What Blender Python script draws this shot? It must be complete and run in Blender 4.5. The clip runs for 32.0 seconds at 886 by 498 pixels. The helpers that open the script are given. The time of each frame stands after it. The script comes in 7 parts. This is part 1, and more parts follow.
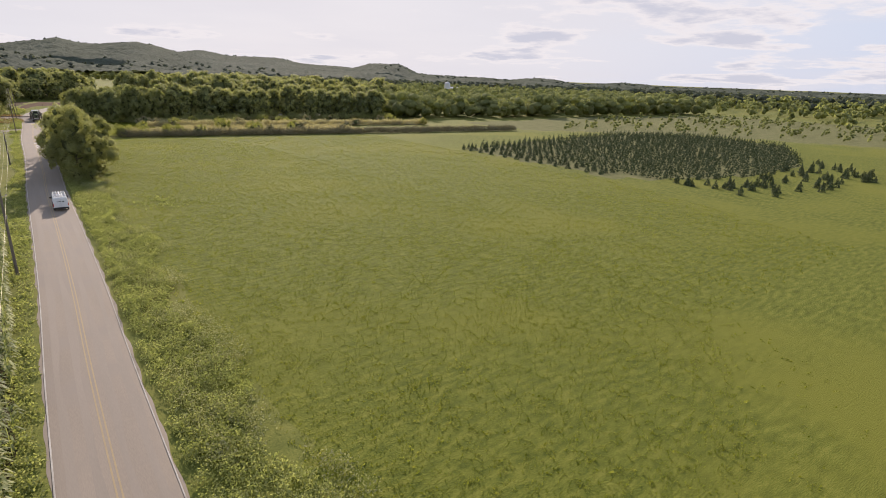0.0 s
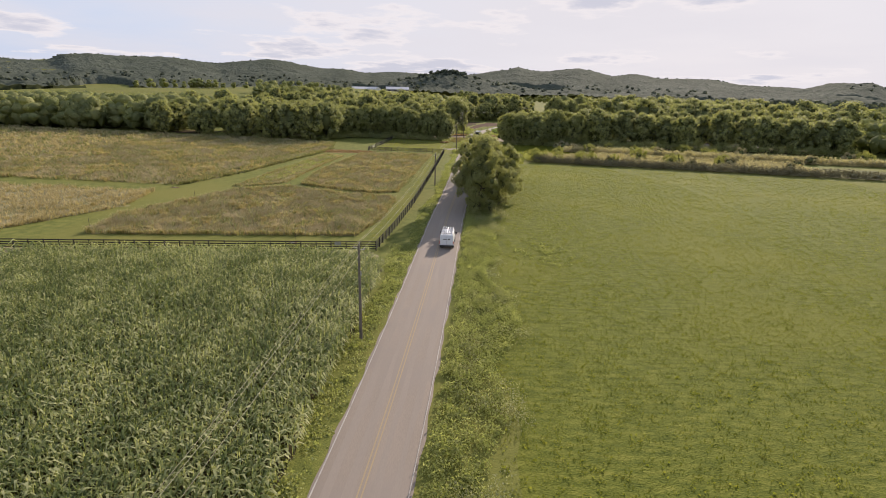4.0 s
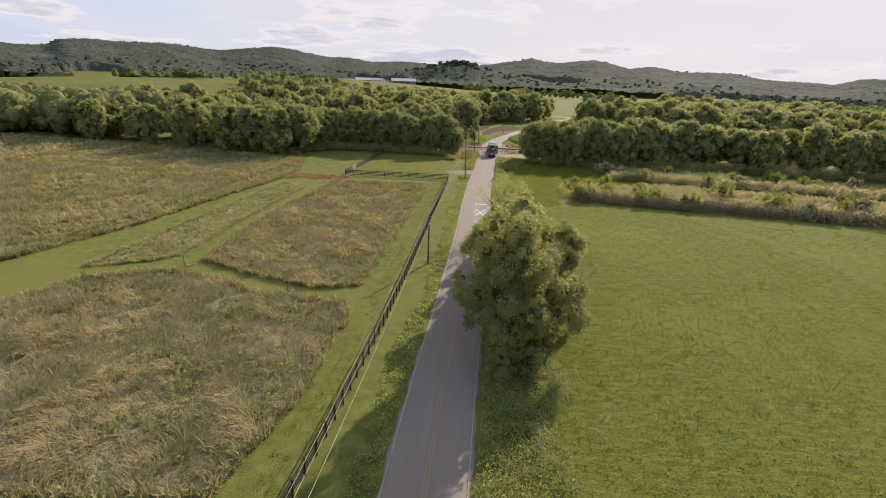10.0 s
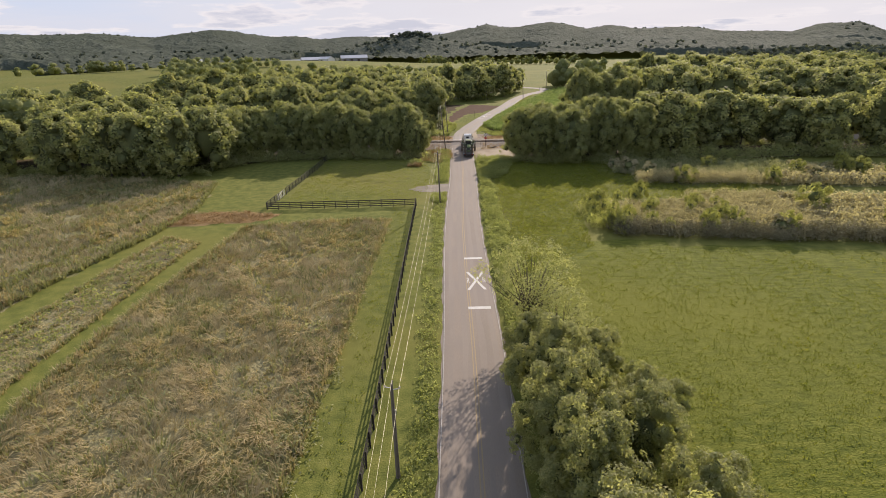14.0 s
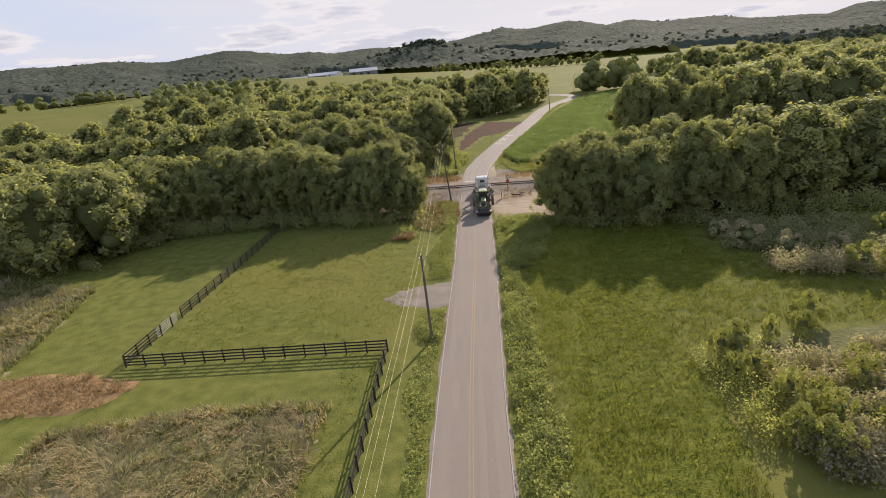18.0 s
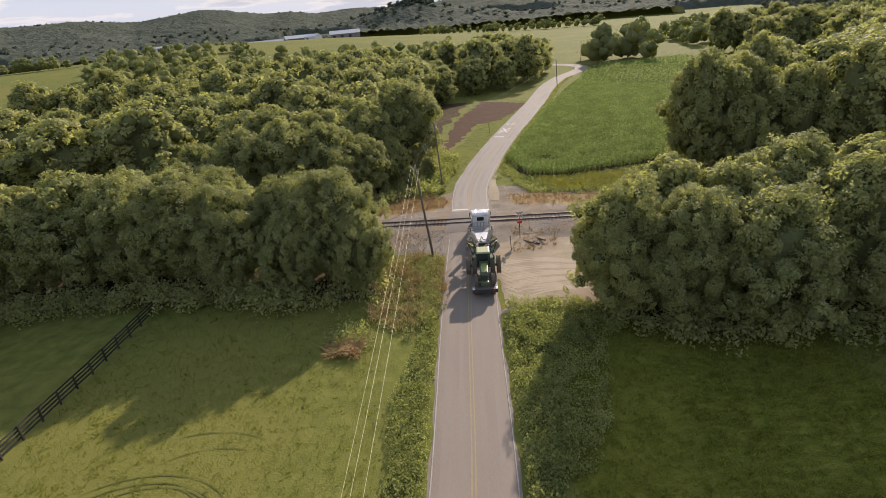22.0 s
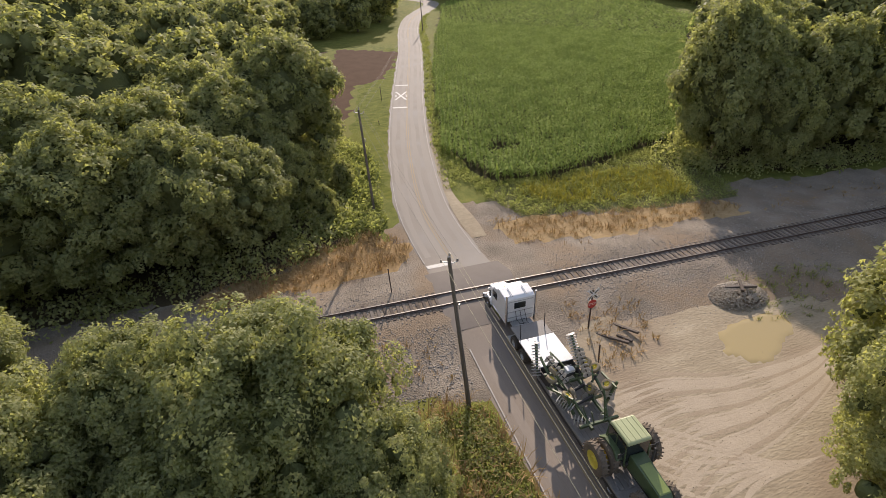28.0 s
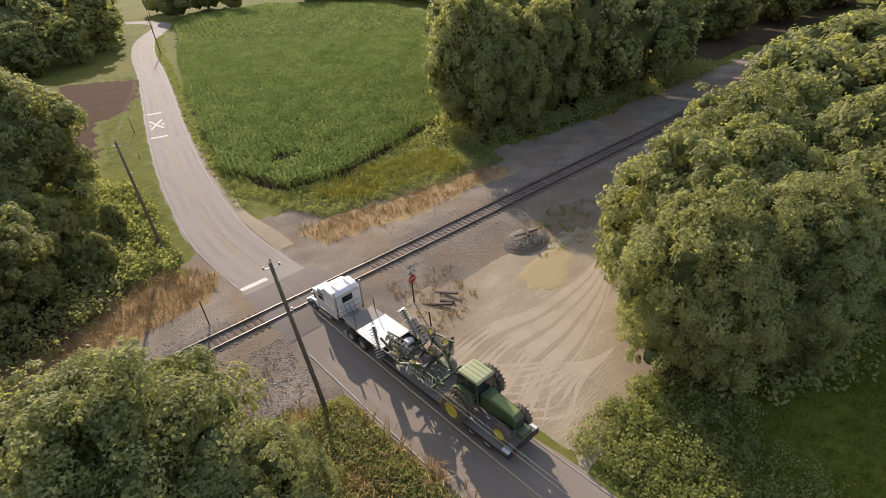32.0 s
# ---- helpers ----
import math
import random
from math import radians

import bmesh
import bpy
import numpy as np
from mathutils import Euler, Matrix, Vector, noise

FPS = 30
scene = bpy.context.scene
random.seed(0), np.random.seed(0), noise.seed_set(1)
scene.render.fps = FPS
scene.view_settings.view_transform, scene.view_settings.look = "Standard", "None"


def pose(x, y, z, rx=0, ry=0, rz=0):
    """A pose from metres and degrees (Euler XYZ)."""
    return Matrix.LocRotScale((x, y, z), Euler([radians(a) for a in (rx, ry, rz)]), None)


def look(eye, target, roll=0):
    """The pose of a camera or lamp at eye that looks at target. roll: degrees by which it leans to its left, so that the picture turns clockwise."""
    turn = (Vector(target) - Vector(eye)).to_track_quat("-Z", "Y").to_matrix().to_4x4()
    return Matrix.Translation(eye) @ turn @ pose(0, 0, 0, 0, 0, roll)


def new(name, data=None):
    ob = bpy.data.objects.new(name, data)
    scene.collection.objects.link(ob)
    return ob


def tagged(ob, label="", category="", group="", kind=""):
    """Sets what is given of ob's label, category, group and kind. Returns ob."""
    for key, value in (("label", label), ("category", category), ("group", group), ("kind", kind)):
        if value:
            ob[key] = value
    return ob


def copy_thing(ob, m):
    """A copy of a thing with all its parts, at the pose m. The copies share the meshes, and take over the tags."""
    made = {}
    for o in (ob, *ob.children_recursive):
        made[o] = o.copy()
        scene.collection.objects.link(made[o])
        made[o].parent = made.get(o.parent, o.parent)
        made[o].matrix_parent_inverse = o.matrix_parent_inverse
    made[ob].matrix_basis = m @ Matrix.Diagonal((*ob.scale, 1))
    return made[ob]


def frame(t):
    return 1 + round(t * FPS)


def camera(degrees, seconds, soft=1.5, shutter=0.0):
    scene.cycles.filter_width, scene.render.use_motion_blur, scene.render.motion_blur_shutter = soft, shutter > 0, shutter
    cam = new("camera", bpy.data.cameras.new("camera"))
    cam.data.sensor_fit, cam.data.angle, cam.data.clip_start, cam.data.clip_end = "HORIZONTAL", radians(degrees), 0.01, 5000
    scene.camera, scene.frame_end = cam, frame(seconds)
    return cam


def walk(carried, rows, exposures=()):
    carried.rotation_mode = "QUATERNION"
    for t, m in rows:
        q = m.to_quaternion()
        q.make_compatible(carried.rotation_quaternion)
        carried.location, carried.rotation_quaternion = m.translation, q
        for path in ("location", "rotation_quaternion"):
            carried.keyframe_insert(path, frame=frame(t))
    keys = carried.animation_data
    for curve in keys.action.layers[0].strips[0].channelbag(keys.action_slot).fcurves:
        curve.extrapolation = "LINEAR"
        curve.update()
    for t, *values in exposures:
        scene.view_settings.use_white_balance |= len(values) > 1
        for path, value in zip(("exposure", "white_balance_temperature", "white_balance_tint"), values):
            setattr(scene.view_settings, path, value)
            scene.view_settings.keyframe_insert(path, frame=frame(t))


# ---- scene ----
cam = camera(78.6, 32.0, 0.9)
PATH = [
    (0, (-3.573, -10.684, 21.571), (8.47, 4.08, 15.48), 2.0),
    (0.5, (-2.677, -8.766, 21.584), (6.79, 7.76, 15.47), 1.7),
    (1, (-1.758, -6.564, 21.617), (6.08, 10.8, 15.53), 1.5),
    (1.5, (-0.793, -3.984, 21.636), (5.12, 14.13, 15.57), 1.5),
    (2, (0.239, -0.963, 21.668), (4.63, 17.6, 15.66), 1.4),
    (2.5, (1.31, 2.441, 21.68), (4.08, 21.34, 15.75), 1.3),
    (3, (2.405, 6.197, 21.724), (3.53, 25.28, 15.85), 1.2),
    (3.5, (3.444, 10.268, 21.844), (3.28, 29.4, 16.02), 1.2),
    (5.5, (6.74, 27.48, 23.12), (5.03, 46.6, 17.52), 1.1),
    (6, (7.356, 31.658, 23.319), (4.81, 50.66, 17.64), 0.8),
    (6.5, (7.702, 35.688, 23.496), (4.38, 54.59, 17.88), 0.8),
    (7, (7.647, 39.804, 23.699), (3.57, 58.56, 18.09), 0.9),
    (7.5, (7.29, 44.212, 23.951), (2.94, 62.91, 18.35), 1.1),
    (8, (6.714, 48.883, 24.218), (2.79, 67.68, 18.63), 1.3),
    (8.5, (5.969, 53.672, 24.503), (2.53, 72.57, 18.93), 1.6),
    (9, (5.075, 58.424, 24.746), (2.44, 77.46, 19.2), 1.9),
    (9.5, (4.027, 62.99, 24.923), (2.15, 82.11, 19.36), 1.9),
    (10, (2.915, 67.532, 25.101), (1.83, 86.55, 19.01), 2.0),
    (10.5, (1.888, 72.16, 25.273), (1.51, 91.11, 18.88), 2.0),
    (11, (1.091, 76.975, 25.431), (1.13, 95.92, 19.02), 1.7),
    (11.5, (0.594, 82.042, 25.577), (0.81, 100.96, 19.11), 1.3),
    (12, (0.316, 87.409, 25.737), (0.63, 106.29, 19.15), 0.6),
    (12.5, (0.145, 93.04, 25.898), (0.45, 111.91, 19.27), -0.1),
    (13, (0.081, 98.909, 26.049), (0.29, 117.76, 19.36), -1.1),
    (13.5, (0.045, 104.947, 26.136), (0.19, 123.8, 19.46), -1.4),
    (14, (0.159, 111.082, 26.201), (0.19, 129.82, 19.21), -1.9),
    (14.5, (0.517, 117.156, 26.239), (0.42, 135.88, 19.21), -2.4),
    (16.5, (2.966, 140.702, 26.208), (2.29, 159.46, 19.3), -5.1),
    (17, (3.454, 146.559, 26.323), (2.68, 165.33, 19.46), -5.1),
    (17.5, (3.897, 152.246, 26.459), (3.05, 171.03, 19.64), -5.1),
    (18, (4.307, 157.628, 26.541), (3.41, 176.44, 19.81), -5.5),
    (18.5, (4.601, 162.952, 26.642), (3.67, 181.77, 19.93), -5.6),
    (19, (4.817, 168.181, 26.744), (3.87, 186.93, 19.84), -5.7),
    (19.5, (5.042, 173.318, 26.853), (4.12, 192.01, 19.79), -5.7),
    (20, (5.296, 178.261, 26.97), (4.39, 196.9, 19.77), -5.7),
    (20.5, (5.513, 182.95, 26.995), (4.63, 201.53, 19.65), -5.7),
    (21, (5.667, 187.698, 27.035), (4.85, 206.22, 19.55), -5.5),
    (21.5, (5.629, 192.413, 27.087), (4.88, 210.91, 19.52), -5.6),
    (22, (5.387, 196.994, 27.082), (4.75, 215.34, 19.14), -5.4),
    (22.5, (4.944, 201.484, 27.071), (4.42, 219.46, 18.32), -4.0),
    (23, (4.37, 205.939, 27.058), (3.98, 223.48, 17.45), -2.8),
    (23.5, (3.703, 210.444, 27.059), (3.44, 227.53, 16.66), -2.9),
    (24, (2.91, 214.94, 27.074), (2.79, 231.75, 16.24), -3.0),
    (24.5, (1.893, 219.358, 27.13), (1.99, 236.21, 16.36), -2.5),
    (25, (0.679, 223.486, 27.213), (1.04, 240.37, 16.5), -1.8),
    (25.5, (-0.688, 226.861, 27.228), (0.12, 243.8, 16.63), -1.3),
    (27.5, (-6.27, 234.641, 26.46), (-1.6, 251.13, 16.16), -1.7),
    (28, (-7.13, 234.942, 26.234), (-1.5, 251.12, 15.91), -2.0),
    (28.5, (-7.645, 234.705, 26.041), (-1.18, 250.59, 15.76), -2.4),
    (29, (-7.933, 234.47, 25.907), (-0.66, 250.03, 15.65), -2.8),
    (29.5, (-8.141, 234.402, 25.836), (0.13, 249.46, 15.6), -3.0),
    (30, (-8.33, 234.471, 25.831), (0.9, 248.98, 15.62), -3.3),
    (30.5, (-8.516, 234.454, 25.832), (1.46, 248.42, 15.57), -3.5),
    (31, (-8.664, 234.363, 25.861), (2.02, 247.76, 15.55), -3.5),
    (31.5, (-8.785, 234.275, 25.844), (2.6, 247.06, 15.49), -3.7),
    (32, (-8.837, 234.115, 25.827), (2.94, 246.52, 15.45), -3.8),
]
walk(cam, [(t, look(eye, target, roll)) for t, eye, target, roll in PATH], [(0.0, 0.3, 6500, 17), (32.0, 0.3, 6500, 17)])

# ---- light ----
SUN_AZ, SUN_EL = 24.0, 25.5          # degrees right of +y, and above the horizon
world = bpy.data.worlds.new("sky")
scene.world = world
world.use_nodes = True
wn, wl = world.node_tree.nodes, world.node_tree.links
wn.clear()
w_out = wn.new("ShaderNodeOutputWorld")
w_bg = wn.new("ShaderNodeBackground")
w_bg.inputs["Strength"].default_value = 0.187
SKY_HAZE, SKY_GLOW, SKY_VEIL = (2.55, 2.95, 3.6), (3.45, 3.4, 3.4), (3.3, 3.3, 3.4)
SKY_WHITE, SKY_GREY = (3.8, 3.7, 3.65), (2.65, 2.75, 3.05)
w_sky = wn.new("ShaderNodeTexSky")
w_sky.sky_type, w_sky.sun_disc = "NISHITA", False
w_sky.sun_elevation, w_sky.sun_rotation = radians(SUN_EL), radians(SUN_AZ)
w_sky.dust_density, w_sky.air_density = 1.6, 1.2
sx, sy, sz = math.sin(radians(SUN_AZ)) * math.cos(radians(SUN_EL)), math.cos(radians(SUN_AZ)) * math.cos(radians(SUN_EL)), math.sin(radians(SUN_EL))


def w_math(kind, a, b, c=None, clamp=False):
    """A math node of the sky; a, b and c are sockets or numbers."""
    nd = wn.new("ShaderNodeMath")
    nd.operation, nd.use_clamp = kind, clamp
    for i, v in enumerate((a, b, c)):
        if v is None:
            continue
        if isinstance(v, (int, float)):
            nd.inputs[i].default_value = v
        else:
            wl.new(v, nd.inputs[i])
    return nd.outputs[0]


def w_blend(fac, a, b):
    nd = wn.new("ShaderNodeMixRGB")
    for i, v in enumerate((fac, a, b)):
        if isinstance(v, tuple):
            nd.inputs[i].default_value = (*v, 1)
        else:
            wl.new(v, nd.inputs[i])
    return nd.outputs[0]


def w_step(v, lo, hi):
    nd = wn.new("ShaderNodeMapRange")
    nd.interpolation_type = "SMOOTHSTEP"
    nd.inputs["From Min"].default_value, nd.inputs["From Max"].default_value = lo, hi
    wl.new(v, nd.inputs["Value"])
    return nd.outputs[0]


def w_clouds(scale, z_off, seed, detail=7.0, rough=0.58):
    """Noise on a flat layer of cloud high over the land, drawn together towards the horizon."""
    h = w_math("ADD", w_up, z_off)
    co = wn.new("ShaderNodeCombineXYZ")
    wl.new(w_math("DIVIDE", w_sep.outputs["X"], h), co.inputs[0])
    wl.new(w_math("DIVIDE", w_sep.outputs["Y"], h), co.inputs[1])
    wl.new(w_math("MULTIPLY", w_up, 5.0), co.inputs[2])
    nz = wn.new("ShaderNodeTexNoise")
    nz.noise_dimensions = "4D"
    nz.inputs["W"].default_value, nz.inputs["Scale"].default_value = seed, scale
    nz.inputs["Detail"].default_value, nz.inputs["Roughness"].default_value = detail, rough
    wl.new(co.outputs[0], nz.inputs["Vector"])
    return nz.outputs[0]


w_co = wn.new("ShaderNodeTexCoord")
w_sep = wn.new("ShaderNodeSeparateXYZ")
wl.new(w_co.outputs["Generated"], w_sep.inputs[0])
w_up = w_math("MAXIMUM", w_sep.outputs["Z"], 0.0)
w_dot = wn.new("ShaderNodeVectorMath")
w_dot.operation = "DOT_PRODUCT"
w_dot.inputs[1].default_value = (sx, sy, sz)
wl.new(w_co.outputs["Generated"], w_dot.inputs[0])
w_near = w_step(w_dot.outputs["Value"], 0.45, 0.97)            # bright air about the sun
# blue sky, paling into haze near the horizon and the sun
w_low = w_math("SUBTRACT", 1.0, w_step(w_up, 0.1, 1.05))
w_base = w_blend(w_math("MULTIPLY", w_low, 0.95), w_sky.outputs[0], (SKY_HAZE[0], SKY_HAZE[1], SKY_HAZE[2]))
w_base = w_blend(w_math("MULTIPLY", w_near, 0.8), w_base, SKY_GLOW)
# a high thin veil, then heaped clouds with grey undersides
w_veil = w_math("MULTIPLY", w_step(w_clouds(0.55, 0.10, 3.1, 5.0, 0.5), 0.40, 0.66), 0.65)
w_base = w_blend(w_math("MULTIPLY", w_veil, w_math("SUBTRACT", 1.0, w_step(w_up, 0.3, 0.7))), w_base, SKY_VEIL)
w_heap = w_clouds(0.8, 0.12, 5.2)
w_body = w_step(w_heap, 0.51, 0.57)
w_thick = w_step(w_heap, 0.545, 0.63)
w_cloud = w_blend(w_thick, SKY_WHITE, SKY_GREY)
w_base = w_blend(w_math("MULTIPLY", w_body, w_math("MULTIPLY", 0.95, w_math("SUBTRACT", 1.0, w_step(w_up, 0.35, 0.75)))), w_base, w_cloud)
wl.new(w_base, w_bg.inputs["Color"])
wl.new(w_bg.outputs[0], w_out.inputs["Surface"])

sun = new("sun", bpy.data.lights.new("sun", "SUN"))
sun.data.energy, sun.data.angle, sun.data.color = 5.0, radians(0.6), (1.0, 0.885, 0.74)
sun.matrix_world = look((sx * 300, sy * 300 + 150, sz * 300), (0, 150, 0))


# ---- materials ----
def material(name, stops, scale=1.0, fine=12.0, rough=0.9, bump=0.3, metal=0.0, spread=0.5, leafy=0.0, random_from="", space="Position", stretch=(1, 1, 1), patch=0.0, patch_colour=(0, 0, 0), spec=0.3, dist=0.05):
    """stops: 2 or 3 colours, blended by noise at two scales, and by the object's or the piece's own random number."""
    m = bpy.data.materials.new(name)
    m.use_nodes = True
    n, l = m.node_tree.nodes, m.node_tree.links
    p = n["Principled BSDF"]
    p.inputs["Roughness"].default_value, p.inputs["Metallic"].default_value = rough, metal
    p.inputs["Specular IOR Level"].default_value = spec
    if space == "Position":
        co = n.new("ShaderNodeNewGeometry").outputs["Position"]
    else:
        co = n.new("ShaderNodeTexCoord").outputs["Object"]
    mp = n.new("ShaderNodeMapping")
    mp.inputs["Scale"].default_value = stretch
    l.new(co, mp.inputs["Vector"])
    a, b = n.new("ShaderNodeTexNoise"), n.new("ShaderNodeTexNoise")
    for t, s, d in ((a, scale, 4.0), (b, fine, 6.0)):
        t.inputs["Scale"].default_value, t.inputs["Detail"].default_value = s, d
        l.new(mp.outputs[0], t.inputs["Vector"])
    add = n.new("ShaderNodeMath")
    add.operation = "MULTIPLY_ADD"
    l.new(a.outputs[0], add.inputs[0])
    add.inputs[1].default_value = 0.55
    half = n.new("ShaderNodeMath")
    half.operation = "MULTIPLY"
    half.inputs[1].default_value = 0.45
    l.new(b.outputs[0], half.inputs[0])
    l.new(half.outputs[0], add.inputs[2])
    value = add.outputs[0]
    if random_from:
        src = n.new("ShaderNodeNewGeometry").outputs["Random Per Island"] if random_from == "island" else n.new("ShaderNodeObjectInfo").outputs["Random"]
        mixv = n.new("ShaderNodeMath")
        mixv.operation = "MULTIPLY_ADD"
        l.new(src, mixv.inputs[0])
        mixv.inputs[1].default_value = 0.34
        sub = n.new("ShaderNodeMath")
        sub.operation = "SUBTRACT"
        l.new(value, sub.inputs[0])
        sub.inputs[1].default_value = 0.17
        l.new(sub.outputs[0], mixv.inputs[2])
        value = mixv.outputs[0]
    ramp = n.new("ShaderNodeValToRGB")
    e = ramp.color_ramp.elements
    lo, hi = 0.5 - 0.5 * spread, 0.5 + 0.5 * spread
    e[0].position, e[0].color = lo, (*stops[0], 1)
    e[1].position, e[1].color = hi, (*stops[-1], 1)
    if len(stops) == 3:
        k = e.new(0.5)
        k.color = (*stops[1], 1)
    l.new(value, ramp.inputs[0])
    colour = ramp.outputs[0]
    if patch:
        big = n.new("ShaderNodeTexNoise")
        big.inputs["Scale"].default_value, big.inputs["Detail"].default_value = patch, 3.0
        l.new(co, big.inputs["Vector"])
        pr = n.new("ShaderNodeValToRGB")
        pr.color_ramp.elements[0].position, pr.color_ramp.elements[1].position = 0.48, 0.64
        l.new(big.outputs[0], pr.inputs[0])
        mx = n.new("ShaderNodeMixRGB")
        mx.inputs[2].default_value = (*patch_colour, 1)
        l.new(pr.outputs[0], mx.inputs[0])
        l.new(colour, mx.inputs[1])
        colour = mx.outputs[0]
    l.new(colour, p.inputs["Base Color"])
    if bump:
        bp = n.new("ShaderNodeBump")
        bp.inputs["Strength"].default_value, bp.inputs["Distance"].default_value = bump, dist
        l.new(b.outputs[0], bp.inputs["Height"])
        l.new(bp.outputs[0], p.inputs["Normal"])
    if leafy:
        tr = n.new("ShaderNodeBsdfTranslucent")
        warm = n.new("ShaderNodeMixRGB")
        warm.blend_type = "MULTIPLY"
        warm.inputs[0].default_value = 1.0
        warm.inputs[2].default_value = (1.6, 1.6, 0.95, 1)
        l.new(colour, warm.inputs[1])
        l.new(warm.outputs[0], tr.inputs["Color"])
        sh = n.new("ShaderNodeMixShader")
        sh.inputs[0].default_value = leafy
        l.new(p.outputs[0], sh.inputs[1])
        l.new(tr.outputs[0], sh.inputs[2])
        l.new(sh.outputs[0], n["Material Output"].inputs["Surface"])
    return m


M_GROUND = material("mown_grass", ((0.092, 0.107, 0.0239), (0.138, 0.15, 0.0331), (0.193, 0.19, 0.0488)), 0.7, 8.0, 0.95, 0.7, spread=0.26, patch=0.03, patch_colour=(0.17, 0.165, 0.04), spec=0.1, dist=0.08)
M_HAY = material("hay_field_grass", ((0.0782, 0.0957, 0.0147), (0.124, 0.14, 0.0212), (0.184, 0.186, 0.035)), 1.3, 11.0, 0.95, 0.8, spread=0.24, patch=0.035, patch_colour=(0.158, 0.163, 0.026), spec=0.1, dist=0.1, stretch=(0.45, 1.5, 1))
M_TUFT = material("grass_tufts", ((0.135, 0.157, 0.027), (0.18, 0.197, 0.037), (0.24, 0.242, 0.058)), 0.6, 3.0, 0.9, 0, spread=0.4, leafy=0.58, random_from="island", spec=0.08)
M_MEADOW_SOIL = material("meadow_thatch", ((0.184, 0.17, 0.0828), (0.267, 0.241, 0.129), (0.35, 0.313, 0.179)), 0.25, 3.0, 1.0, 1.0, patch=0.05, patch_colour=(0.19, 0.185, 0.07), spec=0.05, dist=0.3)
M_MEADOW = material("meadow_grass", ((0.265, 0.218, 0.118), (0.385, 0.318, 0.182), (0.505, 0.425, 0.26)), 0.12, 1.2, 0.9, 0, leafy=0.35, random_from="island", spec=0.08)
M_MEADOW_GREEN = material("meadow_weeds", ((0.165, 0.17, 0.075), (0.235, 0.235, 0.108), (0.33, 0.322, 0.165)), 0.15, 1.5, 0.9, 0, leafy=0.35, random_from="island", spec=0.1)
M_DRY = material("dead_grass", ((0.25, 0.155, 0.075), (0.36, 0.245, 0.122), (0.47, 0.345, 0.19)), 0.4, 4.0, 0.95, 0.4, leafy=0.2, random_from="island", spec=0.05)
M_WEED = material("roadside_weeds", ((0.16, 0.185, 0.065), (0.24, 0.262, 0.10), (0.35, 0.36, 0.175)), 0.25, 3.0, 0.85, 0, leafy=0.5, random_from="island", spec=0.15)
M_CORN = material("corn_leaves", ((0.10, 0.13, 0.038), (0.205, 0.235, 0.08), (0.46, 0.46, 0.23)), 0.3, 3.0, 0.6, 0, spread=0.32, leafy=0.4, random_from="island", spec=0.3)
M_CORN2 = material("young_corn_leaves", ((0.136, 0.191, 0.0472), (0.218, 0.283, 0.0743), (0.354, 0.413, 0.136)), 0.3, 3.0, 0.9, 0, spread=0.4, leafy=0.4, random_from="island", spec=0.05)
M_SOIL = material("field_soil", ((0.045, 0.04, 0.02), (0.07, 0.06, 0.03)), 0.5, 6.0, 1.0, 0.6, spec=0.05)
M_TILLED = material("tilled_soil", ((0.0825, 0.0525, 0.0338), (0.128, 0.0825, 0.0562)), 0.4, 5.0, 1.0, 0.6, spec=0.05)
M_ROAD = material("worn_asphalt", ((0.197, 0.162, 0.126), (0.25, 0.206, 0.163), (0.295, 0.243, 0.191)), 0.35, 25.0, 0.85, 0.15, patch=0.12, patch_colour=(0.235, 0.197, 0.163), spec=0.25, stretch=(1, 0.12, 1), dist=0.01)
M_ROAD_PALE = material("pale_asphalt", ((0.212, 0.184, 0.152), (0.253, 0.221, 0.184), (0.299, 0.262, 0.221)), 0.4, 25.0, 0.85, 0.15, patch=0.15, patch_colour=(0.27, 0.245, 0.215), spec=0.25, stretch=(1, 0.2, 1), dist=0.01)
M_CROSSING = material("crossing_asphalt", ((0.165, 0.142, 0.12), (0.215, 0.186, 0.158)), 0.9, 22.0, 0.9, 0.2, spec=0.2, dist=0.01)
M_LINE = material("road_paint_white", ((0.42, 0.40, 0.36), (0.62, 0.60, 0.55)), 3.0, 20.0, 0.7, 0.1)
M_EDGE = material("faded_edge_line", ((0.28, 0.25, 0.215), (0.46, 0.43, 0.385)), 0.8, 20.0, 0.8, 0.1, spread=0.3)
M_YELLOW = material("road_paint_yellow", ((0.27, 0.21, 0.13), (0.36, 0.27, 0.14)), 2.0, 20.0, 0.8, 0.1)
M_DIRT = material("packed_dirt", ((0.267, 0.217, 0.147), (0.34, 0.282, 0.195), (0.423, 0.355, 0.254)), 0.5, 6.0, 0.95, 0.8, spread=0.36, patch=0.13, patch_colour=(0.29, 0.228, 0.158), spec=0.1, stretch=(0.45, 1.4, 1), dist=0.05)
M_GRAVEL = material("crushed_stone", ((0.156, 0.131, 0.101), (0.244, 0.204, 0.158), (0.34, 0.293, 0.23)), 0.3, 9.0, 0.95, 1.0, patch=0.16, patch_colour=(0.25, 0.19, 0.13), spec=0.1, dist=0.1, spread=0.32)
M_PAD = material("gravel_pad", ((0.189, 0.158, 0.124), (0.244, 0.21, 0.167), (0.308, 0.269, 0.219)), 0.6, 16.0, 0.95, 0.5, spec=0.1, dist=0.03)
M_TIE = material("creosoted_tie", ((0.07, 0.055, 0.045), (0.13, 0.105, 0.085), (0.19, 0.165, 0.14)), 1.0, 9.0, 0.9, 0.4, random_from="object")
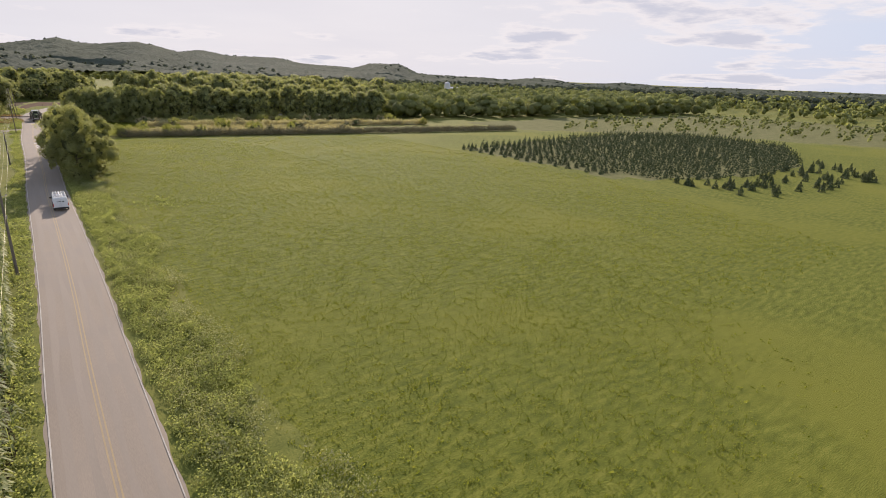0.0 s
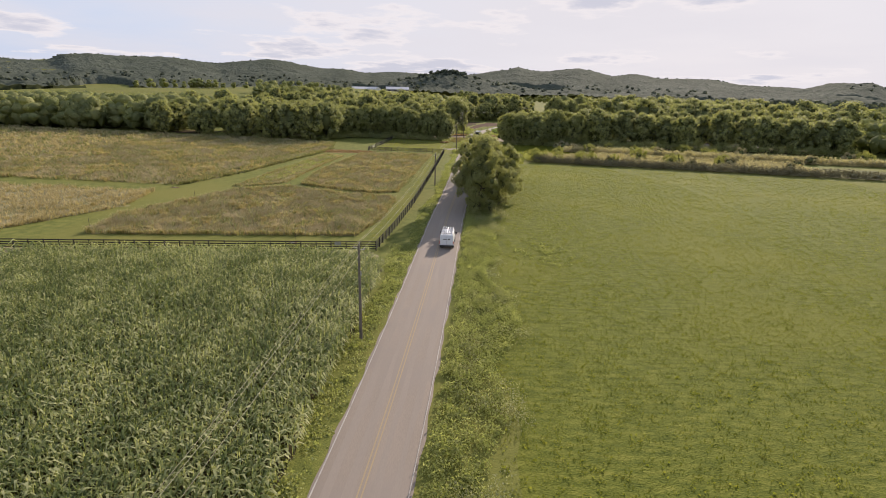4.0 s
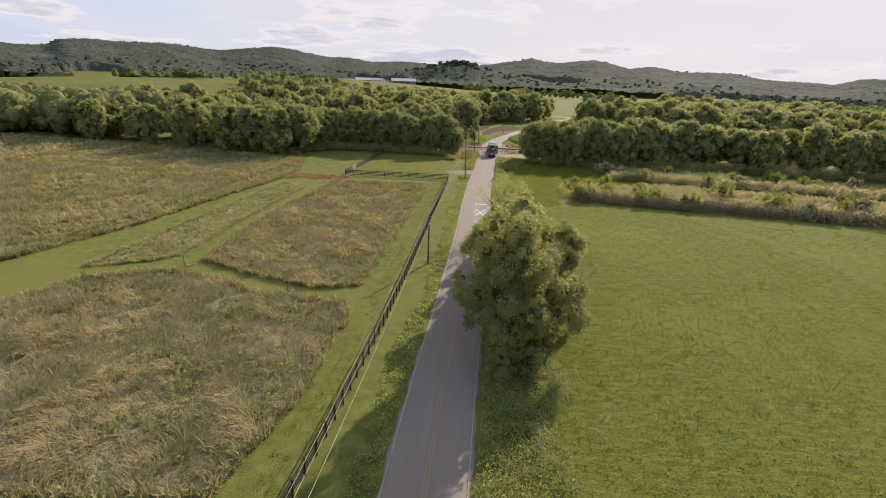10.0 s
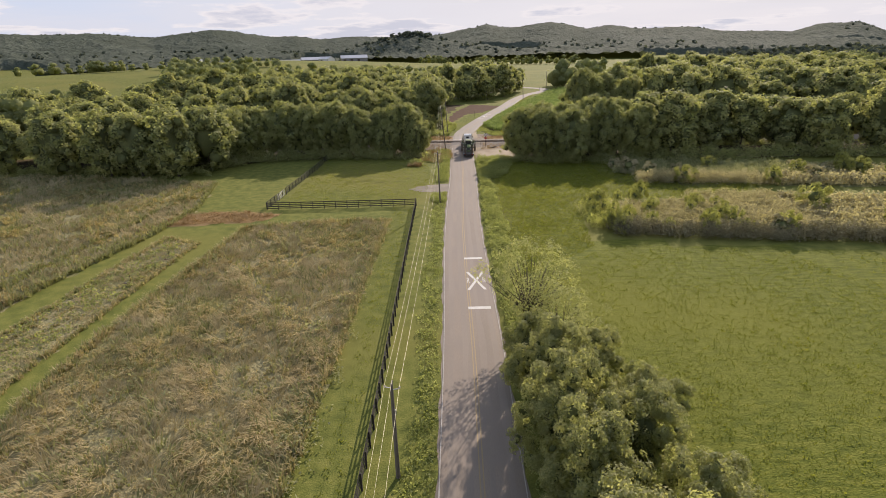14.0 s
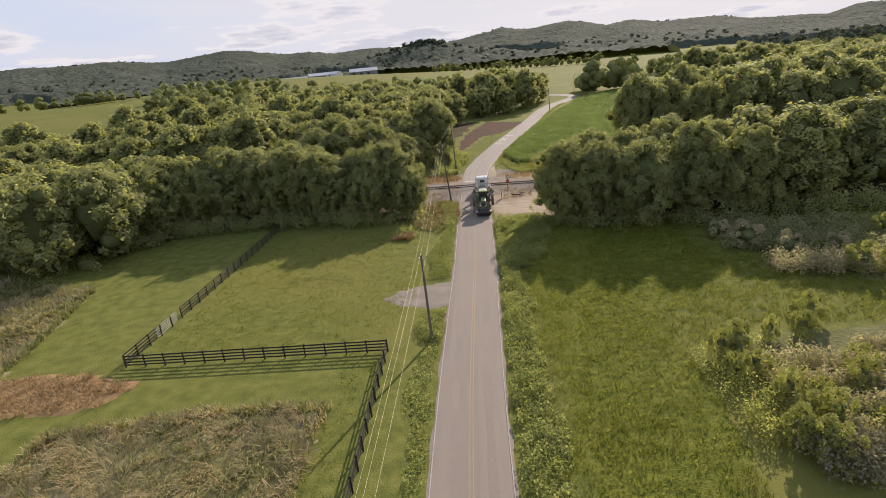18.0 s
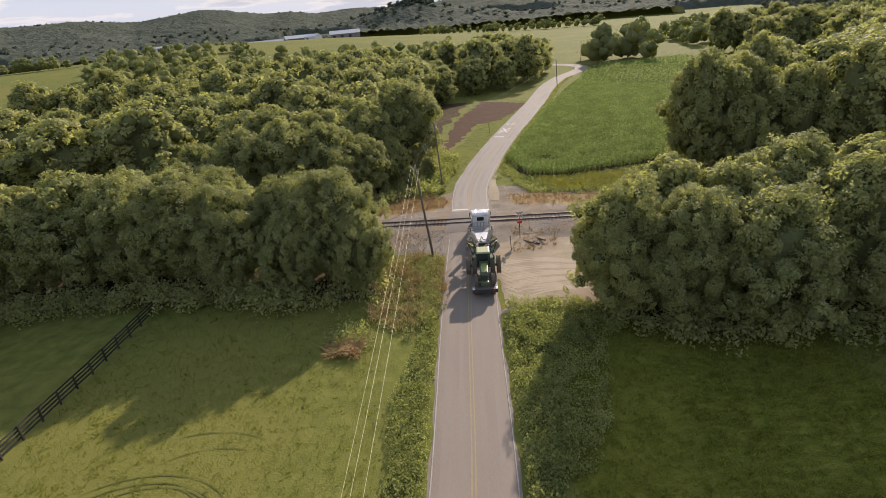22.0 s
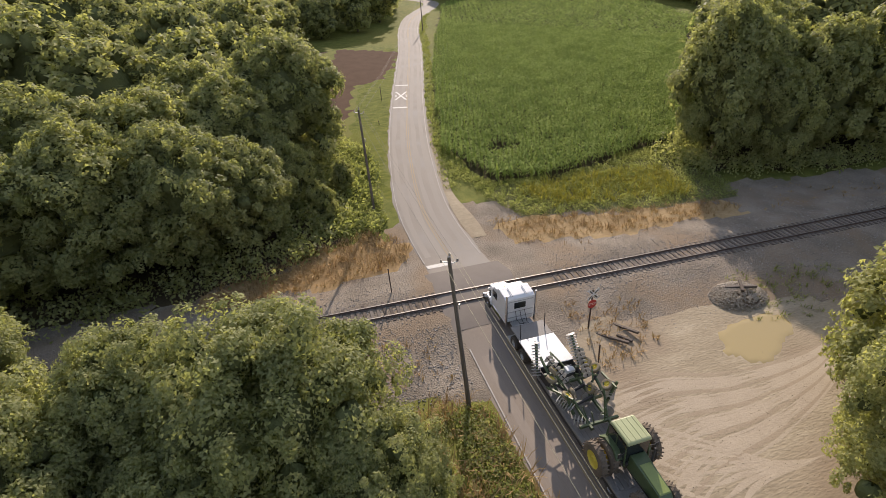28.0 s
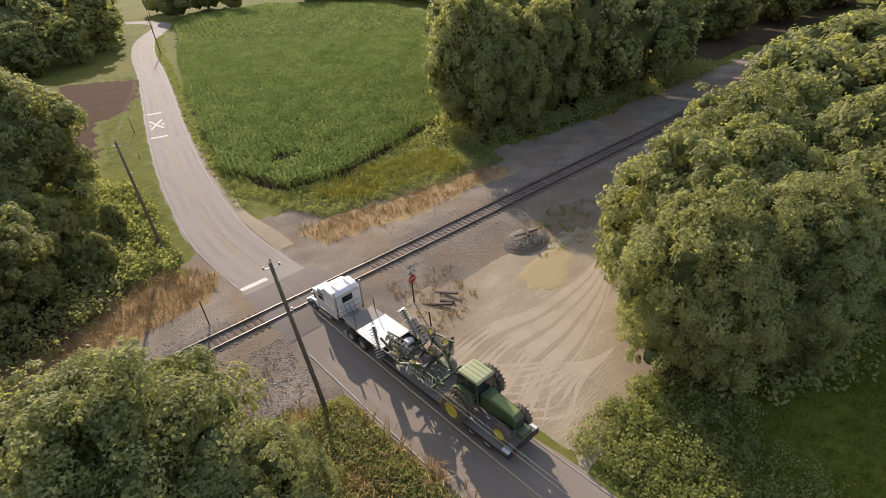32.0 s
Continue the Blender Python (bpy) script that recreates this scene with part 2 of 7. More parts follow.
M_STEEL = material("rail_steel", ((0.16, 0.11, 0.085), (0.22, 0.16, 0.13)), 1.5, 14.0, 0.5, 0.1, metal=0.6)
M_SHINE = material("polished_rail_head", ((0.15, 0.14, 0.13), (0.22, 0.21, 0.20)), 1.5, 14.0, 0.5, 0.02, metal=0.8)
M_BOARD = material("dark_fence_boards", ((0.02, 0.017, 0.015), (0.035, 0.03, 0.026), (0.055, 0.046, 0.04)), 0.6, 9.0, 0.8, 0.3, random_from="object")
M_POLE = material("weathered_pole_wood", ((0.095, 0.078, 0.062), (0.15, 0.126, 0.10), (0.20, 0.17, 0.138)), 0.8, 9.0, 0.9, 0.4, stretch=(1, 1, 0.15))
M_WIRE = material("power_cable", ((0.30, 0.28, 0.19), (0.37, 0.345, 0.24)), 1.0, 5.0, 0.5, 0, metal=0.5)
M_BARK = material("bark", ((0.05, 0.04, 0.03), (0.085, 0.068, 0.05), (0.12, 0.1, 0.075)), 0.8, 8.0, 0.95, 0.6, space="Object", stretch=(1, 1, 0.3))
M_LEAF = material("tree_leaves", ((0.198, 0.217, 0.0924), (0.284, 0.297, 0.13), (0.385, 0.38, 0.179)), 0.16, 1.2, 0.65, 0, leafy=0.52, random_from="island", space="Object", spec=0.35)
M_LEAF_PALE = material("pale_tree_leaves", ((0.229, 0.244, 0.099), (0.319, 0.328, 0.139), (0.429, 0.413, 0.193)), 0.16, 1.2, 0.65, 0, leafy=0.52, random_from="island", space="Object", spec=0.35)
M_LEAF_ROAD = material("roadside_tree_leaves", ((0.21, 0.22, 0.10), (0.288, 0.296, 0.138), (0.38, 0.37, 0.19)), 0.16, 1.2, 0.65, 0, leafy=0.58, random_from="island", space="Object", spec=0.3)
# Inner crown masses: darker leaf colour stands in for shade among the leaves.
M_CORE = material("shaded_crown_core", ((0.099, 0.112, 0.0462), (0.154, 0.167, 0.0704)), 0.5, 3.0, 1.0, 0.6, space="Object", spec=0.05, dist=0.3)
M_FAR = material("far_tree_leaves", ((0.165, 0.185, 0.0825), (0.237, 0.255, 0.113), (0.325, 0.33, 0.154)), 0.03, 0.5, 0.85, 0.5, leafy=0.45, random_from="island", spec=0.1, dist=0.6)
# Distance haze over the hills is put into this greyed leaf colour.
M_HILL = material("hazed_hill_leaves", ((0.072, 0.086, 0.06), (0.10, 0.114, 0.084), (0.132, 0.146, 0.112)), 0.012, 0.11, 0.95, 1.0, leafy=0.2, spec=0.05, dist=6.0, spread=0.35)
M_GREY = material("grey_green_shrub", ((0.27, 0.24, 0.15), (0.39, 0.35, 0.225), (0.51, 0.455, 0.31)), 0.3, 2.0, 0.8, 0, leafy=0.4, random_from="island", spec=0.2)
M_BRAMBLE = material("flowering_weeds", ((0.17, 0.18, 0.09), (0.26, 0.265, 0.145), (0.38, 0.375, 0.23)), 0.3, 2.0, 0.85, 0, leafy=0.4, random_from="island", spec=0.15)
# Front shrub row: the shade on its backlit face is put into the colour.
M_HEDGE = material("shaded_grey_shrub", ((0.14, 0.125, 0.07), (0.225, 0.20, 0.115), (0.34, 0.305, 0.19)), 0.3, 2.0, 0.9, 0, leafy=0.08, random_from="island", spec=0.15)
M_ROUGH = material("rough_row_grass", ((0.10, 0.108, 0.042), (0.155, 0.155, 0.068), (0.22, 0.205, 0.10)), 0.3, 3.0, 1.0, 0.8, spec=0.05, dist=0.2)
M_SAPLING = material("sapling_leaves", ((0.20, 0.215, 0.075), (0.29, 0.30, 0.11), (0.39, 0.385, 0.16)), 0.25, 3.0, 0.8, 0, leafy=0.58, random_from="island", spec=0.2)
M_PINE = material("conifer_needles", ((0.04, 0.058, 0.028), (0.06, 0.08, 0.038), (0.09, 0.11, 0.055)), 0.5, 4.0, 0.8, 0, random_from="island", leafy=0.1, spec=0.15)


# ---- helpers for shapes ----
def link_np(name, verts, faces, mat, parent=None, smooth=False):
    """One mesh object from arrays of vertices and of faces (all with the same number of corners)."""
    me = bpy.data.meshes.new(name)
    verts, faces = np.asarray(verts, np.float32).reshape(-1, 3), np.asarray(faces, np.int32)
    k = faces.shape[1]
    me.vertices.add(len(verts))
    me.vertices.foreach_set("co", verts.ravel())
    me.loops.add(faces.size)
    me.loops.foreach_set("vertex_index", faces.ravel())
    me.polygons.add(len(faces))
    me.polygons.foreach_set("loop_start", np.arange(0, faces.size, k, dtype=np.int32))
    me.update(calc_edges=True)
    me.validate()
    me.materials.append(mat)
    if smooth:
        me.polygons.foreach_set("use_smooth", np.ones(len(faces), bool))
    ob = new(name, me)
    ob.parent = parent
    return ob


def part(name, bm, mat, parent=None, label=""):
    me = bpy.data.meshes.new(name)
    bmesh.ops.recalc_face_normals(bm, faces=bm.faces[:])
    bm.to_mesh(me)
    bm.free()
    me.materials.append(mat)
    ob = new(name, me)
    ob.parent = parent
    if label:
        ob["label"] = label
    return ob


def box(bm, c, s, rot=(0, 0, 0), bevel=0.0, taper=None):
    """A box with centre c and sizes s; taper scales its top in x and y."""
    r = bmesh.ops.create_cube(bm, size=1.0)
    vs = r["verts"]
    for v in vs:
        k = taper if taper and v.co.z > 0 else (1, 1)
        v.co = Vector((v.co.x * s[0] * k[0], v.co.y * s[1] * k[1], v.co.z * s[2]))
    if bevel:
        es = list({e for v in vs for e in v.link_edges})
        out = bmesh.ops.bevel(bm, geom=es, offset=bevel, segments=2, affect="EDGES", profile=0.5)
        vs = list({v for f in out["faces"] for v in f.verts} | {v for v in vs if v.is_valid})
        seen = set(vs)
        todo = list(vs)
        while todo:
            for e in todo.pop().link_edges:
                for w in e.verts:
                    if w not in seen:
                        seen.add(w)
                        todo.append(w)
        vs = list(seen)
    m = pose(*c, *rot)
    for v in vs:
        v.co = m @ v.co
    return vs


def rod(bm, a, b, r0, r1=None, seg=8, cap=True):
    """A tapered rod from a to b."""
    a, b = Vector(a), Vector(b)
    r1 = r0 if r1 is None else r1
    q = (b - a).to_track_quat("Z", "Y")
    rings = []
    for p, r in ((a, r0), (b, r1)):
        rings.append([bm.verts.new(p + q @ Vector((r * math.cos(2 * math.pi * i / seg), r * math.sin(2 * math.pi * i / seg), 0))) for i in range(seg)])
    for i in range(seg):
        bm.faces.new((rings[0][i], rings[0][(i + 1) % seg], rings[1][(i + 1) % seg], rings[1][i]))
    if cap:
        bm.faces.new(rings[0][::-1])
        bm.faces.new(rings[1])


def lathe(bm, profile, axis_at, axis="X", seg=20, cap=True):
    """A turned solid: profile of (along, radius) about an axis through axis_at."""
    rings = []
    c = Vector(axis_at)
    for d, r in profile:
        ring = []
        for i in range(seg):
            a = 2 * math.pi * i / seg
            u, v = r * math.cos(a), r * math.sin(a)
            ring.append(bm.verts.new(c + Vector({"X": (d, u, v), "Y": (u, d, v), "Z": (u, v, d)}[axis])))
        rings.append(ring)
    for p, q in zip(rings, rings[1:]):
        for i in range(seg):
            bm.faces.new((p[i], p[(i + 1) % seg], q[(i + 1) % seg], q[i]))
    if cap and profile[0][1] > 1e-4:
        bm.faces.new(rings[0][::-1])
    if cap and profile[-1][1] > 1e-4:
        bm.faces.new(rings[-1])


def tube(bm, pts, radii, seg=8):
    """One closed tube through the points."""
    rings = []
    for i, p in enumerate(pts):
        d = (pts[min(i + 1, len(pts) - 1)] - pts[max(i - 1, 0)]).to_track_quat("Z", "Y")
        rings.append([bm.verts.new(p + d @ Vector((radii[i] * math.cos(2 * math.pi * k / seg), radii[i] * math.sin(2 * math.pi * k / seg), 0))) for k in range(seg)])
    for p, q in zip(rings, rings[1:]):
        for k in range(seg):
            bm.faces.new((p[k], p[(k + 1) % seg], q[(k + 1) % seg], q[k]))
    bm.faces.new(rings[0][::-1])
    bm.faces.new(rings[-1])


def thing(name, at=(0, 0, 0), turn=0.0, label="", category="", group="", kind=""):
    ob = new(name)
    ob.empty_display_size = 0.2
    ob.matrix_basis = pose(*at, 0, 0, turn)
    return tagged(ob, label, category, group, kind)


def inside(poly, x, y):
    """Which of the points lie in the polygon."""
    p = np.asarray(poly, float)
    hit = np.zeros(x.shape, bool)
    for (x0, y0), (x1, y1) in zip(p, np.roll(p, -1, 0)):
        c = (y0 > y) != (y1 > y)
        with np.errstate(divide="ignore", invalid="ignore"):
            hit ^= c & (x < (x1 - x0) * (y - y0) / (y1 - y0) + x0)
    return hit


def wave(x, y, s, seed=0.0):
    """Cheap smooth noise of about -1 to 1, with features of size s."""
    u, v = np.asarray(x) / s, np.asarray(y) / s
    return (np.sin(1.9 * u + 1.3 * v + seed) + np.sin(-1.1 * u + 2.3 * v + 2.1 * seed + 1) + np.sin(2.9 * u - 0.7 * v + 3.3 * seed + 2) + 0.6 * np.sin(4.7 * u + 4.1 * v + seed * 1.7)) / 3.0


# ---- the lie of the land ----
TRACK_Y, TRACK_SLOPE = 267.5, -0.072      # the railway: y = TRACK_Y + TRACK_SLOPE * (x - 9)
# bearings from the middle of the walk, and heights of the wooded skyline there
RIDGE_AZ = (-180, -100, -70, -52, -47.3, -45.9, -44.1, -39.7, -38.4, -36.6, -34.3, -29.8, -27.5, -26.1, -23.9, -21, -18.9, -16.1, -13.5, -11.2, -8, -3.9, 0.5, 2, 4.9, 6.9, 8.6, 11.1, 12.5, 14.4, 16.3, 18.9, 21.2, 23.7, 26.2, 31.7, 33.4, 36, 38.2, 44.6, 48, 51, 52.6, 55.1, 59.3, 61.6, 63, 66, 85, 120, 180)
RIDGE_Z = (45, 55, 75, 84, 87, 88, 68, 65, 82, 87, 82, 85, 77, 72, 80, 88, 83, 68, 69, 56, 62, 58, 59, 68, 83, 73, 75, 84, 77, 63, 71, 57, 55, 57, 43, 36, 52, 52, 24, 20, 14, 24, 21, 9, 17, 16, 6, 6, 8, 30, 45)


def land(x, y):
    """Height of the ground: flat fields, the rail bank, swells to the north, and a ring of low hills."""
    x, y = np.asarray(x, float), np.asarray(y, float)
    dx, dy = x - 5.0, y - 110.0
    r, az = np.hypot(dx, dy), np.degrees(np.arctan2(dx, dy))
    top = np.interp(az, RIDGE_AZ, RIDGE_Z) - 11.0
    s = np.clip((r - 800.0) / 950.0, 0, 1)
    s = s * s * (3 - 2 * s)
    fall = 1.0 - 0.55 * np.clip((r - 1850.0) / 1500.0, 0, 1)
    z = np.maximum(top, 1.0) * s * fall
    z = z + 2.2 * s * wave(x, y, 130.0, 0.7)
    z = z + 17.0 * np.exp(-(((x + 205) / 150.0) ** 2 + ((y - 700) / 130.0) ** 2))       # grassy hill to the north-west
    z = z + 9.0 * np.exp(-(((x + 90) / 130.0) ** 2 + ((y - 840) / 120.0) ** 2))         # farmstead rise
    z = z + 13.0 * np.exp(-(((x + 330) / 190.0) ** 2 + ((y - 520) / 120.0) ** 2))
    z = z + 30.0 * np.exp(-(((x + 45) / 90.0) ** 2 + ((y - 1180) / 90.0) ** 2))        # wooded knob
    d = np.abs(y - (TRACK_Y + TRACK_SLOPE * (x - 9))) * 0.997
    bank = 0.42 * (1 - np.clip((d - 2.4) / 5.5, 0, 1)) ** 1.5
    z = z + bank * np.clip(1.5 - np.abs(x - 9) / 260.0, 0, 1)
    return z


def axis_steps(lo, hi, fine, far_lo, far_hi):
    a = list(np.arange(lo, hi + fine / 2, fine))
    s, v = fine, a[-1]
    while v < far_hi:
        s *= 1.16
        v += s
        a.append(v)
    s, v = fine, a[0]
    while v > far_lo:
        s *= 1.16
        v -= s
        a.insert(0, v)
    return np.array(a)


gx = axis_steps(-62.0, 112.0, 3.0, -4700, 4700)
gy = np.unique(np.concatenate([axis_steps(-40.0, 400.0, 4.0, -4600, 4800), np.arange(252, 285, 1.0)]))
X, Y = np.meshgrid(gx, gy)
V = np.stack([X, Y, land(X, Y)], -1).reshape(-1, 3)
I = np.arange(X.size).reshape(X.shape)
F = np.stack([I[:-1, :-1], I[:-1, 1:], I[1:, 1:], I[1:, :-1]], -1).reshape(-1, 4)
tagged(link_np("ground", V, F, M_GROUND, smooth=True), "mown yellow-green grass over flat farmland and distant hills", "ground", kind="structure")


def sheet(name, poly, cell, up, mat, label, category="ground", ragged=0.6, seed=0.0, kind="structure"):
    """A thin layer over the land inside a polygon, with an uneven edge."""
    p = np.asarray(poly, float)
    xs, ys = np.arange(p[:, 0].min() - cell, p[:, 0].max() + 2 * cell, cell), np.arange(p[:, 1].min() - cell, p[:, 1].max() + 2 * cell, cell)
    X, Y = np.meshgrid(xs, ys)
    X, Y = X + 0.3 * cell * wave(X, Y, cell * 1.3, seed), Y + 0.3 * cell * wave(Y, X, cell * 1.7, seed + 2)
    ok = inside(poly, X + ragged * wave(X, Y, 1.7, seed), Y + ragged * wave(Y, X, 2.3, seed + 1))
    Z = land(X, Y) + np.where(ok, up, -0.05)
    I = np.arange(X.size).reshape(X.shape)
    keep = ok[:-1, :-1] | ok[:-1, 1:] | ok[1:, 1:] | ok[1:, :-1]
    F = np.stack([I[:-1, :-1], I[:-1, 1:], I[1:, 1:], I[1:, :-1]], -1)[keep]
    used, inv = np.unique(F, return_inverse=True)
    V = np.stack([X, Y, Z], -1).reshape(-1, 3)[used]
    return tagged(link_np(name, V, inv.reshape(-1, 4), mat, smooth=True), label, category, kind=kind)


# ---- road ----
ROAD = [(-4.6, -60), (-3.2, -20), (-2.1, 10), (-1.4, 31), (-0.6, 50), (0.1, 72), (0.55, 90), (1.05, 108), (1.75, 124), (2.2, 138), (2.75, 155), (3.1, 175), (3.6, 193), (4.5, 212), (5.15, 224), (5.7, 240), (6.2, 251), (6.75, 261), (7.2, 272), (7.9, 284), (10.6, 297), (14.0, 309.8), (19.2, 327), (25.0, 345), (32.6, 369), (39.6, 393), (47.0, 413), (54.5, 427), (61.5, 438.5), (65.5, 449), (64, 460), (57, 470), (44, 480), (20, 492)]


def smooth_path(points, step):
    """Points on a Catmull-Rom curve, about step apart."""
    p = [Vector((*q, 0)) if len(q) == 2 else Vector(q) for q in points]
    p = [2 * p[0] - p[1], *p, 2 * p[-1] - p[-2]]
    out = []
    for a, b, c, d in zip(p, p[1:], p[2:], p[3:]):
        n = max(1, int((c - b).length / step))
        for i in range(n):
            t = i / n
            out.append(0.5 * ((2 * b) + (c - a) * t + (2 * a - 5 * b + 4 * c - d) * t * t + (3 * b - a - 3 * c + d) * t ** 3))
    out.append(p[-2])
    return out


road_line = smooth_path(ROAD, 1.0)
road_xy = np.array([(v.x, v.y) for v in road_line])
road_dir = np.gradient(road_xy, axis=0)
road_dir /= np.linalg.norm(road_dir, axis=1)[:, None]
road_side = np.stack([road_dir[:, 1], -road_dir[:, 0]], -1)      # to the right of the way north


def road_x(y):
    return np.interp(y, road_xy[:, 1], road_xy[:, 0])


def ribbon(name, i0, i1, lefts, rights, up, mat, label, category, cols=6, thick=0.0, kind="structure"):
    """A strip along the road from side offset lefts to rights (numbers or arrays)."""
    idx = np.arange(i0, i1)
    a, b = np.broadcast_to(lefts, idx.shape), np.broadcast_to(rights, idx.shape)
    u = np.linspace(0, 1, cols + 1)
    off = a[:, None] * (1 - u) + b[:, None] * u
    xy = road_xy[idx][:, None, :] + off[..., None] * road_side[idx][:, None, :]
    z = land(xy[..., 0], xy[..., 1]) + up
    if thick:
        z[:, 0] -= thick
        z[:, -1] -= thick
    V = np.concatenate([xy, z[..., None]], -1).reshape(-1, 3)
    I = np.arange(len(V)).reshape(len(idx), cols + 1)
    F = np.stack([I[:-1, :-1], I[:-1, 1:], I[1:, 1:], I[1:, :-1]], -1).reshape(-1, 4)
    return tagged(link_np(name, V, F, mat, smooth=True), label, category, kind=kind)


def at_y(y):
    return int(np.argmin(np.abs(road_xy[:, 1] - y)))


HALF = 2.95
n_all = len(road_xy)
i_c0, i_c1 = at_y(264.0), at_y(272.4)
jag = 0.07 * np.sin(np.arange(n_all) * 1.3) + 0.06 * np.sin(np.arange(n_all) * 0.57 + 1)
ribbon("road", 0, i_c0 + 1, -HALF + jag[:i_c0 + 1], HALF + jag[::-1][:i_c0 + 1], 0.07, M_ROAD, "worn grey-brown asphalt country road", "road", 10, 0.06)
ribbon("road_north", i_c1, n_all, -HALF + 0.1 + jag[i_c1:], HALF + 0.15 + jag[::-1][i_c1:], 0.07, M_ROAD_PALE, "pale worn asphalt road past the rail crossing", "road", 10, 0.06)
ribbon("road_crossing", i_c0, i_c1 + 1, -HALF - 0.25 + 2 * jag[i_c0:i_c1 + 1], HALF + 0.7 + 3 * jag[i_c0:i_c1 + 1], 0.085, M_CROSSING, "dark asphalt apron across the rail tracks", "road", 10, 0.06)
ribbon("trim_edge_line_west", 0, i_c0 - 1, -HALF + 0.17, -HALF + 0.26, 0.078, M_EDGE, "thin faded white edge line on asphalt", "road marking", 1)
ribbon("trim_edge_line_east", 0, at_y(250), HALF - 0.24, HALF - 0.17, 0.078, M_EDGE, "thin faded white edge line on asphalt", "road marking", 1)
ribbon("trim_edge_line_north_west", i_c1 + 2, n_all, -HALF + 0.3, -HALF + 0.38, 0.078, M_EDGE, "thin faded white edge line on asphalt", "road marking", 1)
ribbon("trim_edge_line_north_east", i_c1 + 2, n_all, HALF - 0.28, HALF - 0.2, 0.078, M_EDGE, "thin faded white edge line on asphalt", "road marking", 1)
for a, b in ((-0.17, -0.08), (0.08, 0.17)):
    ribbon("trim_centre_line", 0, i_c0 - 1, a, b, 0.078, M_YELLOW, "faded yellow centre line on asphalt", "road marking", 1)
    ribbon("trim_centre_line", i_c1 + 2, n_all, a, b, 0.078, M_YELLOW, "faded yellow centre line on asphalt", "road marking", 1)

M_WORN = material("wheel_worn_asphalt", ((0.248, 0.219, 0.184), (0.304, 0.27, 0.228)), 0.5, 20.0, 0.85, 0.1, spec=0.25, stretch=(1, 0.15, 1), dist=0.01)
M_WORN_S = material("wheel_worn_road", ((0.221, 0.185, 0.149), (0.273, 0.229, 0.186)), 0.5, 20.0, 0.85, 0.1, spec=0.25, stretch=(1, 0.15, 1), dist=0.01)
for a in (-2.15, -0.95, 0.6, 1.8):
    w = 0.5 + 0.12 * np.sin(np.arange(n_all) * 0.21 + a) + 0.08 * np.sin(np.arange(n_all) * 0.53)
    ribbon("trim_wheel_track", i_c1 + 3, n_all, a - 0.1, a + w[i_c1 + 3:], 0.0745, M_WORN, "paler wheel-worn strip of asphalt", "road marking", 2)
    ribbon("trim_wheel_track", 0, i_c0 - 2, a - 0.05, a + 0.9 * w[:i_c0 - 2], 0.0745, M_WORN_S, "paler wheel-worn strip of asphalt", "road marking", 2)


def marking(name, y, s0, s1, along0, along1, label, wid=None):
    """A painted bar on the road near y, from side s0 to s1; wid for a slanted one."""
    i = at_y(y)
    o, d, s = Vector((*road_xy[i], 0)), Vector((*road_dir[i], 0)), Vector((*road_side[i], 0))
    bm = bmesh.new()
    if wid:
        w = wid / 2
        q = [(s0 - w, along0), (s0 + w, along0), (s1 + w, along1), (s1 - w, along1)]
    else:
        q = [(s0, along0), (s1, along0), (s1, along1), (s0, along1)]
    pts = [o + s * a + d * b for a, b in q]
    up = [bm.verts.new((p.x, p.y, float(land(p.x, p.y)) + 0.082)) for p in pts]
    bm.faces.new(up)
    return tagged(part(name, bm, M_LINE), label, "road marking", kind="structure")


def road_letter(y, s, flip):
    """A tall white letter R painted on the road, read by traffic towards the crossing."""
    i = at_y(y)
    cu = bpy.data.curves.new("road_letter", "FONT")
    cu.body, cu.size, cu.align_x, cu.align_y = "R", 2.15, "CENTER", "CENTER"
    src = new("letter_source", cu)
    me = bpy.data.meshes.new_from_object(src.evaluated_get(bpy.context.evaluated_depsgraph_get()))
    bpy.data.objects.remove(src)
    me.materials.clear()
    me.materials.append(M_LINE)
    ob = new("trim_crossing_letter", me)
    x, yy = road_xy[i] + s * road_side[i]
    turn = -math.degrees(math.atan2(road_dir[i][0], road_dir[i][1])) + (180 if flip else 0)
    ob.matrix_basis = pose(x, yy, float(land(x, yy)) + 0.083, 0, 0, turn) @ Matrix.Diagonal((0.3, 1, 1, 1))
    return tagged(ob, "white letter R painted on the road", "road marking", kind="structure")


for y, s, flip in ((170.2, 1.05, False), (327.5, -1.1, True)):
    road_letter(y, s - 0.93, flip)
    road_letter(y, s + 0.93, flip)
    marking("trim_crossing_x", y, s - 0.95, s + 0.95, -2.6, 2.6, "white X warning mark painted on the road", 0.34)
    marking("trim_crossing_x", y, s + 0.95, s - 0.95, -2.6, 2.6, "white X warning mark painted on the road", 0.34)
    for k in (-7.2, 7.2):
        marking("trim_crossing_bar", y, s - 1.2, s + 1.2, k - 0.3, k + 0.3, "white bar painted across one lane")
marking("trim_stop_bar", 262.3, 0.3, 2.7, -0.35, 0.35, "worn white stop bar before the rail crossing")
marking("trim_stop_bar", 272.6, -2.6, -0.2, -0.1, 0.5, "worn white stop bar before the rail crossing")

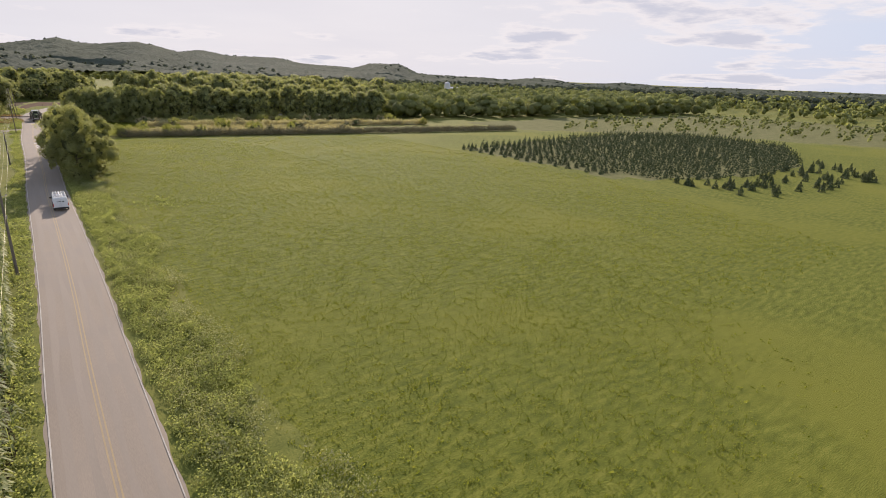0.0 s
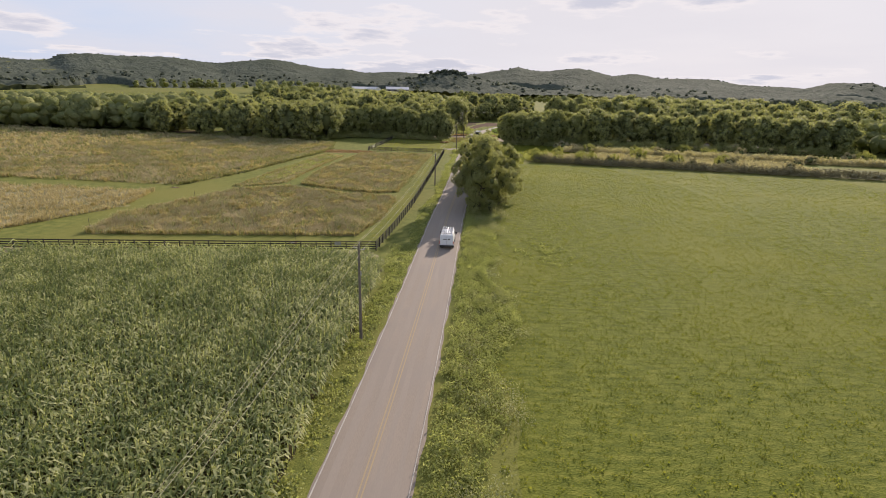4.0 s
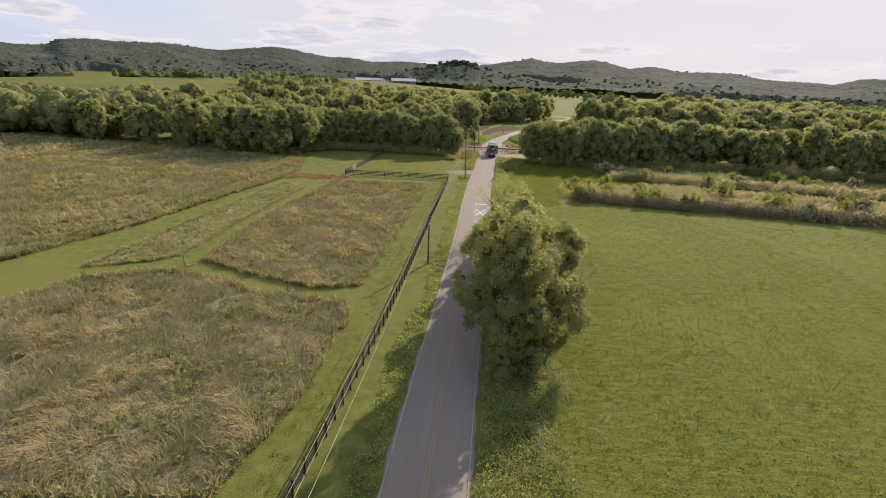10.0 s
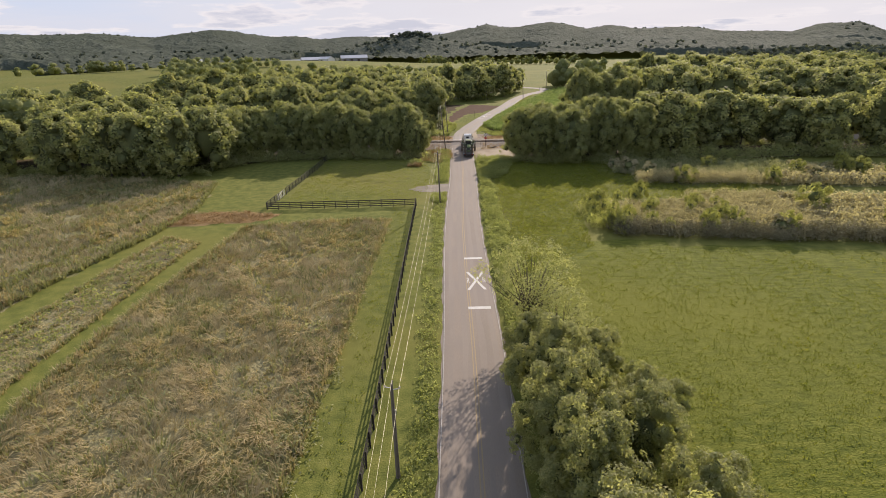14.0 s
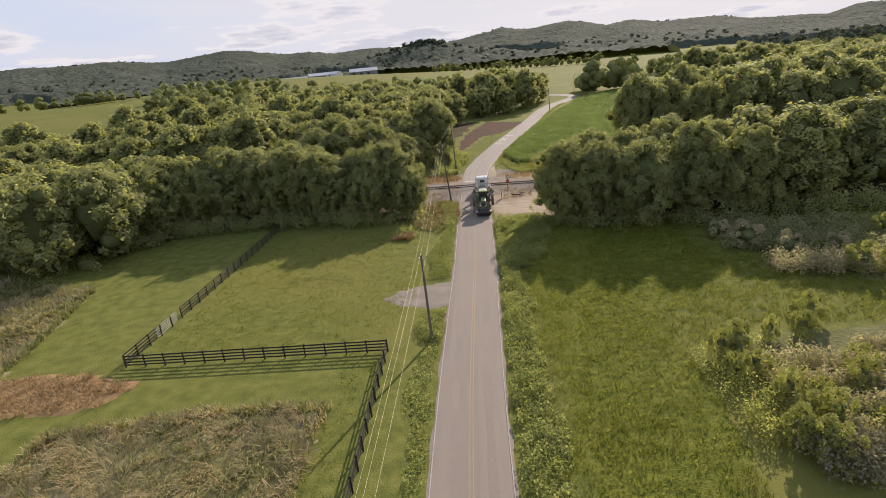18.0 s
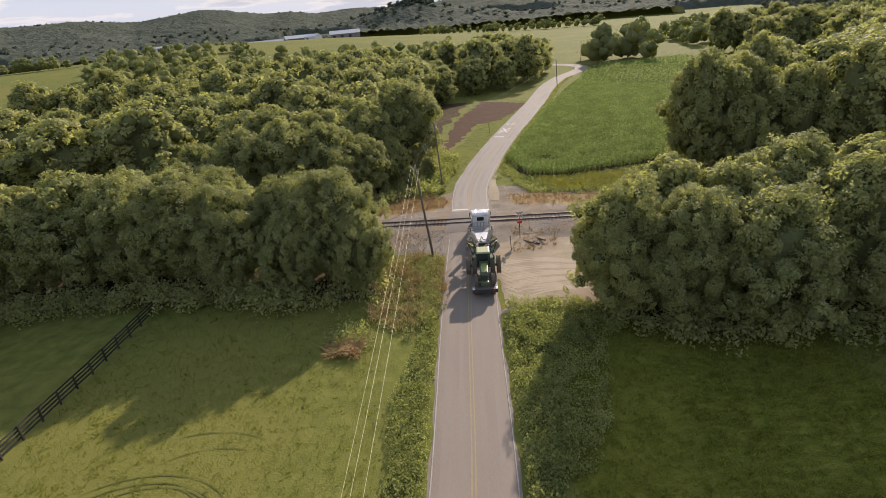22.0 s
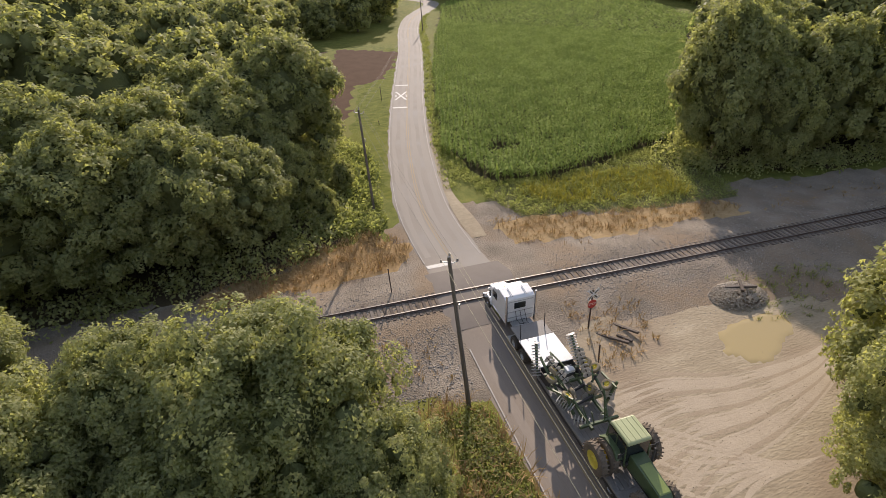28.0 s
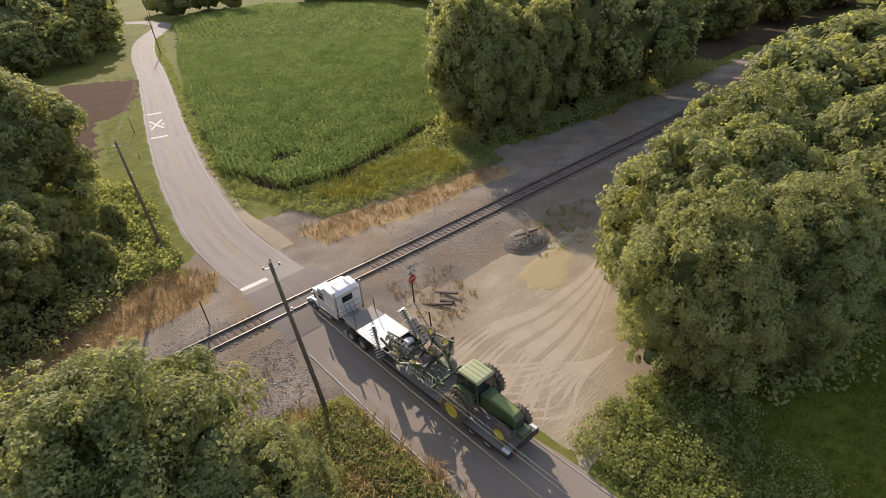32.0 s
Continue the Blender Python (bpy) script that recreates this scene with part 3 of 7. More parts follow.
# ---- layers of ground ----
sheet("hay_field", [(6.4, -80), (6.6, 60), (6.9, 100), (8.6, 118), (12.5, 132), (9.4, 150), (9.0, 176), (10.5, 205), (12.0, 232), (13.5, 239), (19, 240), (34, 236), (36, 217), (23, 207), (21.5, 184), (60, 174), (110, 163), (172, 150), (205, 130), (260, 60), (300, -80)], 3.0, 0.03, M_HAY, "bright yellow-green hay field, evenly mown", "field", 0.8)
PLOT_1 = [(-52, 89.8), (-12.6, 93.5), (-10.6, 104), (-10.2, 120), (-12, 124), (-20.3, 124.2), (-28, 128.2), (-35.8, 130.5), (-44, 126.6), (-50, 112), (-54, 101)]
PLOT_2 = [(-33.4, 135.6), (-25, 131.0), (-15.9, 127.9), (-11, 129.4), (-8.4, 195), (-20, 195.5), (-31, 193.4), (-34.4, 156)]
PLOT_3 = [(-47, 130.5), (-40, 134.2), (-37.8, 137), (-37.5, 158), (-36, 187), (-42, 190), (-45, 160)]
PLOT_4 = [(-59, 130), (-52.5, 150), (-49.5, 169), (-45, 192), (-44, 206), (-48, 226), (-76, 236), (-111, 243), (-245, 272), (-270, 150), (-77, 133)]
PLOT_5 = [(-61, 123), (-58, 108), (-66, 91), (-150, 86), (-150, 126)]
for k, (plot, words) in enumerate(((PLOT_1, "brown-green thatch under uncut meadow grass"), (PLOT_2, "brown-green thatch under uncut meadow grass"), (PLOT_3, "brown-green thatch under uncut meadow grass"), (PLOT_4, "wide brown-green uncut meadow thatch"), (PLOT_5, "tan thatch under uncut meadow grass"))):
    sheet("meadow_ground", plot, 0.9 if k < 3 else 2.0, 0.035, M_MEADOW_SOIL, words, "meadow", 0.3, k * 1.7)
CORN_1 = [(-6.6, -40), (-6.2, 30), (-6.0, 60), (-5.9, 76), (-8.4, 81.4), (-26, 81), (-62, 76), (-62, -40)]
sheet("dead_grass_strip", [(-7.2, 82.6), (-8.6, 85.6), (-30, 84.6), (-62, 81.6), (-62, 76), (-26, 80.4), (-8.6, 81.6)], 0.8, 0.03, M_MEADOW_SOIL, "trampled brown grass strip between corn and fence", "ground", 0.4, 2.0)
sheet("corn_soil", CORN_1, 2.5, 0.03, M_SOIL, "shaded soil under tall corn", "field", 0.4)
CORN_2 = [(15.6, 299.5), (18.2, 287.5), (24, 286), (37, 288.5), (50, 291), (60, 300), (75, 322), (118, 366), (128, 400), (110, 452), (74, 448), (60, 424), (42, 376), (26, 332)]
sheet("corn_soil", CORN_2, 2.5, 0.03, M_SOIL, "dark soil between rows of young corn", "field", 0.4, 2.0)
sheet("dirt_yard", [(9.0, 241.5), (14, 243.5), (18.5, 243.3), (24, 246.0), (30, 251), (36, 255), (30, 258.5), (21, 260.5), (14, 261.5), (9.6, 260)], 0.8, 0.04, M_DIRT, "pale packed dirt turnaround with curved tyre marks", "ground", 0.5)
sheet("rail_gravel", [(-60, 277), (-20, 277.5), (-5, 278.5), (3, 279), (4.5, 284), (12.5, 285), (20, 282), (38, 278.5), (60, 273.5), (130, 268), (130, 252), (60, 254.5), (34, 254), (20, 258), (14, 259.5), (9, 256.5), (4.5, 256), (1, 258), (-8, 261), (-60, 264)], 0.8, 0.025, M_GRAVEL, "grey crushed stone and bare earth beside the tracks", "ground", 0.8, 3.0)
sheet("nursery_thatch", [(25.5, 186), (100, 171), (172, 156), (172, 176), (120, 188), (60, 198), (33, 203), (27.5, 201)], 2.5, 0.035, M_ROUGH, "pale tan rough grass between shrub rows", "ground", 0.8, 9.0)
sheet("nursery_thatch", [(40, 214), (100, 202), (150, 192), (150, 211), (100, 221), (52, 231), (41, 227)], 2.5, 0.035, M_ROUGH, "pale tan rough grass between shrub rows", "ground", 0.8, 10.0)
ribbon("dirt_shoulder", at_y(277), at_y(316), HALF + 0.1, HALF + 0.15 + np.linspace(1.5, 0.3, at_y(316) - at_y(277)) + 0.3 * np.sin(np.arange(at_y(316) - at_y(277)) * 0.4), 0.06, M_DIRT, "bare dirt shoulder beside the pale road", "ground", 3, 0.03)
sheet("rough_pasture", [(178, 154), (207, 132), (240, 110), (264, 62), (330, -40), (420, 60), (420, 180), (300, 205), (178, 196)], 6.0, 0.03, M_ROUGH, "pale rough pasture beyond the conifer nursery", "field", 1.5, 2.0)
sheet("gravel_pad", [(-5.8, 215.9), (-4.5, 217.6), (-1, 218.9), (3.2, 219.6), (3.2, 212.8), (-1, 212.6), (-4, 213.4)], 0.5, 0.05, M_PAD, "pale gravel pull-off beside the road", "ground", 0.3)
M_FLOOR = material("leaf_litter", ((0.05, 0.038, 0.022), (0.085, 0.065, 0.038), (0.12, 0.095, 0.055)), 0.5, 5.0, 1.0, 0.6, spec=0.05)
for k, wood in enumerate(([(-3.5, 248.5), (-12, 248.2), (-30, 251.5), (-50, 248), (-62, 244), (-130, 252), (-130, 266), (-20, 263), (-4.5, 259)], [(-60, 276.4), (-10, 276.2), (-4, 279.4), (0.5, 286), (1.0, 300), (3.5, 335), (12, 376), (-60, 400), (-110, 290)], [(19, 241.5), (24, 239), (60, 237), (150, 228), (150, 250), (60, 252), (34, 252), (27, 248.5), (18.5, 243.5)], [(41, 280.5), (60, 275.5), (190, 266), (190, 380), (98, 340), (76, 318), (60, 297), (50, 288.5)])):
    sheet("forest_floor", wood, 2.5, 0.03, M_FLOOR, "dark leaf litter beneath dense trees", "ground", 1.0, 6.0 + k)
sheet("mown_lawn", [(5.0, 287), (7.6, 298), (11.4, 311), (16.4, 328), (22.4, 346), (30, 370), (27, 372), (19, 346), (12.6, 336), (6.0, 312), (3.6, 300)], 1.0, 0.035, M_HAY, "bright mown lawn between road and garden", "ground", 0.3, 3.0)
sheet("tilled_garden", [(2.5, 310), (4.6, 310.5), (12.6, 339.5), (19, 341), (30, 366), (16, 376), (7, 346)], 1.5, 0.04, M_TILLED, "brown tilled garden plot with a few rows", "field", 0.4)
sheet("dead_grass_patch", [(-50.5, 195.3), (-47, 198.9), (-42, 203.6), (-34.7, 203.4), (-27.5, 200.6), (-29.4, 197.2), (-38, 196.8), (-44.6, 196.0), (-48.7, 193.1)], 0.8, 0.06, M_DRY, "reddish dead grass patch along the fence", "ground", 0.8)
sheet("dry_bank", [(-14, 276.4), (-9, 277.6), (1.5, 281), (4.2, 279), (3.6, 274.6), (-4, 273.4), (-14, 273.4)], 0.8, 0.06, M_DRY, "dry reddish weeds on the rail bank", "ground", 0.8, 1.0)
sheet("weedy_ground", [(15.4, 285), (17, 278.5), (27.5, 275.6), (40, 273.4), (44, 283), (46, 288), (37, 287), (24, 285.4), (17.6, 286.6)], 0.8, 0.055, M_ROUGH, "rough weedy ground between tracks and corn", "ground", 0.5, 8.0)
sheet("dry_bank", [(13.2, 279.4), (20, 277.4), (38, 273.8), (38.5, 270.4), (26, 271.2), (14.0, 273.8)], 0.8, 0.06, M_DRY, "dry reddish weeds on the rail bank", "ground", 0.8, 2.0)

# ---- plants ----
rng = np.random.default_rng(7)


def scatter(poly, per_m2, jitter=1.0):
    """Random places inside a polygon."""
    p = np.asarray(poly, float)
    (x0, y0), (x1, y1) = p.min(0), p.max(0)
    n = int((x1 - x0) * (y1 - y0) * per_m2)
    x, y = rng.uniform(x0, x1, n), rng.uniform(y0, y1, n)
    ok = inside(poly, x, y)
    return x[ok], y[ok]


def off_road(x, y, gap):
    """True where a place is at least gap from the middle of the road."""
    return np.abs(x - road_x(y)) > gap


def blades(x, y, height, spread, per, width, lean=0.5, z0=None, droop=0.35, swirl=0.0):
    """Tufts of bent blades: per blades at each place, each of two quads."""
    n = len(x)
    z = land(x, y) if z0 is None else z0
    base = np.repeat(np.stack([x, y, z], -1), per, 0)
    h = np.repeat(np.broadcast_to(height, (n,)), per) * rng.uniform(0.6, 1.15, n * per)
    a = rng.uniform(0, 2 * np.pi, n * per)
    if swirl:
        a = np.repeat(4.0 * wave(x, y, swirl, 5.0) + 1.5 * wave(x, y, swirl * 0.3, 2.0), per) + rng.normal(0, 0.75, n * per)
    d = np.stack([np.cos(a), np.sin(a), np.zeros_like(a)], -1)
    s = np.stack([-np.sin(a), np.cos(a), np.zeros_like(a)], -1)
    up = np.array([0, 0, 1.0])
    w = width * rng.uniform(0.6, 1.3, n * per)
    base = base + d * (spread * rng.uniform(0, 1, n * per))[:, None]
    out = lean * rng.uniform(0.3, 1.3, n * per)
    p0, p1 = base, base + d * (0.45 * out * h)[:, None] + up * (0.62 * h)[:, None]
    p2 = base + d * (1.25 * out * h)[:, None] + up * (h * (1 - droop * rng.uniform(0, 1, n * per)))[:, None]
    V = np.stack([p0 - s * (w * 0.4)[:, None], p0 + s * (w * 0.4)[:, None], p1 + s * (w * 0.5)[:, None], p1 - s * (w * 0.5)[:, None], p2 + s * (w * 0.12)[:, None], p2 - s * (w * 0.12)[:, None]], 1)
    k = np.arange(n * per)[:, None] * 6
    F = np.concatenate([k + np.array([0, 1, 2, 3]), k + np.array([3, 2, 4, 5])])
    return V.reshape(-1, 3), F


def leaves(c, n_out, size, flat=0.55, bend=0.25):
    """One folded leaf spray (two quads) at each place c, facing roughly along n_out."""
    n = len(c)
    nd = n_out + flat * rng.normal(size=(n, 3))
    nd /= np.linalg.norm(nd, axis=1)[:, None] + 1e-9
    t = np.cross(nd, rng.normal(size=(n, 3)))
    t /= np.linalg.norm(t, axis=1)[:, None] + 1e-9
    b = np.cross(nd, t)
    sz = (np.broadcast_to(size, (n,)) * rng.uniform(0.55, 1.3, n))[:, None]
    tip, tail = c + t * sz * 0.6 - nd * sz * bend, c - t * sz * 0.5
    l, r = c + b * sz * 0.36 - nd * sz * bend * 0.6, c - b * sz * 0.36 - nd * sz * bend * 0.6
    V = np.stack([tail, l, tip, r], 1).reshape(-1, 3)
    F = np.arange(n)[:, None] * 4 + np.array([0, 1, 2, 3])
    return V, F


def small_leaves(c, n_out, size, flat=0.55):
    """One pointed leaf (a triangle) at each place c."""
    n = len(c)
    nd = n_out + flat * rng.normal(size=(n, 3))
    nd /= np.linalg.norm(nd, axis=1)[:, None] + 1e-9
    t = np.cross(nd, rng.normal(size=(n, 3)))
    t /= np.linalg.norm(t, axis=1)[:, None] + 1e-9
    b = np.cross(nd, t)
    sz = (np.broadcast_to(size, (n,)) * rng.uniform(0.6, 1.35, n))[:, None]
    V = np.stack([c + t * sz * 0.75, c - t * sz * 0.35 + b * sz * 0.42, c - t * sz * 0.35 - b * sz * 0.42], 1).reshape(-1, 3)
    return V, np.arange(n)[:, None] * 3 + np.array([0, 1, 2])


def join(*pairs):
    V, F, k = [], [], 0
    for v, f in pairs:
        V.append(v)
        F.append(f + k)
        k += len(v)
    return np.concatenate(V), np.concatenate(F)


def lumpy_ball(c, r, seed, seg=9, rings=6):
    """A rough, uneven mass of quads about c with radii r, to fill the inside of a crown."""
    th, ph = np.linspace(0, 2 * np.pi, seg, endpoint=False), np.linspace(0.12, np.pi - 0.12, rings)
    T, P = np.meshgrid(th, ph)
    d = np.stack([np.cos(T) * np.sin(P), np.sin(T) * np.sin(P), np.cos(P)], -1)
    k = 1 + 0.22 * np.sin(3 * T + seed) * np.sin(2 * P + seed) + 0.14 * np.sin(5 * T - seed) + 0.1 * np.cos(4 * P + 2 * seed)
    V = (np.asarray(c) + d * k[..., None] * np.asarray(r)).reshape(-1, 3)
    I = np.arange(T.size).reshape(T.shape)
    J = np.roll(I, -1, 1)
    F = np.stack([I[:-1], J[:-1], J[1:], I[1:]], -1).reshape(-1, 4)
    return V, F


def crown(height, radius, low, lobes, clumps, per, size, seed, fill=0.42, lobe=(0.10, 0.26), clump=0.62, wild=0.14, arms=()):
    """Leaves and inner masses of a crown: lobes about a rough egg, each covered with clumps of leaves. low: where it begins."""
    g = np.random.default_rng(seed)
    mid, hh = (height + low) / 2, (height - low) / 2
    k = np.arange(lobes)
    e = 1 - 2 * (k + 0.5) / lobes
    e = np.clip(e + g.normal(0, 0.06, lobes), -0.97, 0.97)
    a = k * 2.39996 + g.normal(0, 0.35, lobes)
    q = np.clip(g.normal(0.70, wild, lobes), 0.3, 1.02)
    ring = np.sqrt(1 - np.abs(e) ** np.where(e > 0, 1.7, 3.2))
    C = np.stack([np.cos(a) * ring * radius * q, np.sin(a) * ring * radius * q, mid + e * hh * (0.62 + 0.22 * q)], -1)
    R = radius * g.uniform(*lobe, lobes)
    for arm in arms:
        more = np.array([np.array(arm) * np.array([f, f, 1]) + g.normal(0, 0.55, 3) for f in (1.0, 0.94, 0.82, 0.7, 0.58)])
        C, R = np.concatenate([C, more]), np.concatenate([R, radius * g.uniform(0.16, 0.27, 5)])
        lobes += 5
    # solid lumps inside the lobes, added to stop light passing through
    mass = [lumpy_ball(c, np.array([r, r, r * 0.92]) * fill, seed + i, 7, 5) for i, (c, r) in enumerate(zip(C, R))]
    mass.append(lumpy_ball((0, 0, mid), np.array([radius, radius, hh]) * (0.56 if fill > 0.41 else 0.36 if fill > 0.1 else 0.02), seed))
    # clumps on the outer side of each lobe
    n = lobes * clumps
    d = g.normal(size=(n, 3))
    out = np.repeat(C - np.array([0, 0, mid - 0.25 * hh]), clumps, 0)
    out /= np.linalg.norm(out, axis=1)[:, None] + 1e-9
    d += 0.75 * out * np.array([1, 1, 0.6]) + np.array([0, 0, 0.25])
    d /= np.linalg.norm(d, axis=1)[:, None]
    B = np.repeat(C, clumps, 0) + d * (np.repeat(R, clumps) * g.uniform(0.6, 1.3, n))[:, None]
    rc = clump * g.uniform(0.55, 1.3, n)
    # leaves of each clump, a tilted flat spray
    m = n * per
    o = g.normal(size=(m, 3))
    o *= (g.uniform(0.25, 1.0, m) ** 0.5 / (np.linalg.norm(o, axis=1) + 1e-9))[:, None]
    D = np.repeat(d, per, 0)
    o -= 0.45 * D * np.sum(o * D, 1)[:, None]
    P = np.repeat(B, per, 0) + o * np.repeat(rc, per)[:, None]
    keep = P[:, 2] > 0.05
    leaf = small_leaves(P[keep], (D + 0.6 * o + np.array([0, 0, 0.45]))[keep], size, 0.5)
    return leaf, join(*mass), list(C[::-1])


def tree_proto(height, radius, low, lobes, clumps, per, size, seed, mat, label, trunk_r=0.22, name="tree", category="tree", fill=0.42, lobe=(0.10, 0.26), clump=0.62, wild=0.14, arms=(), limbs=7):
    ob = thing(name, label=label, category=category)
    (lv, lf), (cv, cf), centres = crown(height, radius, low, lobes, clumps, per, size, seed, fill, lobe, clump, wild, arms)
    bm = bmesh.new()
    g = random.Random(seed)
    p, r = Vector((0, 0, -0.2)), trunk_r
    for k in range(4):
        q = p + Vector((g.uniform(-0.2, 0.2), g.uniform(-0.2, 0.2), (height * 0.62) / 4))
        rod(bm, p, q, r * (1.35 if k == 0 else 1), r * 0.8, 7, k in (0, 3))
        p, r = q, r * 0.8
    for c in centres[:limbs]:
        z0 = g.uniform(0.25, 0.55) * height * 0.62
        rod(bm, (0, 0, z0), c * 0.9, trunk_r * 0.4, trunk_r * 0.12, 5)
    part("trunk", bm, M_BARK, ob)
    cr = link_np("crown", lv, lf, mat, ob)
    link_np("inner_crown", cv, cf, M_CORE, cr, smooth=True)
    return ob


def plant_tree(proto, x, y, scale=1.0, wide=1.0, label="", group="", turn=None):
    m = pose(x, y, float(land(x, y)), 0, 0, rng.uniform(0, 360) if turn is None else turn) @ Matrix.Diagonal((scale * wide, scale * wide, scale, 1))
    ob = copy_thing(proto, m)
    return tagged(ob, label, "", group)


# trees close to the camera's way, each of its own kind of crown
T_NEAR = [
    tree_proto(12.0, 5.6, 0.3, 110, 10, 42, 0.23, 11, M_LEAF, "broad deciduous tree, leafy down to the ground"),
    tree_proto(11.5, 4.9, 0.3, 110, 10, 42, 0.23, 23, M_LEAF_PALE, "leafy deciduous tree with pale sunlit top"),
    tree_proto(13.0, 5.0, 0.4, 110, 10, 42, 0.23, 37, M_LEAF, "tall dense deciduous tree at a wood's edge"),
]
T_CLOSE = [
    tree_proto(12.0, 5.6, 0.3, 150, 12, 74, 0.145, 11, M_LEAF, "broad deciduous tree, leafy down to the ground", clump=0.55),
    tree_proto(11.5, 4.9, 0.3, 150, 12, 74, 0.145, 23, M_LEAF_PALE, "leafy deciduous tree with pale sunlit top", clump=0.55),
    tree_proto(13.0, 5.0, 0.4, 150, 12, 74, 0.145, 37, M_LEAF, "tall dense deciduous tree at a wood's edge", clump=0.55),
]
T_FINE = [
    tree_proto(15.0, 5.2, 0.4, 60, 15, 56, 0.18, 29, M_LEAF_ROAD, "open pale green roadside tree with visible limbs", 0.26, fill=0.4, lobe=(0.13, 0.26), clump=0.6, wild=0.26, arms=((7.4, -0.5, 4.6), (6.6, 1.0, 6.6), (-4.6, -1.0, 6.0))),
    tree_proto(15.4, 4.9, 0.4, 60, 15, 56, 0.18, 43, M_LEAF_ROAD, "open pale green roadside tree with visible limbs", 0.26, fill=0.4, lobe=(0.13, 0.26), clump=0.6, wild=0.26, arms=((8.0, 1.0, 9.6), (5.6, -1.0, 8.0), (4.0, 3.0, 5.0))),
]
T_SPARSE = tree_proto(10.5, 5.0, 3.2, 64, 9, 10, 0.15, 57, M_LEAF_ROAD, "half-bare open roadside tree with thin spreading limbs", 0.15, fill=0.02, lobe=(0.12, 0.22), clump=0.6, wild=0.22, limbs=64)
T_MID = [
    tree_proto(15.5, 6.2, 0.3, 44, 9, 17, 0.5, 51, M_LEAF, "full-crowned deciduous tree in a wood", clump=0.95, lobe=(0.16, 0.32), fill=0.7),
    tree_proto(14.0, 5.6, 0.3, 44, 9, 17, 0.5, 63, M_LEAF_PALE, "pale green deciduous tree in a wood", clump=0.95, lobe=(0.16, 0.32), fill=0.7),
    tree_proto(17.0, 5.6, 0.3, 44, 9, 17, 0.5, 77, M_LEAF_PALE, "tall deciduous tree in a wood", clump=0.95, lobe=(0.16, 0.32), fill=0.7),
]
T_BUSH = tree_proto(3.2, 1.6, 0.0, 14, 9, 34, 0.14, 91, M_SAPLING, "bright green leafy sapling", 0.05, "sapling", "shrub", 0.25, lobe=(0.16, 0.34), clump=0.36, wild=0.24)
T_GREYBUSH = tree_proto(2.6, 1.9, 0.0, 9, 10, 24, 0.24, 95, M_GREY, "rounded grey-green shrub", 0.05, "shrub", "shrub", 0.5, lobe=(0.2, 0.36), clump=0.34)
protos = [T_SPARSE] + T_NEAR + T_CLOSE + T_FINE + T_MID + [T_BUSH, T_GREYBUSH]

# the row of trees on the road's east side
plant_tree(T_FINE[0], 6.7, 113.6, 1.0, 0.86, "tall deciduous roadside tree with one long drooping limb", "trees along the road verge", 0)
plant_tree(T_FINE[1], 7.4, 120.6, 0.98, 0.86, "tall deciduous roadside tree with a limb reaching over the field", "trees along the road verge", 0)
for x, y, s, w in ((5.9, 109.6, 0.22, 1.1), (8.6, 110.2, 0.2, 1.2), (10.4, 116.5, 0.25, 1.1), (7.0, 126.6, 0.74, 0.86), (11.2, 124.6, 0.62, 0.85), (7.4, 132.4, 0.70, 0.84), (12.2, 130.4, 0.58, 0.9), (7.2, 138.4, 0.66, 0.84), (11.6, 136.8, 0.56, 0.9), (13.2, 141.6, 0.42, 1.0), (8.0, 144.2, 0.6, 0.86), (11.4, 146.0, 0.46, 0.95), (7.0, 149.0, 0.46, 0.9)):
    plant_tree(T_FINE[int(rng.integers(2))], x, y, s, w, "deciduous tree in a row along the road verge", "trees along the road verge")
plant_tree(T_SPARSE, 8.0, 156.0, 0.95, 1.0, "half-bare open roadside tree with thin spreading limbs", "trees along the road verge")
plant_tree(T_SPARSE, 9.8, 151.0, 0.72, 1.05, "half-bare open roadside tree with thin spreading limbs", "trees along the road verge")
# the wood's edge west of the road, south of the railway
for x, y, k, s, w in ((-9.2, 254.0, 0, 0.93, 1.0), (-5.4, 250.2, 1, 0.62, 0.9), (-14.8, 256.5, 2, 0.86, 1.0), (-13.0, 250.5, 0, 0.72, 0.9), (-20.5, 254.0, 1, 0.92, 1.0), (-27, 255.5, 0, 0.95, 1.05), (-33.5, 256.5, 2, 0.92, 1.1), (-40, 258, 0, 0.95, 1.1), (-46, 256.5, 1, 1.0, 1.1), (-24, 261.5, 2, 0.9, 1.0), (-36, 263, 1, 0.9, 1.0), (-51.5, 251.5, 0, 0.95, 1.1), (-53, 259, 1, 0.95, 1.1), (-58, 247, 2, 0.9, 1.1)):
    plant_tree((T_CLOSE if x > -30 else T_NEAR)[0 if k == 1 and x > -30 else k], x, y, s * (1.16 if x < -12 else 1.27) * (0.93 + 0.16 * abs(math.sin(x * 1.7))), w * 0.92, "dense deciduous tree at the wood's edge by the meadow", "trees of the western wood")
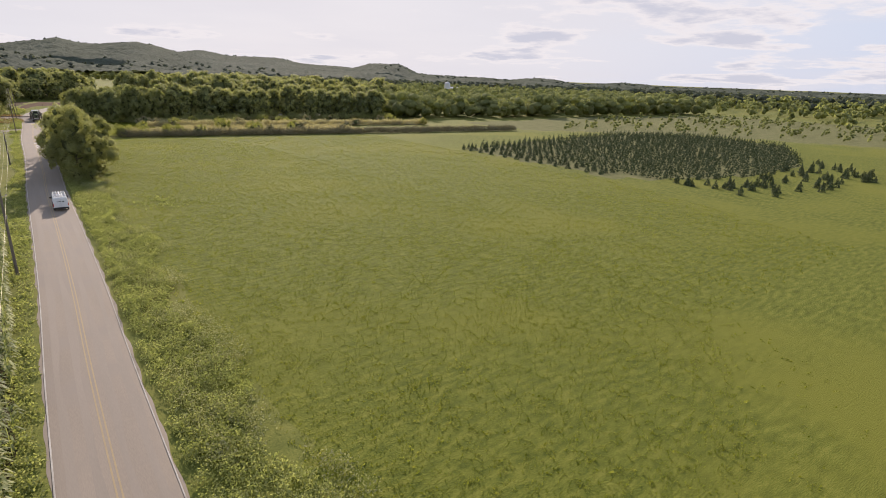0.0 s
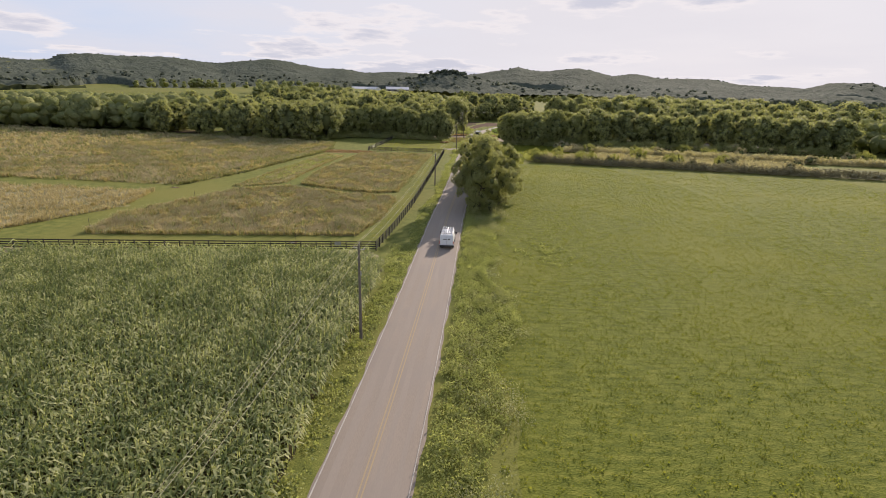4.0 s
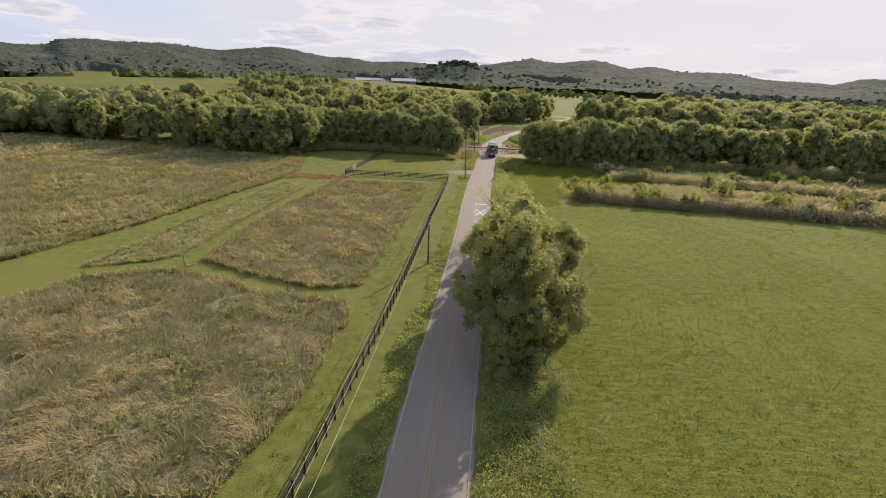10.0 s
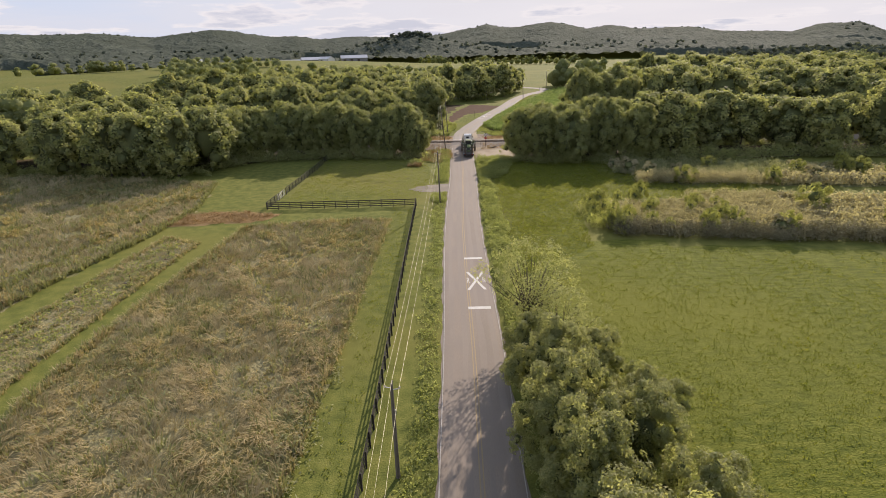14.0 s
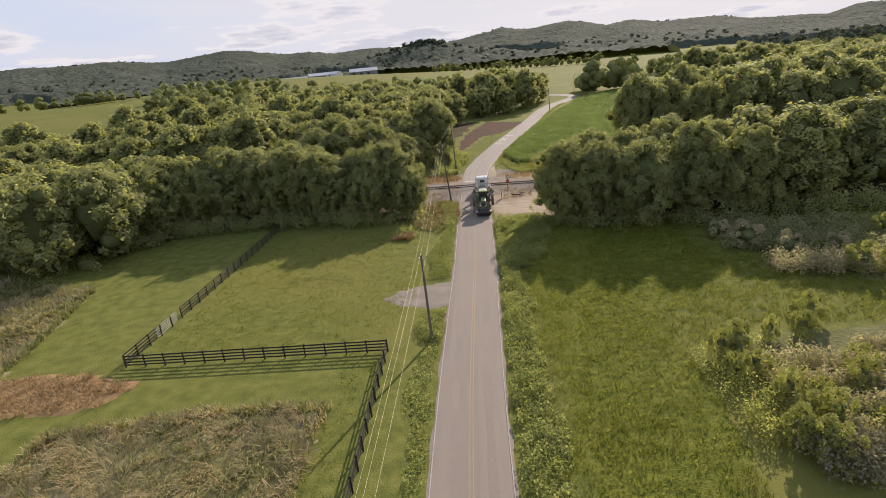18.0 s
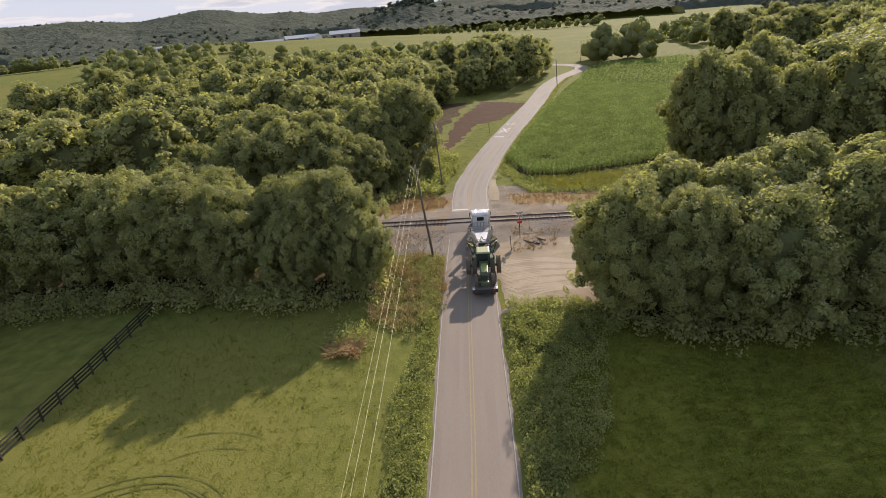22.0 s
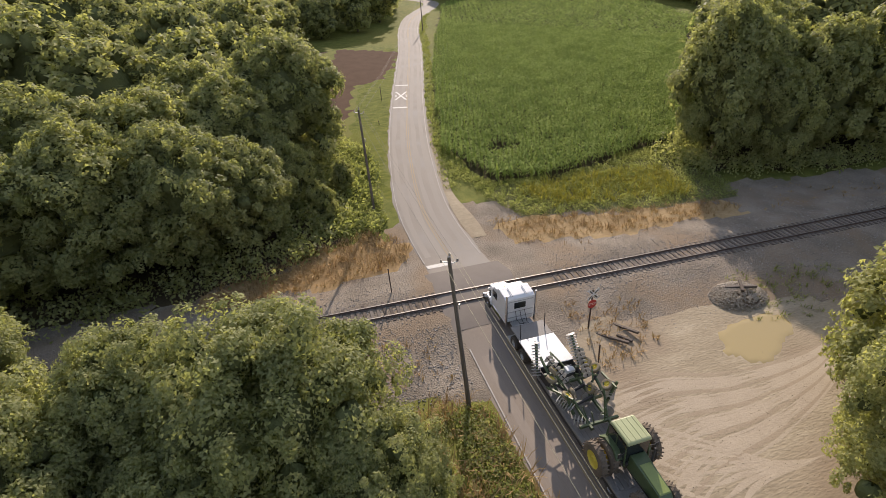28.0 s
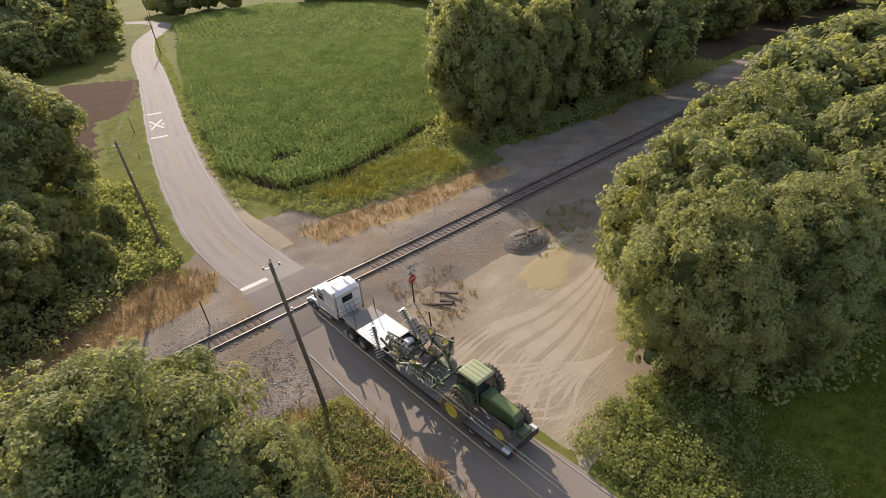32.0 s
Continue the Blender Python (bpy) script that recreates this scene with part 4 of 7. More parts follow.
# north-west, beyond the railway
for x, y, k, s, w in ((-3.2, 303.0, 0, 1.38, 0.95), (-9.5, 294.5, 2, 1.1, 1.0), (-4.5, 290.5, 1, 0.66, 0.8), (-9.0, 285.0, 0, 0.85, 0.95), (-14.5, 283.0, 0, 1.1, 1.0), (-21, 282.5, 2, 1.12, 1.05), (-28, 282, 2, 1.05, 1.1), (-17.5, 290, 1, 1.25, 1.0), (-25, 290, 0, 1.3, 1.0), (-13, 304, 1, 1.25, 1.0), (-2.0, 285.5, 1, 0.38, 0.7), (1.0, 292.0, 1, 0.36, 0.7), (-36, 284, 0, 0.95, 1.1)):
    plant_tree(T_NEAR[k], x, y, s, w, "large deciduous tree north of the railway", "trees of the north-western wood")
# east of the road, south of the railway
for x, y, k, s, w in ((19.5, 242.6, 1, 0.95, 1.0), (25.0, 246.2, 1, 1.0, 1.0), (31.0, 244.0, 1, 1.0, 1.05), (24.0, 239.0, 2, 0.85, 1.0), (37.5, 247.0, 0, 1.02, 1.0), (44.5, 246.0, 1, 1.02, 1.05), (52, 247, 0, 1.05, 1.05), (31, 237.5, 0, 0.9, 1.0), (39, 239, 2, 0.95, 1.0), (60, 246.5, 1, 1.05, 1.1), (68, 247, 0, 1.05, 1.1), (76, 247, 1, 1.05, 1.1), (47, 238.5, 1, 0.98, 1.0), (55, 239, 2, 1.0, 1.05)):
    plant_tree(T_CLOSE[k] if x < 24.5 else T_NEAR[k] if x < 50 else T_MID[k], x + (1.0 if x < 26 else 0.0), y, s * (1.16 if x < 50 else 0.93), w * (0.92 if x < 50 else 1.05), "sunlit deciduous tree beside the dirt yard and railway", "trees of the eastern wood")
# north-east, beyond the railway
for x, y, k, s, w in ((45.0, 283.5, 2, 1.10, 0.95), (52, 287.5, 0, 1.15, 1.0), (50, 279.5, 0, 0.8, 0.9), (58, 281, 0, 1.05, 1.0), (59, 294, 2, 1.15, 1.0), (66, 278.5, 2, 1.05, 1.0), (67, 290, 0, 1.12, 1.0), (66, 303, 0, 1.1, 1.0), (75, 277, 0, 1.05, 1.0), (84, 276, 2, 1.05, 1.05), (76, 287, 2, 1.1, 1.0), (77, 300, 0, 1.1, 1.0)):
    plant_tree(T_NEAR[1 if k == 0 else k] if x < 60 else T_MID[k], x, y, s * (1.34 if x < 60 else 1.1), w * (0.85 if x < 60 else 1.0), "tall dark deciduous tree north of the railway", "trees of the north-eastern wood")


def fill_wood(poly, per_m2, label, group, least=5.0, scale=(0.85, 1.15)):
    x, y = scatter(poly, per_m2 * 14)
    taken = []
    for a, b in zip(x, y):
        if all((a - c) ** 2 + (b - d) ** 2 > least ** 2 for c, d in taken):
            taken.append((a, b))
            plant_tree(T_MID[int(rng.integers(3))], a, b, rng.uniform(*scale), rng.uniform(0.95, 1.2), label, group)


fill_wood([(-52, 232), (-46, 262), (-130, 268), (-130, 248), (-112, 246)], 0.012, "deciduous tree in the western wood", "trees of the western wood", 7.5, (0.8, 1.02))
fill_wood([(-20, 290), (-6, 308), (2, 345), (8, 382), (30, 400), (40, 416), (50, 446), (38, 462), (-10, 440), (-60, 420), (-110, 395), (-150, 360), (-150, 290), (-40, 290)], 0.008, "deciduous tree in the north-western wood", "trees of the north-western wood", 10.0, (0.74, 1.2))
fill_wood([(84, 236), (84, 250), (150, 246), (150, 228)], 0.012, "deciduous tree in the eastern wood", "trees of the eastern wood", 6.2, (0.8, 0.98))
fill_wood([(88, 282), (86, 308), (102, 334), (130, 360), (142, 400), (125, 456), (160, 480), (215, 420), (190, 268)], 0.007, "deciduous tree in the north-eastern wood", "trees of the north-eastern wood", 10.0, (0.95, 1.2))


def far_wood(name, places, label, tall=(10, 15), sprays=110, size=1.5, mat=None):
    """Many rough crowns far off, joined in one mesh."""
    V, F, k = [], [], 0
    for x, y in places:
        h = rng.uniform(*tall)
        r = h * rng.uniform(0.34, 0.5)
        z = float(land(x, y))
        lobes = 5 if sprays > 30 else 3
        for j in range(lobes):
            a, q = 2.4 * j + rng.uniform(0, 1), (0.0 if j == 0 else rng.uniform(0.35, 0.6))
            c = np.array([x + math.cos(a) * q * r, y + math.sin(a) * q * r, z + h * (0.72 if j == 0 else rng.uniform(0.3, 0.62))])
            rr = np.array([r, r, h * 0.3]) * (0.62 if j == 0 else rng.uniform(0.5, 0.68))
            if j % 2 == 1:
                rr[2], c[2] = h * 0.3, z + h * 0.3
            v, f = lumpy_ball(c, rr * 0.72, rng.uniform(0, 6), 7, 5)
            V.append(v), F.append(f + k)
            k += len(v)
            d = rng.normal(size=(max(3, sprays // lobes), 3))
            d[:, 2] = np.abs(d[:, 2]) * 0.9 - 0.2
            d /= np.linalg.norm(d, axis=1)[:, None]
            v, f = leaves(c + d * rr * rng.uniform(0.85, 1.14, len(d))[:, None], d + np.array([0, 0, 0.35]), size * (0.7 if sprays > 30 else 1.0), 0.5)
            V.append(v), F.append(f + k)
            k += len(v)
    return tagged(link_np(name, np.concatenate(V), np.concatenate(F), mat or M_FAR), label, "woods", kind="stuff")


def places_in(poly, n, least=0.0):
    x, y = scatter(poly, 3.0 * n / max(1.0, np.ptp(np.asarray(poly)[:, 0]) * np.ptp(np.asarray(poly)[:, 1])))
    return list(zip(x, y))[:n]


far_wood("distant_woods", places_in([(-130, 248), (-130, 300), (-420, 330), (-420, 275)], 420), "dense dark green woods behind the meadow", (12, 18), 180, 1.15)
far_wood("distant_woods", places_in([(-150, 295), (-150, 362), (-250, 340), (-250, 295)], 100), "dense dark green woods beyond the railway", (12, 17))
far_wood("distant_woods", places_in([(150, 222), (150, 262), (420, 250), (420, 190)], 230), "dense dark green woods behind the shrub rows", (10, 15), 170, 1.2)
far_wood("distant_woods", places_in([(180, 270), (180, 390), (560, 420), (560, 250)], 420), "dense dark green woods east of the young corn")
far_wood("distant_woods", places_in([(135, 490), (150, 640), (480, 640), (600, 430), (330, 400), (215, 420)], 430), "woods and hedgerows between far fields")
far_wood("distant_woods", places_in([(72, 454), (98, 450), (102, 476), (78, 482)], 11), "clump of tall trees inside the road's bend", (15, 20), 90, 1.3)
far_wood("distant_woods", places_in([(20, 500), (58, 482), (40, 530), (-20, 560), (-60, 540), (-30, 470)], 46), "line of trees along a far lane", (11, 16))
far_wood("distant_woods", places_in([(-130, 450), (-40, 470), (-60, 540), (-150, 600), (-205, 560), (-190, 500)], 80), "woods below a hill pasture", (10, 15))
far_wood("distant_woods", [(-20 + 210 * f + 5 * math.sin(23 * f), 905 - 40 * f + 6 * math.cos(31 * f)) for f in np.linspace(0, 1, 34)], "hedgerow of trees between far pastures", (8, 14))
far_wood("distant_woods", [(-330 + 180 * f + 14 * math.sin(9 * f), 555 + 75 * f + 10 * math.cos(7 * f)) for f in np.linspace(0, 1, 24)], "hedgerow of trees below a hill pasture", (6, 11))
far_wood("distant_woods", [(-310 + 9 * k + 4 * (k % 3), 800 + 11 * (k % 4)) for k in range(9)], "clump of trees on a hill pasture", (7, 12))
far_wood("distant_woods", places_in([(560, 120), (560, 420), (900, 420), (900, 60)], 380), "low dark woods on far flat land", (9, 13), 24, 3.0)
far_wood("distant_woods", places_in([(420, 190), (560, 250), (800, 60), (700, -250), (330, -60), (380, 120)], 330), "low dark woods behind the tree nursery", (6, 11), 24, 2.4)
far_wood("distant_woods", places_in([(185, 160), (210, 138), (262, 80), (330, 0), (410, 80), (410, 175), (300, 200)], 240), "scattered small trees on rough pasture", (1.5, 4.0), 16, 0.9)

# woods over the ring of hills
def pasture_at(x, y):
    """Open grass among the hills."""
    r = np.hypot(x - 5, y - 110)
    p = ((x + 205) / 170) ** 2 + ((y - 690) / 150) ** 2 < 1
    p |= ((x + 90) / 130) ** 2 + ((y - 850) / 90) ** 2 < 1
    p |= ((x + 330) / 130) ** 2 + ((y - 670) / 150) ** 2 < 1
    p |= ((x - 80) / 120) ** 2 + ((y - 760) / 190) ** 2 < 1
    return p | ((wave(x, y, 150, 1.0) > 0.5) & (r < 1150))


A, R = np.meshgrid(np.radians(np.arange(-72, 95.1, 0.3)), np.concatenate([np.arange(900, 1400, 13), np.arange(1400, 1920, 11)]))
X, Y = 5 + R * np.sin(A), 110 + R * np.cos(A)
ok = ~pasture_at(X, Y)
Z = land(X, Y) + np.where(ok, 9.5 + 1.5 * wave(Y, X, 47.0, 1.3) + rng.uniform(-2.2, 2.2, X.shape), -2.0)
I = np.arange(X.size).reshape(X.shape)
keep = ok[:-1, :-1] | ok[:-1, 1:] | ok[1:, 1:] | ok[1:, :-1]
F = np.stack([I[:-1, :-1], I[:-1, 1:], I[1:, 1:], I[1:, :-1]], -1)[keep]
used, inv = np.unique(F, return_inverse=True)
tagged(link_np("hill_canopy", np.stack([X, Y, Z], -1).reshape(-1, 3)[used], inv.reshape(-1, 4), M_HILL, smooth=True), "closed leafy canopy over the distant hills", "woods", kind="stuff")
hx, hy = [], []
for az0, az1, r0, r1, n in ((-62, 35, 1700, 1800, 420), (35, 95, 1300, 1900, 500), (-62, -30, 920, 1180, 200), (-30, 25, 940, 1180, 260), (25, 95, 600, 950, 700), (-75, -48, 430, 1000, 260)):
    a, r = np.radians(rng.uniform(az0, az1, n)), np.sqrt(rng.uniform(r0 ** 2, r1 ** 2, n))
    x, y = 5 + r * np.sin(a), 110 + r * np.cos(a)
    pasture = pasture_at(x, y)
    hx.append(x[~pasture]), hy.append(y[~pasture])
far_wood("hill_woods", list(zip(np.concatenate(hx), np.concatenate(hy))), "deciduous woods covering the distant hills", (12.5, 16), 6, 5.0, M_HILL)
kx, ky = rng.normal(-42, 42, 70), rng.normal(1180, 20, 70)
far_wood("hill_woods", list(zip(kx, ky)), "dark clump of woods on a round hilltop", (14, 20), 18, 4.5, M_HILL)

# ---- crops and rough grass ----
def corn_field(name, poly, row, step, tall, leaf, n_leaf, mat, label, tassel=False, turn=0.0, wide=0.11):
    p = np.asarray(poly, float)
    c, s = math.cos(radians(turn)), math.sin(radians(turn))
    q = p @ np.array([[c, -s], [s, c]])
    xs, ys = np.arange(q[:, 0].min(), q[:, 0].max(), row), np.arange(q[:, 1].min(), q[:, 1].max(), step)
    X, Y = np.meshgrid(xs, ys)
    X, Y = (X + rng.normal(0, 0.05, X.shape)).ravel(), (Y + rng.normal(0, 0.08, Y.shape)).ravel()
    x, y = X * c - Y * s, X * s + Y * c
    ok = inside(poly, x + 0.25 * wave(x, y, 2.0), y + 0.25 * wave(y, x, 2.0)) & (rng.uniform(size=x.shape) > 0.05 + 0.16 * np.clip(wave(x, y, 5.0, 3.0) + 0.7 * wave(x, y, 1.7, 1.0) - 0.35, 0, 1))
    for hx0, hy0, hr in ((-25.5, 62.0, 1.3), (-14.0, 33.0, 1.2), (23.0, 295.8, 2.1), (40.0, 288.2, 2.8)):
        ok &= (x - hx0) ** 2 + ((y - hy0) * 1.6) ** 2 > hr ** 2 * (1 + 0.4 * wave(x, y, 0.8))
    x, y = x[ok], y[ok]
    n = len(x)
    h = tall * (1 + 0.08 * wave(x, y, 9.0) + 0.05 * wave(x, y, 2.2) + rng.normal(0, 0.07, n))
    z = land(x, y)
    k = n_leaf
    P = np.repeat(np.stack([x, y, z], -1), k, 0)
    H = np.repeat(h, k)
    f = np.tile(np.linspace(0.38, 0.93, k), n) + rng.normal(0, 0.03, n * k)
    a = np.repeat(rng.uniform(0, np.pi, n), k) + np.tile(np.arange(k) * np.pi, n) + rng.normal(0, 0.5, n * k)
    d, sd = np.stack([np.cos(a), np.sin(a), 0 * a], -1), np.stack([-np.sin(a), np.cos(a), 0 * a], -1)
    L = leaf * rng.uniform(0.7, 1.15, n * k)
    up = np.array([0, 0, 1.0])
    b = P + up * (f * H)[:, None]
    m = b + d * (0.5 * L)[:, None] + up * (0.30 * L)[:, None]
    e = b + d * (0.95 * L)[:, None] - up * (0.12 * L * rng.uniform(0, 1.6, n * k))[:, None]
    w = (wide * rng.uniform(0.8, 1.2, n * k))[:, None]
    V = np.stack([b - sd * w * 0.4, b + sd * w * 0.4, m + sd * w * 0.55, m - sd * w * 0.55, e + sd * w * 0.1, e - sd * w * 0.1], 1).reshape(-1, 3)
    K = np.arange(n * k)[:, None] * 6
    F = np.concatenate([K + np.array([0, 1, 2, 3]), K + np.array([3, 2, 4, 5])])
    g = rng.uniform(0, np.pi, n)
    t = np.stack([np.cos(g), np.sin(g), 0 * g], -1) * 0.025
    B, T = np.stack([x, y, z], -1), np.stack([x, y, z + h], -1)
    SV = np.stack([B - t, B + t, T + t * 0.7, T - t * 0.7], 1).reshape(-1, 3)
    SF = np.arange(n)[:, None] * 4 + np.array([0, 1, 2, 3])
    pairs = [(V, F), (SV, SF)]
    if tassel:
        pairs.append(blades(x, y, 0.34, 0.02, 3, 0.05, 0.6, z + h * 0.98, 0.2))
    V, F = join(*pairs)
    return tagged(link_np(name, V, F, mat), label, "corn", kind="stuff")


CORN_1_NEAR = [(-6.4, 4), (-6.0, 30), (-5.7, 60), (-5.5, 76), (-8.2, 81.4), (-26, 80.8), (-50, 77.8), (-50, 60), (-24, 4)]
corn_field("corn_field", CORN_1_NEAR, 0.76, 0.3, 1.85, 0.78, 6, M_CORN, "tall tasselled dark green corn in a dense field", True, 0.0, 0.13)
CORN_2_NEAR = [(15.6, 299.5), (18.2, 287.5), (24, 286), (37, 288.5), (50, 291), (60, 300), (75, 322), (95, 345), (52, 400), (42, 376), (26, 332)]
CORN_2_FAR = [(95, 345), (118, 366), (128, 400), (110, 452), (74, 448), (60, 424), (52, 400)]
corn_field("corn_field", CORN_2_NEAR, 0.8, 0.42, 1.6, 0.74, 6, M_CORN2, "bright green young corn in even rows", False, -20.0, 0.17)
corn_field("corn_field", [(-6.6, -40), (-6.4, 4), (-24, 4), (-50, 60), (-50, 78), (-62, 75.5), (-62, -40)], 1.3, 0.9, 1.95, 1.4, 5, M_CORN, "tall dark green corn away from the road", False, 0.0, 0.24)
corn_field("corn_field", CORN_2_FAR, 1.6, 1.0, 1.5, 1.3, 4, M_CORN2, "bright green young corn far along the field", False, -20.0, 0.32)


def rough(name, poly, per_m2, height, per, width, mat, label, lean=0.7, spread=0.25, gap=0.0, clumpy=0.0, thin=None, swirl=0.0):
    x, y = scatter(poly, per_m2)
    if thin:
        ok = rng.uniform(size=len(x)) < np.clip(1 - (x - thin[0]) / thin[1], 0.05, 1)
        x, y = x[ok], y[ok]
    if gap:
        ok = off_road(x, y, gap)
        x, y = x[ok], y[ok]
    if clumpy:
        ok = wave(x, y, 2.6, clumpy) + 0.6 * wave(x, y, 0.9, clumpy) > rng.uniform(-1.1, 0.7, len(x))
        x, y = x[ok], y[ok]
    h = height * (1 + 0.3 * wave(x, y, 4.0, 1.0) + 0.25 * wave(x, y, 1.3, 2.0) + rng.normal(0, 0.12, len(x)))
    V, F = blades(x, y, np.maximum(h, 0.1 if height > 0.1 else 0.03), spread, per, width, lean, swirl=swirl)
    return tagged(link_np(name, V, F, mat), label, "grass", kind="stuff")


def bushy(name, x, y, height, per, size, mat, label, category="weeds", wide=0.45):
    """Leafy weeds: a heap of small leaves at each place."""
    n = len(x)
    z = land(x, y)
    h = np.repeat(np.broadcast_to(height, (n,)), per)
    a, q = rng.uniform(0, 2 * np.pi, n * per), np.sqrt(rng.uniform(0, 1, n * per))
    e = rng.uniform(0.15, 1.0, n * per)
    c = np.repeat(np.stack([x, y, z], -1), per, 0) + np.stack([np.cos(a) * q * wide, np.sin(a) * q * wide, e * h * (1.05 - 0.5 * q)], -1)
    d = np.stack([np.cos(a) * q, np.sin(a) * q, 0.7 + 0 * a], -1)
    V, F = leaves(c, d, size, 0.7)
    return tagged(link_np(name, V, F, mat), label, category, kind="stuff")


# ---- meadow plots ----
for plot, per, tall, words in ((PLOT_1, 3.6, 0.75, "uncut brown and green meadow grass, leaning in clumps"), (PLOT_2, 3.6, 0.7, "uncut brown and green meadow grass, leaning in clumps"), (PLOT_3, 2.6, 0.4, "short pale meadow grass strip")):
    rough("meadow_grass", plot, per * 1.25, tall, 7, 0.05, M_MEADOW, words, 1.2, 0.3, swirl=7.0)
    rough("meadow_weeds", plot, per * 0.42, tall * 1.15, 7, 0.09, M_MEADOW_GREEN, "taller green weeds in clumps among meadow grass", 0.6, 0.3, 0.0, 2.0)
    x, y = scatter(plot, 0.3)
    ok = wave(x, y, 6.0, 3.0) + wave(x, y, 1.6, 1.0) > 0.1
    bushy("meadow_clumps", x[ok], y[ok], tall * 1.35, 9, 0.26, M_BRAMBLE, "pale grey-green flowering weed clumps in the meadow", wide=0.6)


def rim(poly, per_m, tall, mat, words, width=0.07):
    """A close fringe of standing grass just inside a plot's mown edge."""
    p = np.asarray(poly, float)
    xs, ys = [], []
    for a, b in zip(p, np.roll(p, -1, 0)):
        n = int(np.hypot(*(b - a)) * per_m)
        f = rng.uniform(0, 1, n)
        xs.append(a[0] + (b[0] - a[0]) * f + rng.normal(0, 0.22, n))
        ys.append(a[1] + (b[1] - a[1]) * f + rng.normal(0, 0.22, n))
    x, y = np.concatenate(xs), np.concatenate(ys)
    V, F = blades(x, y, tall * (1 + 0.3 * wave(x, y, 2.0)), 0.2, 6, width, 0.45)
    return tagged(link_np("meadow_edge", V, F, mat), words, "grass", kind="stuff")


for plot, tall in ((PLOT_1, 0.85), (PLOT_2, 0.85), (PLOT_3, 0.5)):
    rim(plot, 4, tall, M_MEADOW_GREEN, "standing green-brown grass along a plot's mown edge")
    rim(plot, 6, tall, M_MEADOW, "standing dry grass along a plot's mown edge")
rim(PLOT_4[:6], 5, 0.9, M_MEADOW_GREEN, "standing green-brown grass along the wide meadow's edge", 0.1)
rim(PLOT_5[:3], 6, 0.8, M_MEADOW, "standing dry grass along a plot's mown edge")
# greener weeds along the plots' edges
for poly, per in (([(-22, 123.6), (-12.4, 123.4), (-10.6, 119), (-10.8, 112), (-14, 115), (-19, 119)], 1.3), ([(-20, 108), (-15, 113), (-11.2, 111), (-11, 100), (-13.5, 97), (-18, 102)], 1.1), ([(-12.2, 130), (-8.9, 140), (-8.7, 192), (-10.6, 192), (-11.2, 150), (-14, 133), (-17, 129.6)], 1.3), ([(-46, 132), (-40, 135.5), (-38.4, 158), (-37, 186), (-41.5, 189), (-44.5, 160)], 1.0), ([(-76, 188), (-69, 211), (-55, 246), (-51.5, 245), (-65, 210), (-72, 187)], 0.9), ([(-60, 164), (-46.6, 181), (-43.5, 200), (-45, 206), (-48, 190), (-60, 169)], 0.9)):
    x, y = scatter(poly, per)
    bushy("plot_edge_weeds", x, y, 0.8 + 0.3 * wave(x, y, 2.0), 13, 0.22, M_BRAMBLE if per > 1.2 else M_WEED, "pale green leafy weeds along a meadow plot", wide=0.6)
P4_NEAR = [(-59, 130), (-52.5, 150), (-49.5, 169), (-45, 192), (-44, 206), (-48, 226), (-76, 236), (-120, 243), (-120, 135)]
rough("meadow_grass", P4_NEAR, 1.5, 0.8, 7, 0.10, M_MEADOW, "wide uncut brown-green meadow grass", 1.1, 0.5, swirl=14.0)
rough("meadow_weeds", P4_NEAR, 0.9, 0.95, 6, 0.14, M_MEADOW_GREEN, "green weeds in clumps in the wide meadow", 0.6, 0.5, 0.0, 1.0)
rough("meadow_grass", [(-120, 135), (-120, 243), (-245, 270), (-265, 150)], 0.28, 1.0, 7, 0.3, M_MEADOW, "wide uncut brown-green meadow grass far off", 0.9, 1.2)
rough("meadow_weeds", [(-120, 135), (-120, 243), (-245, 270), (-265, 150)], 0.2, 1.1, 6, 0.35, M_MEADOW_GREEN, "green weeds in clumps in the far meadow", 0.6, 1.2, 0.0, 1.0)
rough("meadow_grass", [(-61, 123), (-58, 108), (-66, 91), (-110, 90), (-110, 126)], 1.5, 0.7, 7, 0.09, M_MEADOW, "pale tan uncut meadow grass", 0.9, 0.5)


HAY_NEAR = [(7.0, -2), (7.2, 60), (7.8, 112), (13, 132), (13, 172), (24, 181), (44, 176), (56, 150), (60, 60), (46, 10), (30, -2)]
rough("hay_grass", HAY_NEAR, 5.0, 0.17, 3, 0.055, M_TUFT, "short fine grass regrowing in the hay field", 0.9, 0.3, 0.0, 0.0)
rough("hay_grass", [(44, 10), (60, 60), (58, 150), (48, 176), (104, 164), (104, 60), (90, 10)], 1.6, 0.2, 3, 0.10, M_TUFT, "short fine grass far out in the hay field", 0.9, 0.4, 0.0, 0.0)
rough("clearing_grass", [(8.6, 170), (21, 180), (23.5, 200), (31, 204), (60, 201), (60, 230), (40, 236), (12.0, 241)], 10.0, 0.26, 4, 0.045, M_TUFT, "thick uneven grass in the clearing", 0.9, 0.25, 0.0, 0.0)
rough("paddock_grass", [(-29, 206), (-5, 205), (-1, 220), (-3, 246), (-28, 252)], 7.0, 0.13, 3, 0.04, M_TUFT, "short fine grass in the mown paddock", 0.9, 0.25, 0.0, 0.0)
rough("lane_grass", [(-10.4, 88), (-8.2, 88), (-4.8, 205), (-8.2, 205), (-8.0, 150)], 6.0, 0.13, 3, 0.04, M_TUFT, "short fine grass along the fence", 0.9, 0.25, 0.0, 0.0)
